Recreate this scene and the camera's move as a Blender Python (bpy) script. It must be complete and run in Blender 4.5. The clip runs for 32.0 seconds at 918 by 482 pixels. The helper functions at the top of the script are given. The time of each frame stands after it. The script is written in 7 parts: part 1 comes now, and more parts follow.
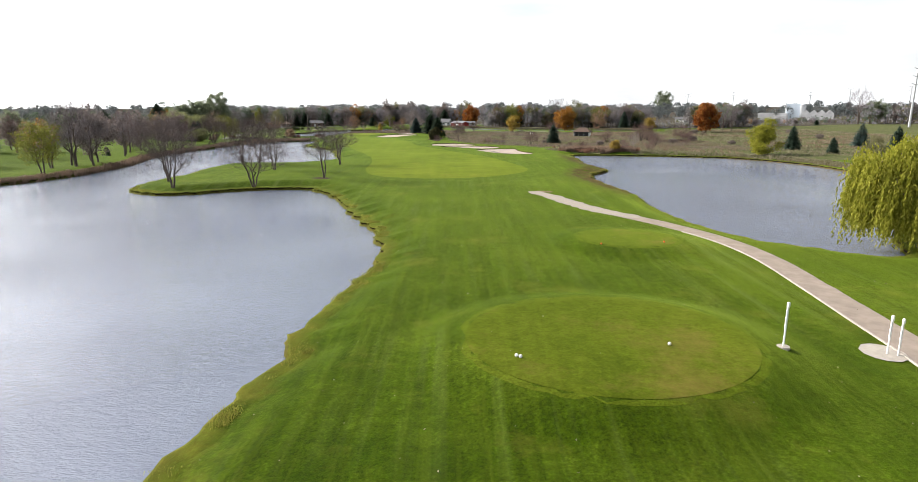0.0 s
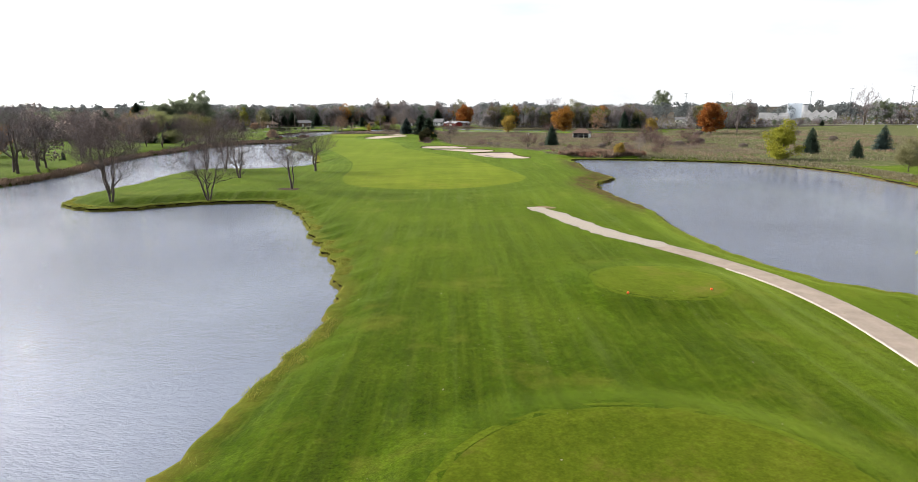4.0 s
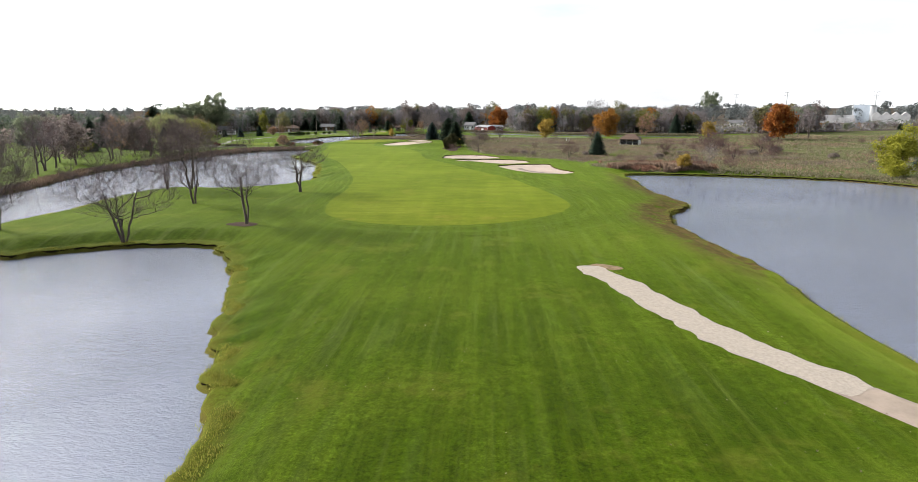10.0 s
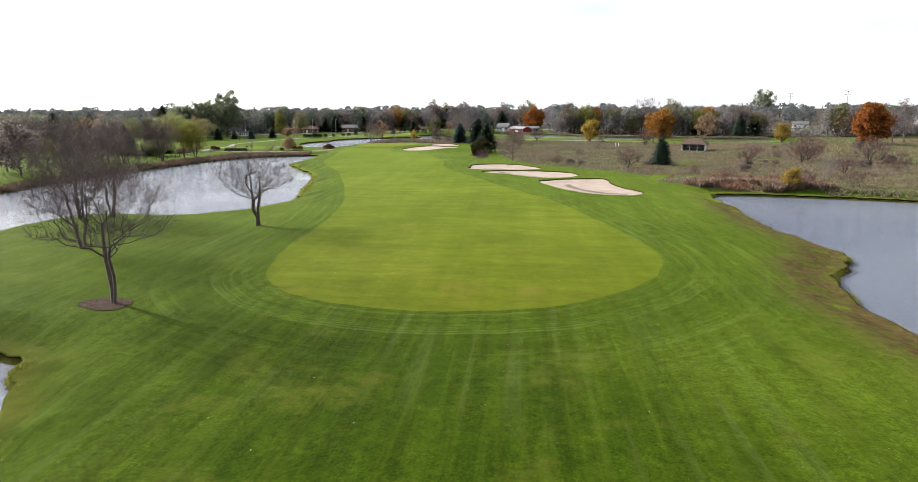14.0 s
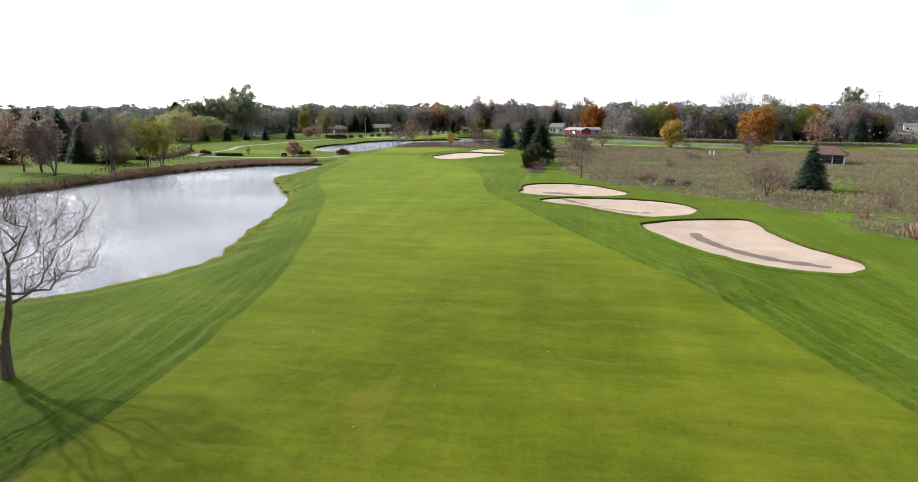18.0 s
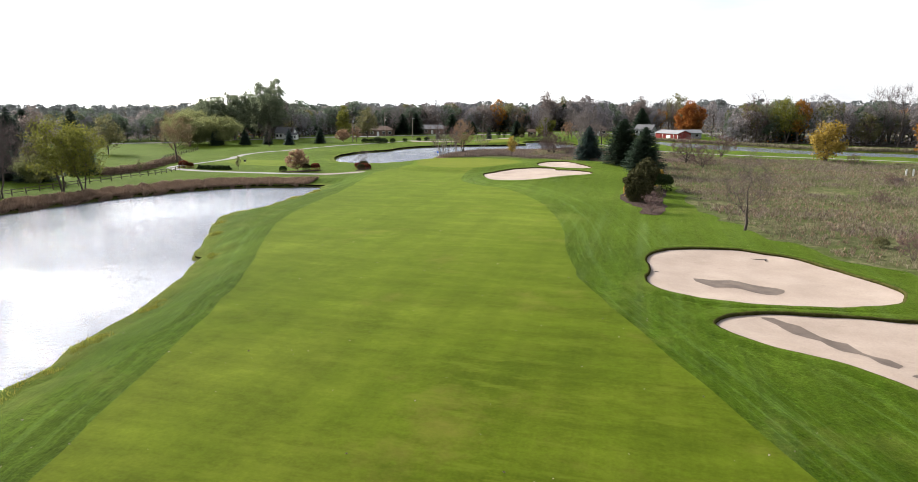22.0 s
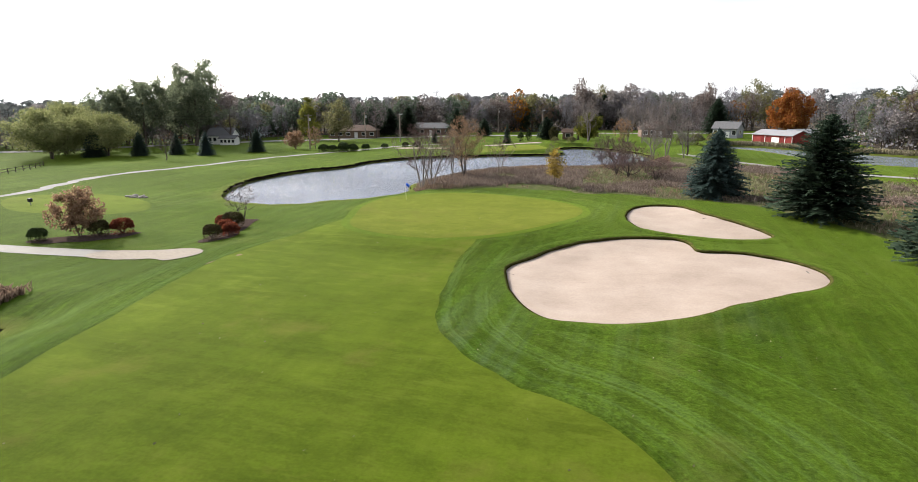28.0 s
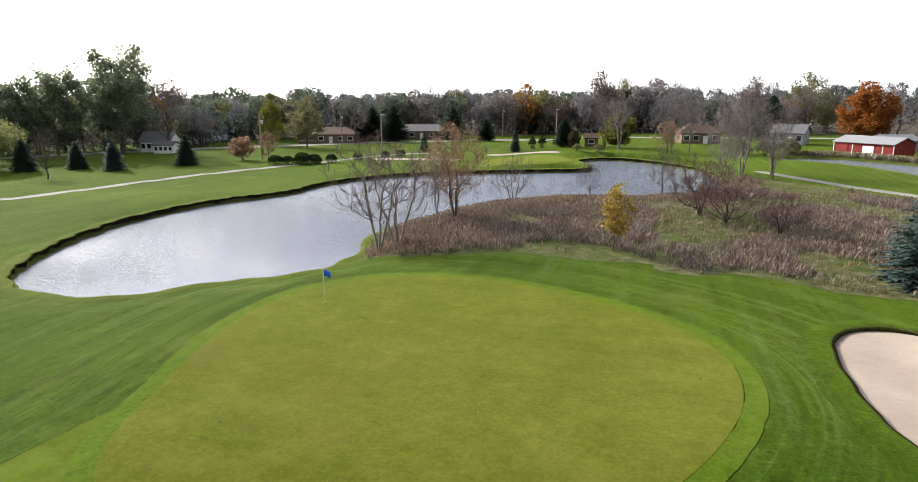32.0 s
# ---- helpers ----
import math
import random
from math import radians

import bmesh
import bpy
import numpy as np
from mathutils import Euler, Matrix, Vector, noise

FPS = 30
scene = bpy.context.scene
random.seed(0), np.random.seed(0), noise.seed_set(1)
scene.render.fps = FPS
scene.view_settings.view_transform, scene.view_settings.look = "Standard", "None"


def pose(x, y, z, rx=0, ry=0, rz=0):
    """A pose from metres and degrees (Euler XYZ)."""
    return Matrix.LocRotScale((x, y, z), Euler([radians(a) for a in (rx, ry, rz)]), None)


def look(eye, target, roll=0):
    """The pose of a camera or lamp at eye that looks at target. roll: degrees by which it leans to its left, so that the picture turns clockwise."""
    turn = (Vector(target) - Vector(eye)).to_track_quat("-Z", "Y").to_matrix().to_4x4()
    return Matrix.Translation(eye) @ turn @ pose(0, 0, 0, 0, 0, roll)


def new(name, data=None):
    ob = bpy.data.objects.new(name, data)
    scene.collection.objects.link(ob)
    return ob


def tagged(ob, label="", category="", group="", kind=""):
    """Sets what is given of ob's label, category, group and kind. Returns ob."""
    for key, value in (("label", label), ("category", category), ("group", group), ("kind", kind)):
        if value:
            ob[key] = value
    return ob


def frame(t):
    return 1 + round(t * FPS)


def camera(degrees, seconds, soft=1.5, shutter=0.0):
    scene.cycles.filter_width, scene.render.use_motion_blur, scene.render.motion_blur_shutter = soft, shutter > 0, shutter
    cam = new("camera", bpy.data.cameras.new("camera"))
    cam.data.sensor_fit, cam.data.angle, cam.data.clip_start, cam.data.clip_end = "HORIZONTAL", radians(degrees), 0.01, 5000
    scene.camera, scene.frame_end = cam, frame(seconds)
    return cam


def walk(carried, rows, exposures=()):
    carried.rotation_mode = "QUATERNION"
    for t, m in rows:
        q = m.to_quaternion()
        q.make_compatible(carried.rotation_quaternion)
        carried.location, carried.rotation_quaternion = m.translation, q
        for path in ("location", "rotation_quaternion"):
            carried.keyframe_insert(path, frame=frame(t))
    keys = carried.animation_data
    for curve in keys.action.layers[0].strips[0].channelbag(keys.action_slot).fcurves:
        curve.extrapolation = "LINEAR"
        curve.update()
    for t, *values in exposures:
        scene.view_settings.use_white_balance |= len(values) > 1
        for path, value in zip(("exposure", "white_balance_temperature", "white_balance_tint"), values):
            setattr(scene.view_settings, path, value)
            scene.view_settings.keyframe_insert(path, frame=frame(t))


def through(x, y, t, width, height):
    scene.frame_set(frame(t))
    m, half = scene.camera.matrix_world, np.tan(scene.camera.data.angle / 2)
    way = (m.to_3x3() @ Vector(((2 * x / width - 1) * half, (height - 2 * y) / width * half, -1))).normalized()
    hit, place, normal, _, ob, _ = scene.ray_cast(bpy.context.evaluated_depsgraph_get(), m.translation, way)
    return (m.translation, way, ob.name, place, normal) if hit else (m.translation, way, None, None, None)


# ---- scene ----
import collections

cam = camera(74.68, 32.0, 0.75)
# seconds, x, y, z, yaw, pitch, lean
FLIGHT = [
    (0.0, 0.00, 0.00, 15.98, -0.000, -12.703, 0.147),
    (0.5, 0.09, 2.19, 16.00, -0.105, -12.724, 0.127),
    (1.0, 0.22, 4.49, 16.02, -0.167, -12.743, 0.108),
    (1.5, 0.39, 6.80, 16.05, -0.208, -12.762, 0.095),
    (2.0, 0.53, 9.15, 16.08, -0.231, -12.775, 0.086),
    (2.5, 0.70, 11.54, 16.13, -0.295, -12.776, 0.080),
    (3.0, 0.86, 13.41, 16.15, -0.368, -12.778, 0.078),
    (3.5, 1.11, 15.50, 16.17, -0.406, -12.778, 0.080),
    (4.0, 1.43, 17.77, 16.17, -0.454, -12.779, 0.082),
    (4.5, 1.78, 20.17, 16.17, -0.500, -12.783, 0.086),
    (5.0, 2.14, 22.67, 16.17, -0.531, -12.786, 0.095),
    (5.5, 2.48, 25.24, 16.18, -0.537, -12.789, 0.110),
    (6.0, 2.78, 27.83, 16.20, -0.506, -12.790, 0.133),
    (6.5, 3.08, 30.44, 16.22, -0.358, -12.792, 0.154),
    (7.0, 3.35, 33.13, 16.25, 0.023, -12.786, 0.171),
    (7.5, 3.56, 35.97, 16.28, 0.755, -12.765, 0.181),
    (8.0, 3.72, 38.94, 16.30, 1.526, -12.737, 0.187),
    (8.5, 3.88, 42.08, 16.31, 2.069, -12.698, 0.187),
    (9.0, 4.01, 45.41, 16.31, 2.449, -12.652, 0.188),
    (9.5, 4.07, 48.97, 16.28, 2.733, -12.607, 0.195),
    (10.0, 4.06, 52.74, 16.24, 2.945, -12.569, 0.207),
    (10.5, 3.98, 56.70, 16.21, 3.107, -12.547, 0.221),
    (11.0, 3.88, 60.87, 16.17, 3.267, -12.535, 0.236),
    (11.5, 3.80, 65.25, 16.13, 3.471, -12.526, 0.248),
    (12.0, 3.73, 69.88, 16.07, 3.811, -12.522, 0.253),
    (12.5, 3.66, 74.79, 15.97, 4.377, -12.523, 0.242),
    (13.0, 3.52, 79.98, 15.86, 5.114, -12.531, 0.226),
    (13.5, 3.30, 85.46, 15.78, 5.595, -12.532, 0.215),
    (14.0, 2.81, 91.02, 15.70, 6.037, -12.532, 0.210),
    (14.5, 2.39, 96.82, 15.62, 6.533, -12.530, 0.204),
    (15.0, 1.95, 102.86, 15.53, 7.082, -12.536, 0.191),
    (15.5, 1.45, 109.10, 15.44, 7.661, -12.546, 0.172),
    (16.0, 0.87, 115.53, 15.33, 8.246, -12.559, 0.147),
    (16.5, 0.15, 122.12, 15.22, 8.815, -12.570, 0.116),
    (17.0, -0.75, 128.85, 15.11, 9.345, -12.578, 0.077),
    (17.5, -1.78, 135.79, 14.94, 9.870, -12.595, 0.033),
    (18.0, -2.76, 142.90, 14.77, 10.362, -12.607, -0.013),
    (18.5, -3.70, 150.06, 14.62, 10.788, -12.605, -0.052),
    (19.0, -4.70, 157.16, 14.50, 11.446, -12.605, -0.076),
    (19.5, -5.79, 164.10, 14.39, 12.178, -12.619, -0.076),
    (20.0, -6.96, 170.96, 14.32, 13.100, -12.636, -0.062),
    (20.5, -8.25, 177.84, 14.28, 14.327, -12.642, -0.043),
    (21.0, -9.61, 184.74, 14.25, 15.407, -12.655, -0.017),
    (21.5, -11.03, 191.77, 14.20, 16.115, -12.666, 0.019),
    (22.0, -12.65, 198.76, 14.11, 16.498, -12.680, 0.064),
    (22.5, -14.62, 205.60, 13.95, 16.742, -12.702, 0.119),
    (23.0, -16.64, 212.33, 13.77, 16.923, -12.725, 0.172),
    (23.5, -18.46, 219.02, 13.60, 17.120, -12.741, 0.212),
    (24.0, -20.12, 225.70, 13.45, 17.300, -12.758, 0.244),
    (24.5, -21.70, 232.44, 13.31, 17.429, -12.785, 0.274),
    (25.0, -23.25, 239.18, 13.18, 17.539, -12.826, 0.299),
    (25.5, -24.83, 245.74, 13.07, 17.630, -12.884, 0.318),
    (26.0, -26.48, 252.24, 12.97, 17.700, -12.939, 0.334),
    (26.5, -28.19, 258.73, 12.88, 17.753, -12.989, 0.348),
    (27.0, -29.93, 265.23, 12.78, 17.793, -13.033, 0.357),
    (27.5, -31.68, 271.76, 12.68, 17.824, -13.071, 0.360),
    (28.0, -33.41, 278.35, 12.56, 17.848, -13.103, 0.353),
    (28.5, -35.12, 285.05, 12.40, 17.947, -13.140, 0.335),
    (29.0, -36.83, 291.58, 12.26, 18.004, -13.168, 0.326),
    (29.5, -38.53, 297.97, 12.18, 18.057, -13.203, 0.337),
    (30.0, -40.12, 303.40, 12.15, 18.022, -13.236, 0.360),
    (30.5, -41.42, 307.94, 12.16, 18.030, -13.256, 0.370),
    (31.0, -42.52, 311.63, 12.21, 18.042, -13.266, 0.365),
    (31.5, -43.52, 314.73, 12.29, 18.000, -13.274, 0.349),
    (32.0, -44.47, 317.57, 12.37, 17.966, -13.284, 0.319),
]


def flight_pose(x, y, z, yaw, pitch, lean):
    m = Euler((0, 0, radians(yaw))).to_matrix() @ Euler((radians(90 + pitch), 0, 0)).to_matrix() @ Euler((0, 0, radians(-lean))).to_matrix()
    return Matrix.Translation((x, y, z)) @ m.to_4x4()


walk(cam, [(r[0], flight_pose(*r[1:])) for r in FLIGHT])

# ---- light: a low autumn sun behind thin high cloud ----
SUN_EL, SUN_AZ = 29.0, 154.0          # degrees; azimuth counted from +x towards +y
world = bpy.data.worlds.new("sky")
scene.world = world
world.use_nodes = True
nt = world.node_tree
nt.nodes.clear()
wout = nt.nodes.new("ShaderNodeOutputWorld")
wbg = nt.nodes.new("ShaderNodeBackground")
sky = nt.nodes.new("ShaderNodeTexSky")
sky.sky_type = "NISHITA"
sky.sun_disc = False
sky.sun_elevation = radians(SUN_EL)
sky.sun_rotation = radians(90 - SUN_AZ)
sky.air_density, sky.dust_density, sky.ozone_density = 1.0, 2.5, 1.0
wtc = nt.nodes.new("ShaderNodeTexCoord")
wmap = nt.nodes.new("ShaderNodeMapping")
wmap.inputs["Scale"].default_value = (1.6, 1.6, 6.0)
wns = nt.nodes.new("ShaderNodeTexNoise")
wns.inputs["Scale"].default_value = 1.7
wns.inputs["Detail"].default_value = 6
wns.inputs["Roughness"].default_value = 0.6
wrm = nt.nodes.new("ShaderNodeValToRGB")
wrm.color_ramp.elements[0].position, wrm.color_ramp.elements[0].color = 0.30, (0.66, 0.66, 0.66, 1)
wrm.color_ramp.elements[1].position, wrm.color_ramp.elements[1].color = 0.58, (0.97, 0.97, 0.97, 1)
wmix = nt.nodes.new("ShaderNodeMix")
wmix.data_type = "RGBA"
SKY_GAIN = 0.085
GLOW = 6.1
wgain = nt.nodes.new("ShaderNodeMix")
wgain.data_type, wgain.blend_type = "RGBA", "MULTIPLY"
wgain.inputs["Factor"].default_value = 1.0
wgain.inputs[7].default_value = (SKY_GAIN, SKY_GAIN, SKY_GAIN, 1)
nt.links.new(sky.outputs[0], wgain.inputs[6])
nt.links.new(wtc.outputs["Generated"], wmap.inputs[0])
nt.links.new(wmap.outputs[0], wns.inputs["Vector"])
nt.links.new(wns.outputs["Fac"], wrm.inputs[0])
wsep = nt.nodes.new("ShaderNodeSeparateXYZ")          # the veil thins towards the zenith
wthin = nt.nodes.new("ShaderNodeMapRange")
wthin.inputs["From Min"].default_value, wthin.inputs["From Max"].default_value = 0.32, 0.90
wthin.inputs["To Min"].default_value, wthin.inputs["To Max"].default_value = 1.0, 0.15
wcut = nt.nodes.new("ShaderNodeMath")
wcut.operation = "MULTIPLY"
nt.links.new(wtc.outputs["Generated"], wsep.inputs[0])
nt.links.new(wsep.outputs[2], wthin.inputs[0])
nt.links.new(wrm.outputs[0], wcut.inputs[0])
nt.links.new(wthin.outputs[0], wcut.inputs[1])
nt.links.new(wcut.outputs[0], wmix.inputs[0])
nt.links.new(wgain.outputs[2], wmix.inputs[6])
wmix.inputs[7].default_value = (0.77, 0.785, 0.81, 1)     # thin cloud veil
sun_way = Vector((math.cos(radians(SUN_AZ)) * math.cos(radians(SUN_EL)), math.sin(radians(SUN_AZ)) * math.cos(radians(SUN_EL)), math.sin(radians(SUN_EL))))
wdot = nt.nodes.new("ShaderNodeVectorMath")          # thin cloud glows round the sun
wdot.operation = "DOT_PRODUCT"
wdot.inputs[1].default_value = sun_way
wpow = nt.nodes.new("ShaderNodeMath")
wpow.operation, wpow.use_clamp = "POWER", False
wpow.inputs[1].default_value = 5.0
wmax = nt.nodes.new("ShaderNodeMath")
wmax.operation = "MAXIMUM"
wmax.inputs[1].default_value = 0.0
wmad = nt.nodes.new("ShaderNodeMath")
wmad.operation = "MULTIPLY_ADD"
wmad.inputs[1].default_value, wmad.inputs[2].default_value = GLOW, 1.0
nt.links.new(wtc.outputs["Generated"], wdot.inputs[0])
nt.links.new(wdot.outputs["Value"], wmax.inputs[0])
nt.links.new(wmax.outputs[0], wpow.inputs[0])
nt.links.new(wpow.outputs[0], wmad.inputs[0])
wscale = nt.nodes.new("ShaderNodeVectorMath")
wscale.operation = "SCALE"
nt.links.new(wmix.outputs[2], wscale.inputs[0])
nt.links.new(wmad.outputs[0], wscale.inputs["Scale"])
wsub = nt.nodes.new("ShaderNodeVectorMath")           # a blue gap in the veil, low over the hole
wsub.operation = "SUBTRACT"
wsub.inputs[1].default_value = (math.sin(radians(6)) * math.cos(radians(8.4)), math.cos(radians(6)) * math.cos(radians(8.4)), math.sin(radians(8.4)))
wlong = nt.nodes.new("ShaderNodeVectorMath")
wlong.operation = "MULTIPLY"
wlong.inputs[1].default_value = (1.0, 1.0, 3.2)
wlen = nt.nodes.new("ShaderNodeVectorMath")
wlen.operation = "LENGTH"
wrag = nt.nodes.new("ShaderNodeMath")
wrag.operation = "MULTIPLY_ADD"
wrag.inputs[1].default_value = 0.16
wgap = nt.nodes.new("ShaderNodeMapRange")
wgap.inputs["From Min"].default_value, wgap.inputs["From Max"].default_value = 0.09, 0.20
wgap.inputs["To Min"].default_value, wgap.inputs["To Max"].default_value = 0.75, 0.0
wblue = nt.nodes.new("ShaderNodeMix")
wblue.data_type = "RGBA"
wblue.inputs[7].default_value = (0.50, 0.63, 0.68, 1)
nt.links.new(wtc.outputs["Generated"], wsub.inputs[0])
nt.links.new(wsub.outputs[0], wlong.inputs[0])
nt.links.new(wlong.outputs[0], wlen.inputs[0])
nt.links.new(wns.outputs["Fac"], wrag.inputs[0])
nt.links.new(wlen.outputs["Value"], wrag.inputs[2])
nt.links.new(wrag.outputs[0], wgap.inputs[0])
nt.links.new(wgap.outputs[0], wblue.inputs[0])
nt.links.new(wscale.outputs[0], wblue.inputs[6])
nt.links.new(wblue.outputs[2], wbg.inputs[0])
wbg.inputs[1].default_value = 1.0
nt.links.new(wbg.outputs[0], wout.inputs[0])

sun_data = bpy.data.lights.new("sun", "SUN")
sun_data.energy, sun_data.angle, sun_data.color = 5.0, radians(0.7), (1.0, 0.93, 0.83)
sun = new("sun", sun_data)
sd = Vector((math.cos(radians(SUN_AZ)) * math.cos(radians(SUN_EL)), math.sin(radians(SUN_AZ)) * math.cos(radians(SUN_EL)), math.sin(radians(SUN_EL))))
sun.matrix_world = look(sd * 600, (0, 0, 0))
scene.view_settings.exposure = 0.65


# ---- materials ----
class Mat:
    """Small builder for node materials."""

    def __init__(self, name, rough=0.9):
        self.m = bpy.data.materials.new(name)
        self.m.use_nodes = True
        self.t = self.m.node_tree
        self.b = self.t.nodes["Principled BSDF"]
        self.b.inputs["Roughness"].default_value = rough
        self.b.inputs["Specular IOR Level"].default_value = 0.25
        self.geo = self.t.nodes.new("ShaderNodeNewGeometry")

    def link(self, a, b):
        self.t.links.new(a, b)

    def noise(self, scale, detail=4, rough=0.55, stretch=None, rot=0.0, vec=None):
        n = self.t.nodes.new("ShaderNodeTexNoise")
        n.inputs["Scale"].default_value = scale
        n.inputs["Detail"].default_value = detail
        n.inputs["Roughness"].default_value = rough
        src = vec or self.geo.outputs["Position"]
        if stretch or rot:
            mp = self.t.nodes.new("ShaderNodeMapping")
            mp.vector_type = "POINT"
            mp.inputs["Scale"].default_value = stretch or (1, 1, 1)
            mp.inputs["Rotation"].default_value = (0, 0, rot)
            self.link(src, mp.inputs[0])
            src = mp.outputs[0]
        self.link(src, n.inputs["Vector"])
        return n.outputs["Fac"]

    def ramp(self, fac, stops):
        r = self.t.nodes.new("ShaderNodeValToRGB")
        e = r.color_ramp.elements
        while len(e) < len(stops):
            e.new(0.5)
        for k, (pos, col) in zip(e, stops):
            k.position = pos
            k.color = (*col, 1) if not isinstance(col, float) else (col, col, col, 1)
        self.link(fac, r.inputs[0])
        return r.outputs[0]

    def mix(self, fac, a, b, mode="MIX"):
        n = self.t.nodes.new("ShaderNodeMix")
        n.data_type, n.blend_type = "RGBA", mode
        for sock, v in ((n.inputs[0], fac), (n.inputs[6], a), (n.inputs[7], b)):
            if isinstance(v, (int, float)):
                sock.default_value = v
            elif isinstance(v, tuple):
                sock.default_value = (*v, 1)
            else:
                self.link(v, sock)
        return n.outputs[2]

    def bump(self, fac, strength=0.5, dist=0.05):
        n = self.t.nodes.new("ShaderNodeBump")
        n.inputs["Strength"].default_value = strength
        n.inputs["Distance"].default_value = dist
        self.link(fac, n.inputs["Height"])
        self.link(n.outputs[0], self.b.inputs["Normal"])

    def color(self, c):
        if isinstance(c, tuple):
            self.b.inputs["Base Color"].default_value = (*c, 1)
        else:
            self.link(c, self.b.inputs["Base Color"])
        return self

    def rand(self):
        n = self.t.nodes.new("ShaderNodeObjectInfo")
        return n.outputs["Random"]

    def island(self):
        return self.geo.outputs["Random Per Island"]


def grass_mat(name, dark, mid, light, stripe=0.0, along=None, dry=None, bump=0.6, worn=0.35, scale=1.0, edge=False, across=0.0, sheen=0.18, grit=0.6, dry_at=(0.55, 0.75), pale=0.0, cool=((1.06, 1.0, 0.9), (0.93, 1.0, 1.1), (0.88, 1.0, 1.3))):
    k = Mat(name, 0.9)
    k.b.inputs["Specular IOR Level"].default_value = 0.015
    k.b.inputs["Sheen Weight"].default_value = sheen
    k.b.inputs["Sheen Roughness"].default_value = 0.32
    k.b.inputs["Sheen Tint"].default_value = (0.54, 0.72, 0.09, 1)
    broad = k.noise(0.045 * scale, 5, 0.6)
    fine = k.noise(5.5, 6, 0.8)
    clump = k.noise(1.5, 5, 0.75)
    patch = k.noise(0.35 * scale, 6, 0.7)
    c = k.ramp(broad, [(0.36, dark), (0.5, mid), (0.64, light)])
    c2 = k.ramp(patch, [(0.36, dark), (0.52, mid), (0.68, light)])
    c = k.mix(worn, c, c2)
    grain = k.ramp(fine, [(0.28, 0.30), (0.5, 0.95), (0.75, 1.85)])
    c = k.mix(grit, c, grain, "MULTIPLY")
    c = k.mix(grit, c, k.ramp(clump, [(0.30, 0.62), (0.5, 1.0), (0.70, 1.42)]), "MULTIPLY")
    if stripe:
        way = along or (0.8, 0.03, 0.1)
        s = k.noise(1.0, 4, 0.65, way, 0.12)
        c = k.mix(1.0, c, k.ramp(s, [(0.38, 1.0 - stripe), (0.62, 1.0 + stripe)]), "MULTIPLY")
        s2 = k.noise(1.0, 5, 0.7, tuple(v * 2.9 for v in way), -0.10)
        c = k.mix(k.ramp(s2, [(0.48, 0.0), (0.68, min(0.45, stripe * 2.4))]), c, light)
        c = k.mix(k.ramp(s2, [(0.28, min(0.55, stripe * 2.8)), (0.42, 0.0)]), c, dark)
    if pale:                                     # blades laid over by the mower
        s3 = k.noise(1.0, 3, 0.6, (0.75, 0.014, 0.1), -0.07)
        where = k.ramp(k.noise(0.05, 3, 0.6), [(0.42, 0.0), (0.58, 1.0)])
        f = k.mix(1.0, k.ramp(s3, [(0.50, 0.0), (0.72, pale)]), where, "MULTIPLY")
        c = k.mix(f, c, (0.100, 0.125, 0.045))
    if across:
        s = k.noise(1.0, 5, 0.72, (0.085, 0.34, 0.1), -0.3)
        c = k.mix(1.0, c, k.ramp(s, [(0.38, 1.0 - across), (0.64, 1.0 + across)]), "MULTIPLY")
        s = k.noise(1.0, 4, 0.7, (0.20, 0.75, 0.1), -0.22)
        spots = k.ramp(k.noise(0.06, 3, 0.6), [(0.40, 0.0), (0.60, 1.0)])
        f = k.mix(1.0, k.ramp(s, [(0.54, 0.0), (0.66, min(1.0, across * 3.0))]), spots, "MULTIPLY")
        c = k.mix(f, c, tuple(v * 1.12 for v in light))
    if edge:
        at = k.t.nodes.new("ShaderNodeAttribute")
        at.attribute_name = "fair_edge"
        cx = k.t.nodes.new("ShaderNodeCombineXYZ")
        k.link(at.outputs["Fac"], cx.inputs[0])
        sy = k.t.nodes.new("ShaderNodeSeparateXYZ")
        k.link(k.geo.outputs["Position"], sy.inputs[0])
        sc = k.t.nodes.new("ShaderNodeMath")
        sc.operation = "MULTIPLY"
        sc.inputs[1].default_value = 0.012
        k.link(sy.outputs[1], sc.inputs[0])
        k.link(sc.outputs[0], cx.inputs[1])
        lines = k.noise(1.5, 3, 0.75, vec=cx.outputs[0])
        c3 = k.mix(1.0, c, k.ramp(lines, [(0.34, 0.74), (0.52, 1.0), (0.68, 1.35)]), "MULTIPLY")
        c3 = k.mix(k.ramp(lines, [(0.52, 0.0), (0.74, 0.22)]), c3, (0.095, 0.125, 0.050))
        mp = k.t.nodes.new("ShaderNodeMapRange")
        mp.inputs["From Max"].default_value = 30.0
        k.link(at.outputs["Fac"], mp.inputs[0])
        near = k.ramp(mp.outputs[0], [(0.0, 1.0), (0.34, 0.85), (0.55, 0.0)])
        near = k.mix(1.0, near, k.ramp(k.noise(0.07, 4, 0.65), [(0.36, 0.35), (0.56, 1.0)]), "MULTIPLY")
        c = k.mix(near, c, c3)
        ts = k.t.nodes.new("ShaderNodeAttribute")
        ts.attribute_name = "shore"
        jit = k.noise(0.5, 5, 0.7)
        sm = k.t.nodes.new("ShaderNodeMath")
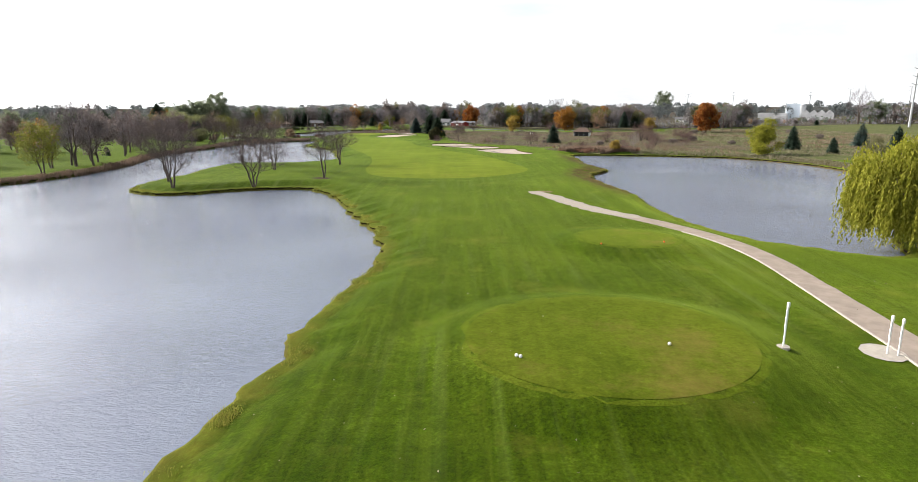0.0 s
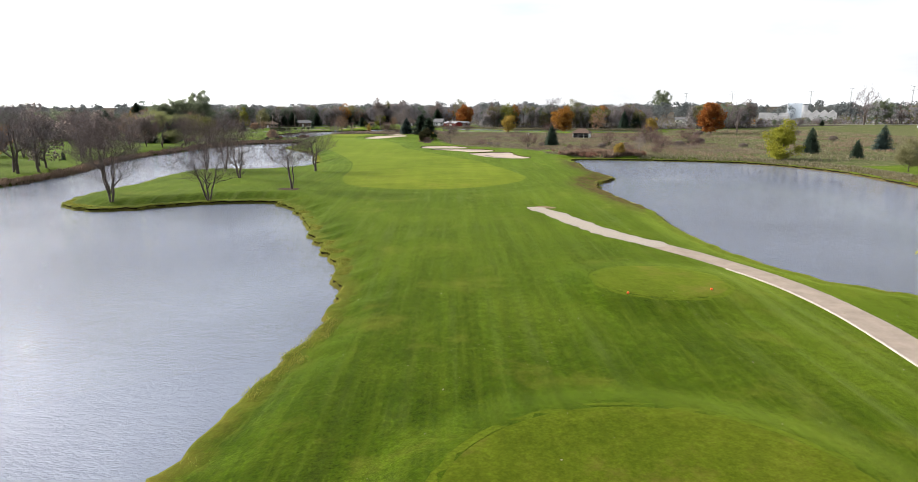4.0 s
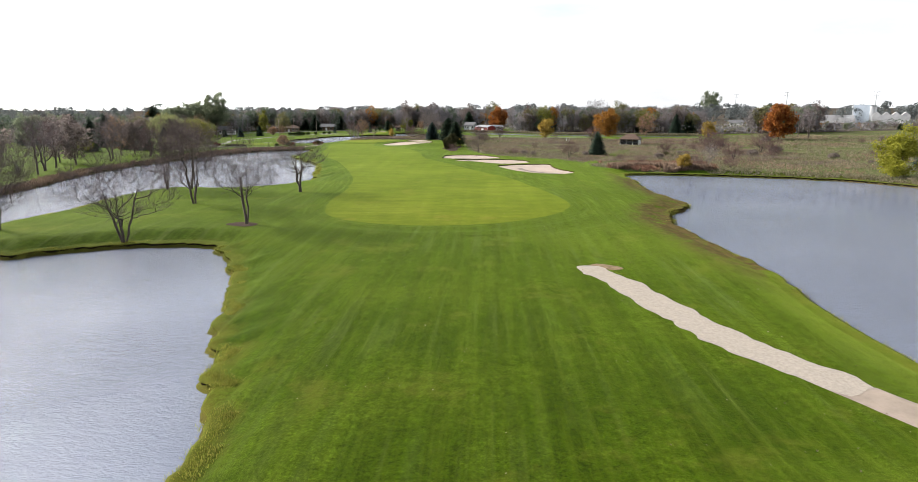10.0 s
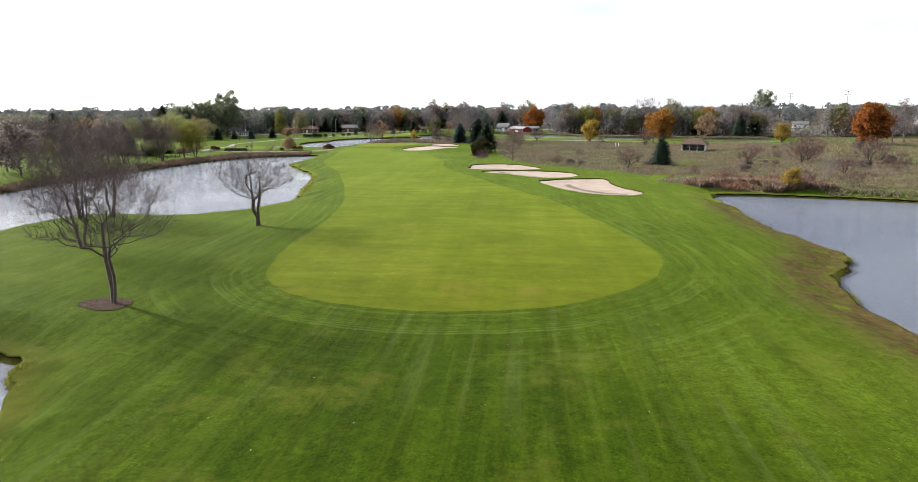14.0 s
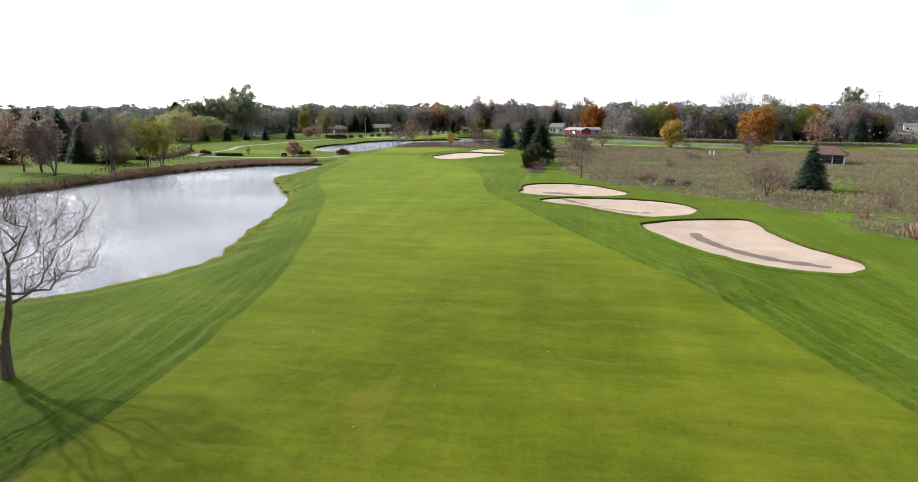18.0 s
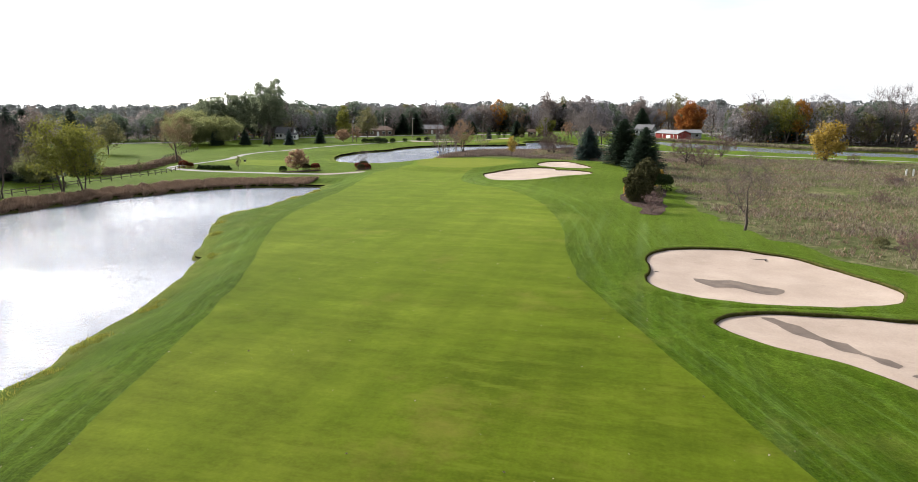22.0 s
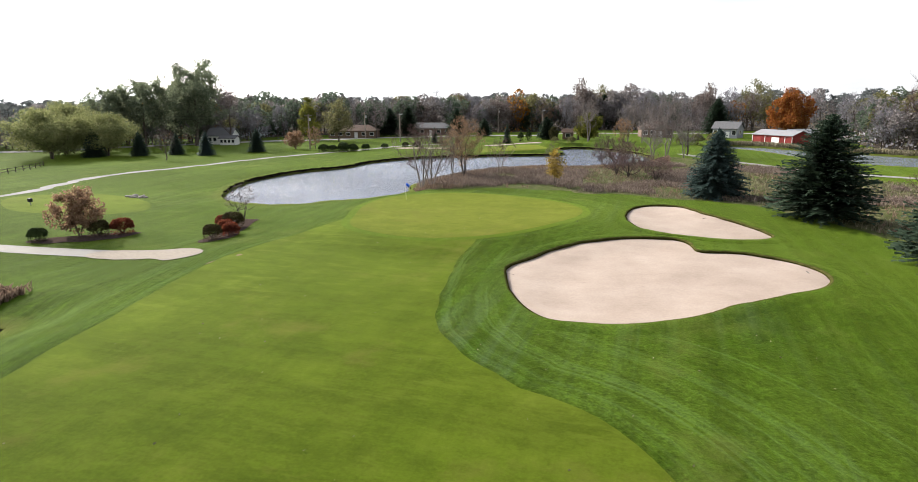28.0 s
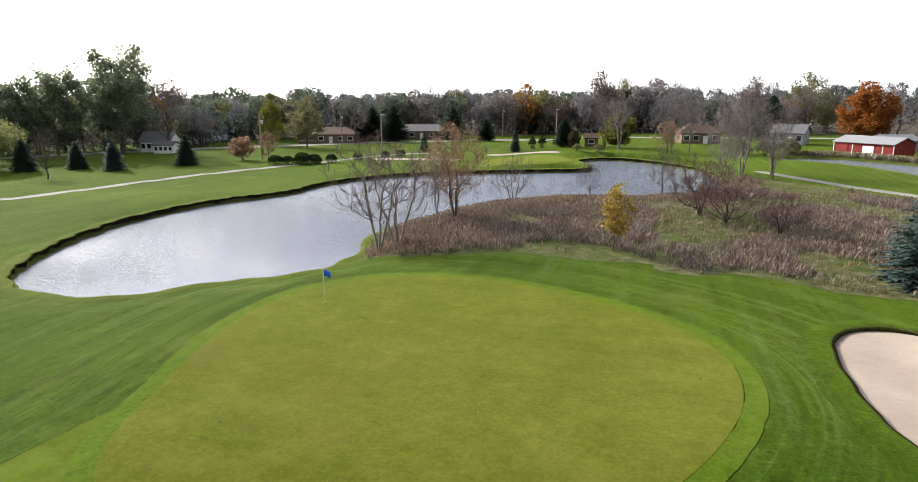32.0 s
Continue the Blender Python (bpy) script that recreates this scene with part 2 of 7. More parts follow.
        sm.operation = "MULTIPLY_ADD"
        sm.inputs[1].default_value = 4.6
        k.link(jit, sm.inputs[0])
        k.link(ts.outputs["Fac"], sm.inputs[2])
        ms = k.t.nodes.new("ShaderNodeMapRange")
        ms.inputs["From Max"].default_value = 10.0
        k.link(sm.outputs[0], ms.inputs[0])
        c = k.mix(k.ramp(ms.outputs[0], [(0.20, 0.75), (0.28, 0.45), (0.46, 0.0)]), c, (0.080, 0.070, 0.013))
        td = k.t.nodes.new("ShaderNodeAttribute")
        td.attribute_name = "dry"
        bare = k.ramp(k.noise(0.42, 6, 0.75), [(0.36, 0.0), (0.50, 0.95)])
        gone = k.mix(1.0, td.outputs["Fac"], bare, "MULTIPLY")
        k.link(k.ramp(gone, [(0.0, sheen), (0.8, 0.01)]), k.b.inputs["Sheen Weight"])
        c = k.mix(gone, c, k.ramp(k.noise(1.3, 4, 0.7), [(0.35, (0.042, 0.030, 0.013)), (0.65, (0.098, 0.066, 0.025))]))
        mq = k.t.nodes.new("ShaderNodeMapRange")
        mq.inputs["From Max"].default_value = 2.0
        k.link(ts.outputs["Fac"], mq.inputs[0])
        c = k.mix(k.ramp(mq.outputs[0], [(0.0, 0.6), (0.08, 0.3), (0.20, 0.0)]), c, (0.048, 0.038, 0.018))
    if dry:
        d = k.noise(0.11, 6, 0.7)
        c = k.mix(k.ramp(d, [(dry_at[0], 0.0), (dry_at[1], 0.65)]), c, dry)
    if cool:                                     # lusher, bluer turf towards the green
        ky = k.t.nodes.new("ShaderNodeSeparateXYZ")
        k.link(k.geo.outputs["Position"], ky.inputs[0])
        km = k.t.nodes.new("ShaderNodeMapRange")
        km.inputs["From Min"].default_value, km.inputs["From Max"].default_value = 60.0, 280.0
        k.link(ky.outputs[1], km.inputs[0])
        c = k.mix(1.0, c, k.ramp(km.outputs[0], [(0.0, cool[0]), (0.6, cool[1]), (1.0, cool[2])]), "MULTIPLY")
    k.color(c)
    k.bump(k.noise(7.0, 5, 0.8), bump, 0.06)
    return k.m


M_ROUGH = grass_mat("rough_grass", (0.0095, 0.022, 0.001), (0.020, 0.0375, 0.0015), (0.041, 0.062, 0.005), 0.20, (0.55, 0.022, 0.1), (0.080, 0.082, 0.014), edge=True, grit=0.9, pale=0.22)
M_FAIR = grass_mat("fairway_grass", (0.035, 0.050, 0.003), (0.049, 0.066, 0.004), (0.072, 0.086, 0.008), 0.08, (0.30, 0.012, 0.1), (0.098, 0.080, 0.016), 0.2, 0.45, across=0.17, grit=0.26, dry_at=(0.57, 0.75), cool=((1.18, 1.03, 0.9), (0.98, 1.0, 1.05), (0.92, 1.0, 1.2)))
M_GREEN = grass_mat("green_turf", (0.048, 0.059, 0.006), (0.065, 0.074, 0.009), (0.086, 0.091, 0.015), 0.0, None, (0.076, 0.060, 0.017), 0.1, 0.6, across=0.07, grit=0.35, cool=None)
M_TEE = grass_mat("tee_turf", (0.030, 0.046, 0.003), (0.042, 0.060, 0.004), (0.060, 0.075, 0.008), 0.06, None, (0.095, 0.070, 0.022), 0.2, 0.5, 2.0, grit=0.5, dry_at=(0.52, 0.68))
M_RING = grass_mat("tee_ring_turf", (0.030, 0.047, 0.003), (0.041, 0.061, 0.004), (0.058, 0.076, 0.008), 0.05, None, None, 0.3, 0.4, grit=0.7)
M_COLLAR = grass_mat("collar_turf", (0.038, 0.059, 0.003), (0.049, 0.072, 0.004), (0.064, 0.085, 0.008), 0.05, None, None, 0.3, 0.4, grit=0.5)
M_MEADOW = grass_mat("meadow_grass", (0.034, 0.033, 0.016), (0.072, 0.074, 0.037), (0.150, 0.130, 0.078), 0.0, None, (0.036, 0.052, 0.012), 1.0, 0.8, 2.4, grit=1.0, sheen=0.04, dry_at=(0.46, 0.58), cool=None)
M_LAWN = grass_mat("lawn_grass", (0.030, 0.056, 0.003), (0.042, 0.072, 0.005), (0.060, 0.088, 0.008), 0.08, (0.05, 0.4, 0.1), None, 0.5, 0.4)


def sand_mat():
    k = Mat("bunker_sand", 0.95)
    a = k.noise(0.25, 5, 0.6)
    c = k.ramp(a, [(0.3, (0.225, 0.176, 0.142)), (0.7, (0.300, 0.244, 0.202))])
    f = k.noise(6.0, 6, 0.8)
    c = k.mix(0.5, c, k.ramp(f, [(0.3, 0.75), (0.7, 1.2)]), "MULTIPLY")
    scuff = k.noise(1.0, 5, 0.75, (0.5, 1.6, 1.0), 0.4)
    c = k.mix(k.ramp(scuff, [(0.62, 0.0), (0.72, 0.5)]), c, (0.150, 0.112, 0.086))
    k.color(c)
    k.bump(k.noise(3.0, 6, 0.8), 0.5, 0.06)
    return k.m


def plain(name, col, rough=0.7, var=0.15, scale=2.0, bump=0.0, metal=0.0, spec=0.12):
    k = Mat(name, rough)
    k.b.inputs["Metallic"].default_value = metal
    k.b.inputs["Specular IOR Level"].default_value = spec
    n = k.noise(scale, 5, 0.65)
    lo = tuple(max(0.0, v * (1 - var)) for v in col)
    hi = tuple(min(1.0, v * (1 + var)) for v in col)
    k.color(k.ramp(n, [(0.3, lo), (0.7, hi)]))
    if bump:
        k.bump(k.noise(scale * 4, 5, 0.7), bump, 0.04)
    return k.m


M_SAND = sand_mat()
M_LITTER = plain("leaf_litter", (0.060, 0.052, 0.042), 0.95, 0.5, 0.25, 0.8, spec=0.0)


def water_mat():
    k = Mat("pond_water", 0.04)
    k.b.inputs["Base Color"].default_value = (0.108, 0.126, 0.172, 1)
    k.b.inputs["Specular IOR Level"].default_value = 0.5
    k.b.inputs["IOR"].default_value = 1.33
    a = k.noise(1.5, 4, 0.65, (0.7, 1.5, 1.0), 0.5)
    b = k.noise(0.40, 4, 0.6, (1.0, 1.8, 1.0), 0.2)
    s = k.mix(0.5, a, b)
    s = k.mix(0.30, s, k.noise(5.0, 3, 0.7, (0.7, 1.8, 1.0), 0.35))
    calm = k.noise(0.03, 3, 0.5)
    n = k.t.nodes.new("ShaderNodeBump")
    n.inputs["Distance"].default_value = 0.48
    k.link(k.ramp(calm, [(0.35, 0.45), (0.65, 1.0)]), n.inputs["Strength"])
    k.link(s, n.inputs["Height"])
    k.link(n.outputs[0], k.b.inputs["Normal"])
    return k.m


M_WATER = water_mat()
M_SCRAPE = plain("dry_tan_soil", (0.150, 0.112, 0.072), 0.95, 0.35, 2.0, 0.4, spec=0.0)
M_PATH = plain("cart_path_stone", (0.240, 0.214, 0.182), 0.95, 0.16, 4.0, 0.5, spec=0.0)
M_ASPHALT = plain("worn_asphalt", (0.20, 0.165, 0.135), 0.9, 0.2, 0.6, 0.4)
M_ROAD = plain("pale_road", (0.19, 0.185, 0.17), 0.9, 0.15, 0.3, 0.2)
M_KERB = plain("concrete_kerb", (0.27, 0.245, 0.21), 0.85, 0.15, 2.0, 0.2)


# ---- helpers for geometry ----
def spline(points, closed=True, n=8):
    """Catmull-Rom through control points."""
    p = np.array(points, float)
    k = len(p)
    out = []
    for i in range(k if closed else k - 1):
        if closed:
            a, b, c, d = p[(i - 1) % k], p[i], p[(i + 1) % k], p[(i + 2) % k]
        else:
            a, b, c, d = p[max(i - 1, 0)], p[i], p[i + 1], p[min(i + 2, k - 1)]
        for j in range(n):
            u = j / n
            out.append(0.5 * ((2 * b) + (c - a) * u + (2 * a - 5 * b + 4 * c - d) * u * u + (3 * b - a - 3 * c + d) * u ** 3))
    if not closed:
        out.append(p[-1])
    return np.array(out)


def line_distance(X, Y, poly, closed):
    q = np.array(poly)
    r = np.roll(q, -1, 0) if closed else q[1:]
    q = q if closed else q[:-1]
    best = np.full(X.shape, 1e9)
    inside = np.zeros(X.shape, bool)
    for (ax, ay), (bx, by) in zip(q, r):
        dx, dy = bx - ax, by - ay
        u = np.clip(((X - ax) * dx + (Y - ay) * dy) / (dx * dx + dy * dy + 1e-9), 0, 1)
        best = np.minimum(best, (X - ax - u * dx) ** 2 + (Y - ay - u * dy) ** 2)
        if closed:
            hit = ((ay > Y) != (by > Y)) & (X < dx * (Y - ay) / (dy if dy else 1e-9) + ax)
            inside ^= hit
    d = np.sqrt(best)
    return np.where(inside, -d, d)


def axis(stops):
    """Grid lines from (start, end, step) pieces."""
    out = []
    for a, b, s in stops:
        out.extend(np.linspace(a, b, max(2, int(round((b - a) / s)) + 1))[:-1])
    out.append(stops[-1][1])
    return np.array(out)


def far_steps(start, end, first, grow=1.25):
    out, s, v = [], first, start
    while v + s < end:
        v += s
        out.append(v)
        s *= grow
    out.append(end)
    return out


GX = np.array([-v for v in far_steps(210, 3600, 8)][::-1] + list(axis([(-210, -110, 2.5), (-110, -70, 1.2), (-70, 50, 0.72), (50, 110, 1.3), (110, 210, 3.0)])) + far_steps(210, 3600, 8))
GY = np.array([-v for v in far_steps(30, 1500, 6)][::-1] + list(axis([(-30, 20, 2.0), (20, 370, 0.75), (370, 480, 1.4), (480, 560, 4.0)])) + far_steps(560, 4200, 8))
XX, YY = np.meshgrid(GX, GY)


def field(points, closed=True, pad=30.0, n=6, wobble=0.0, width=None):
    """Signed distance (negative inside) of an outline on the ground grid."""
    poly = spline(points, closed, n)
    if wobble:
        poly = poly + np.array([[noise.noise((x * 0.45, y * 0.45, 3.1)) * wobble, noise.noise((x * 0.45, y * 0.45, 9.7)) * wobble] for x, y in poly])
    lo, hi = poly.min(0) - pad, poly.max(0) + pad
    i0, i1 = np.searchsorted(GX, [lo[0], hi[0]])
    j0, j1 = np.searchsorted(GY, [lo[1], hi[1]])
    d = np.full(XX.shape, pad)
    d[j0:j1, i0:i1] = np.minimum(pad, line_distance(XX[j0:j1, i0:i1], YY[j0:j1, i0:i1], poly, closed))
    return d - width if width else d


# ---- outlines of the course (metres) ----
LAKE = [(-17, 4), (-14.6, 20), (-14, 30), (-12.8, 37), (-12.2, 45), (-11, 53), (-9.9, 62), (-9.3, 70), (-11.2, 78), (-13.2, 85), (-15.2, 90.5), (-18.2, 98), (-21.4, 108), (-25, 116.5), (-28.5, 122.5),
        (-33.4, 126.8), (-45, 125), (-54, 119.5), (-61, 118.5), (-68.5, 124.5), (-71, 136.5), (-69.2, 151), (-70, 163), (-69.5, 174), (-63, 180.3), (-54, 180.2), (-46.5, 184), (-41, 192),
        (-39.6, 200), (-43, 211), (-46, 224), (-51, 240), (-58, 252), (-67.5, 268), (-67.5, 280), (-68.6, 293), (-71, 302.5),
        (-77, 301), (-86, 298), (-94, 288), (-100, 272), (-102.5, 254), (-105.5, 226), (-104, 205), (-98, 177), (-97.5, 152), (-102, 136), (-112, 105), (-118, 60), (-112, 10), (-80, -22), (-38, -18)]
RIGHT_POND = [(41, 212), (38.6, 198), (37.6, 180), (39.2, 169), (39.6, 161), (33, 149), (32.6, 133), (34.2, 117), (33.2, 103), (34, 88), (37.5, 77), (43, 71), (48.8, 66.6),
              (53, 69.5), (57, 77.5), (66, 80), (77, 73), (90, 63), (108, 74), (114, 100), (108, 128), (101, 145), (102, 160), (101, 176), (95, 191), (85, 201), (62, 209)]
END_POND = [(-92.5, 350.5), (-87, 347.8), (-80.5, 348.6), (-75, 354), (-70, 358.5), (-69.6, 364), (-71.5, 372), (-69, 383), (-64, 393), (-57, 399.5), (-47, 402.5), (-39, 408), (-34, 424), (-36, 440),
            (-44, 452), (-54, 458), (-60, 452), (-56.5, 443), (-57, 435.5), (-66, 430.5), (-80, 424), (-90, 416), (-95.5, 405), (-96, 394), (-101, 383), (-101.5, 370), (-98, 359)]
STREAM = [(-22, 458), (-12, 450), (-6, 440), (-2, 428), (6, 416), (20, 407), (36, 398), (58, 394), (85, 389), (120, 382), (124, 394), (90, 404), (62, 412), (40, 419), (26, 431), (13, 442), (4, 449), (-8, 460)]
FAIRWAY = [(-62.5, 336), (-65.5, 327), (-66.5, 317), (-63.5, 304), (-60.3, 290), (-58.8, 278), (-55.5, 264), (-50.5, 253), (-44, 240), (-38, 224), (-32.5, 207.5), (-27.5, 190), (-25, 173),
           (-24.2, 157), (-22, 146), (-17.5, 139.8), (-11, 136.8), (-3, 136.2), (4, 137.5), (10, 141), (15.5, 147.5), (17.8, 156), (16.2, 167), (12.0, 182), (8.0, 194.3), (2.7, 204.3), (-3.9, 218.6), (-10.8, 234.5), (-16.2, 246.5),
           (-19, 258.5), (-21.0, 270.5), (-25.3, 285), (-29.6, 294), (-34.5, 300.8), (-39, 303), (-42.8, 306.2), (-45, 309.8), (-46.2, 314), (-47.8, 323), (-48.5, 331), (-54, 329.5)]
GREEN = [(-61, 330.2), (-64, 336.5), (-66, 343.5), (-65.6, 349.5), (-62, 354), (-56, 355.6), (-49.8, 354), (-43.8, 350.6), (-40.8, 346.3), (-40.6, 341), (-43.2, 335), (-48, 330), (-54, 327.6)]
BUNKERS = [
    ("R", [(6.4, 219.2), (9.9, 223.8), (16, 226.5), (20.9, 226.6), (21.2, 219), (22.3, 211.8), (25.1, 204.8), (23.2, 200.8), (19.8, 200), (15, 202), (10.5, 208)], 0.1),
    ("M", [(-7.2, 239.4), (-3.8, 242.4), (3, 243.6), (9, 243.4), (14, 240.4), (15.9, 234.4), (13.1, 229), (8.3, 226.4), (4.1, 228.9), (-0.5, 234), (-4.5, 236)], 0.1),
    ("L", [(-11.0, 252.2), (-11.3, 257), (-9.9, 260.6), (-6.6, 262.8), (-2.3, 263.2), (2, 261), (4.8, 257), (7.6, 251.6), (5.1, 247), (-2, 244.6), (-8.2, 245), (-11.2, 247.8)], 0.1),
    ("G", [(-43.4, 320.8), (-42.4, 325), (-40, 329.4), (-36.2, 332.5), (-31.2, 334), (-29.8, 331), (-29.2, 329.2), (-26.5, 329.6), (-23.5, 328.2), (-21.5, 325.2), (-21.8, 322), (-24.1, 319.2), (-27.5, 316.3), (-31, 313.4), (-34.6, 311.7), (-38.4, 311.4), (-40.9, 313.9)], 0.7),
    ("H", [(-35.7, 343), (-35.3, 349.8), (-33.4, 353), (-30.2, 352.4), (-27.4, 346.2), (-24.4, 342), (-22.6, 338), (-25.3, 335.6), (-30, 335.6), (-34, 337.8)], 0.7),
]
TEES = [("first", (9.7, 37.2), 9.3, 8.6, 1.05), ("second", (19.9, 69.6), 5.7, 5.2, 0.6)]
PATH_A = [(14.8, 113.0), (17.4, 106.5), (19.5, 99.0), (21.8, 93.2), (24.7, 88), (27.6, 82.6), (29.8, 77.6), (31.5, 72.6), (32.5, 67.5), (32.7, 60.5), (31.6, 50), (30.8, 43), (29.8, 34), (27, 18), (20, -8), (14, -30)]
PATH_C = [(-27, 431), (-22, 422), (-18, 415), (-13, 408), (-8, 401), (6, 392), (30, 383), (60, 379)]
PATH_B = [(-76, 319.2), (-81, 318.8), (-91, 318), (-107, 317), (-118, 319), (-123.5, 322), (-125.5, 328), (-124, 336), (-124.5, 345), (-128.5, 356), (-131, 368), (-127, 382), (-122.5, 402), (-118, 420), (-113, 434), (-106, 452), (-96, 462)]
ROAD = [(-420, 290), (-300, 352), (-232, 388), (-200, 412), (-171, 450), (-142, 480), (-118, 498), (-86, 513), (-40, 523), (40, 530), (160, 528), (420, 500)]
MEADOW = [(43, 214), (34, 219), (31, 231), (25, 243), (16, 251), (6, 263), (-1, 277), (-4.5, 291), (-6.5, 312), (-8, 330), (-14, 344), (-22, 357), (-38, 362.5), (-52, 364.5), (-66, 361.5), (-71, 368), (-70, 384), (-63, 396), (-48, 405), (-37, 412),
          (-32, 424), (-20, 412), (-8, 396), (4, 382), (38, 374), (80, 368), (124, 372), (136, 402), (180, 424), (250, 454), (330, 497), (420, 517), (700, 478), (740, 280), (420, 225), (230, 205), (150, 185), (112, 178), (103, 182), (96, 195), (86, 205), (62, 213)]

WOOD_X = [-4000, -235, -234, -186, -150, -60, 18, 22, 60, 124, 180, 250, 330, 420, 700, 4000]      # front of the woods
WOOD_Y = [40, 40, 462, 466, 520, 548, 548, 458, 444, 418, 428, 458, 500, 520, 480, 480]
d_lake = field(LAKE, wobble=1.1, n=8)
d_right = field(RIGHT_POND, wobble=0.9, n=8)
d_end = field(END_POND, wobble=0.6, n=8)
d_stream = field(STREAM, wobble=0.6)
d_water = np.minimum(np.minimum(d_lake, d_right), np.minimum(d_end, d_stream))
d_fair = field(FAIRWAY, wobble=0.35)
d_green = field(GREEN)
d_bunk = [(n, field(p, pad=8.0, n=10, wobble=0.25), z) for n, p, z in BUNKERS]
d_tee = []
for n, (cx, cy), ra, rb, hh in TEES:
    d_tee.append((n, field([(cx + ra * math.cos(a), cy + rb * math.sin(a)) for a in np.linspace(0, 2 * math.pi, 17)[:-1]], pad=15.0), hh))
d_path_a = field(PATH_A, False, 12.0, width=1.45)
d_path_b = field(PATH_B, False, 12.0, width=1.25)
d_path_c = field(PATH_C, False, 12.0, width=1.2)
d_road = field(ROAD, False, 20.0, width=3.2)
d_meadow = field(MEADOW, wobble=2.4)


def smooth(v, a, b):
    u = np.clip((v - a) / (b - a), 0, 1)
    return u * u * (3 - 2 * u)


def hill(cx, cy, r, hgt):
    return hgt * np.exp(-((XX - cx) ** 2 + (YY - cy) ** 2) / (r * r))


WATER = -1.45
STREAM_WATER = -0.32
GZ = 0.16 * np.sin(XX * 0.045 + 1.0) * np.sin(YY * 0.037) + 0.08 * np.sin(XX * 0.13 + YY * 0.09)
GZ *= 1 - smooth(np.hypot(XX, YY - 220), 260, 420)
GZ += -0.8 * smooth(-XX, 66, 80) * smooth(YY, 290, 320)
GZ += hill(-27, 322, 11, 0.75) + hill(-26, 347, 9, 0.6) + hill(-38, 335, 7, 0.35)
GZ = GZ + 0.55 * smooth(-d_green, -7, 1.0)
for n, d, hh in d_tee:
    GZ = GZ + hh * smooth(-d, -5.0, 0.6)
bank = smooth(d_water, 0.0, 5.5)
LEVEL = np.where(d_stream <= d_water + 1e-6, STREAM_WATER, WATER)
GZ = (LEVEL + 0.42) * (1 - bank) + GZ * bank
GZ = np.where(d_water < 0.45, np.minimum(GZ, LEVEL + 0.42 - 1.3 * smooth(-d_water, -0.45, 1.1)), GZ)
for n, d, z in d_bunk:
    GZ = GZ + 0.10 * smooth(-d, -1.6, -0.2)
TURF = GZ.copy()                               # ground before the bunkers are cut
for n, d, z in d_bunk:
    GZ = GZ - 0.46 * smooth(-d, -0.80, -0.10) - 0.25 * smooth(-d, 0.6, 5.0)


def ground_z(x, y, height=None):
    h = GZ if height is None else height
    i = int(np.clip(np.searchsorted(GX, x) - 1, 0, len(GX) - 2))
    j = int(np.clip(np.searchsorted(GY, y) - 1, 0, len(GY) - 2))
    u = (x - GX[i]) / (GX[i + 1] - GX[i])
    v = (y - GY[j]) / (GY[j + 1] - GY[j])
    return float((h[j, i] * (1 - u) + h[j, i + 1] * u) * (1 - v) + (h[j + 1, i] * (1 - u) + h[j + 1, i + 1] * u) * v)


def at_grid(d, x, y):
    i = int(np.clip(np.searchsorted(GX, x) - 1, 0, len(GX) - 2))
    j = int(np.clip(np.searchsorted(GY, y) - 1, 0, len(GY) - 2))
    return float(d[j, i])


def mesh_from(name, verts, faces, mat, shade=True):
    me = bpy.data.meshes.new(name)
    me.from_pydata(verts, [], faces)
    me.materials.append(mat)
    if shade:
        me.shade_smooth()
    me.update()
    return me


def ground_sheet():
    ny, nx = XX.shape
    verts = np.stack([XX.ravel(), YY.ravel(), GZ.ravel()], 1)
    a = (np.arange(ny - 1)[:, None] * nx + np.arange(nx - 1)[None]).ravel()
    faces = np.stack([a, a + 1, a + nx + 1, a + nx], 1)
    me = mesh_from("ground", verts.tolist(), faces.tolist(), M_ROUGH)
    for key, val in (("fair_edge", np.clip(np.minimum(d_fair, d_green - 1), 0, 30)), ("shore", np.clip(d_water, 0, 30)),
                     ("dry", smooth(-d_right, -8.5, -2.5) * smooth(YY, 104, 122) * smooth(-YY, -214, -196))):
        me.attributes.new(key, "FLOAT", "POINT").data.foreach_set("value", val.ravel().astype(np.float32))
    return tagged(new("ground", me), "mown green rough grass over gently rolling ground", "ground", kind="structure")


ground_sheet()


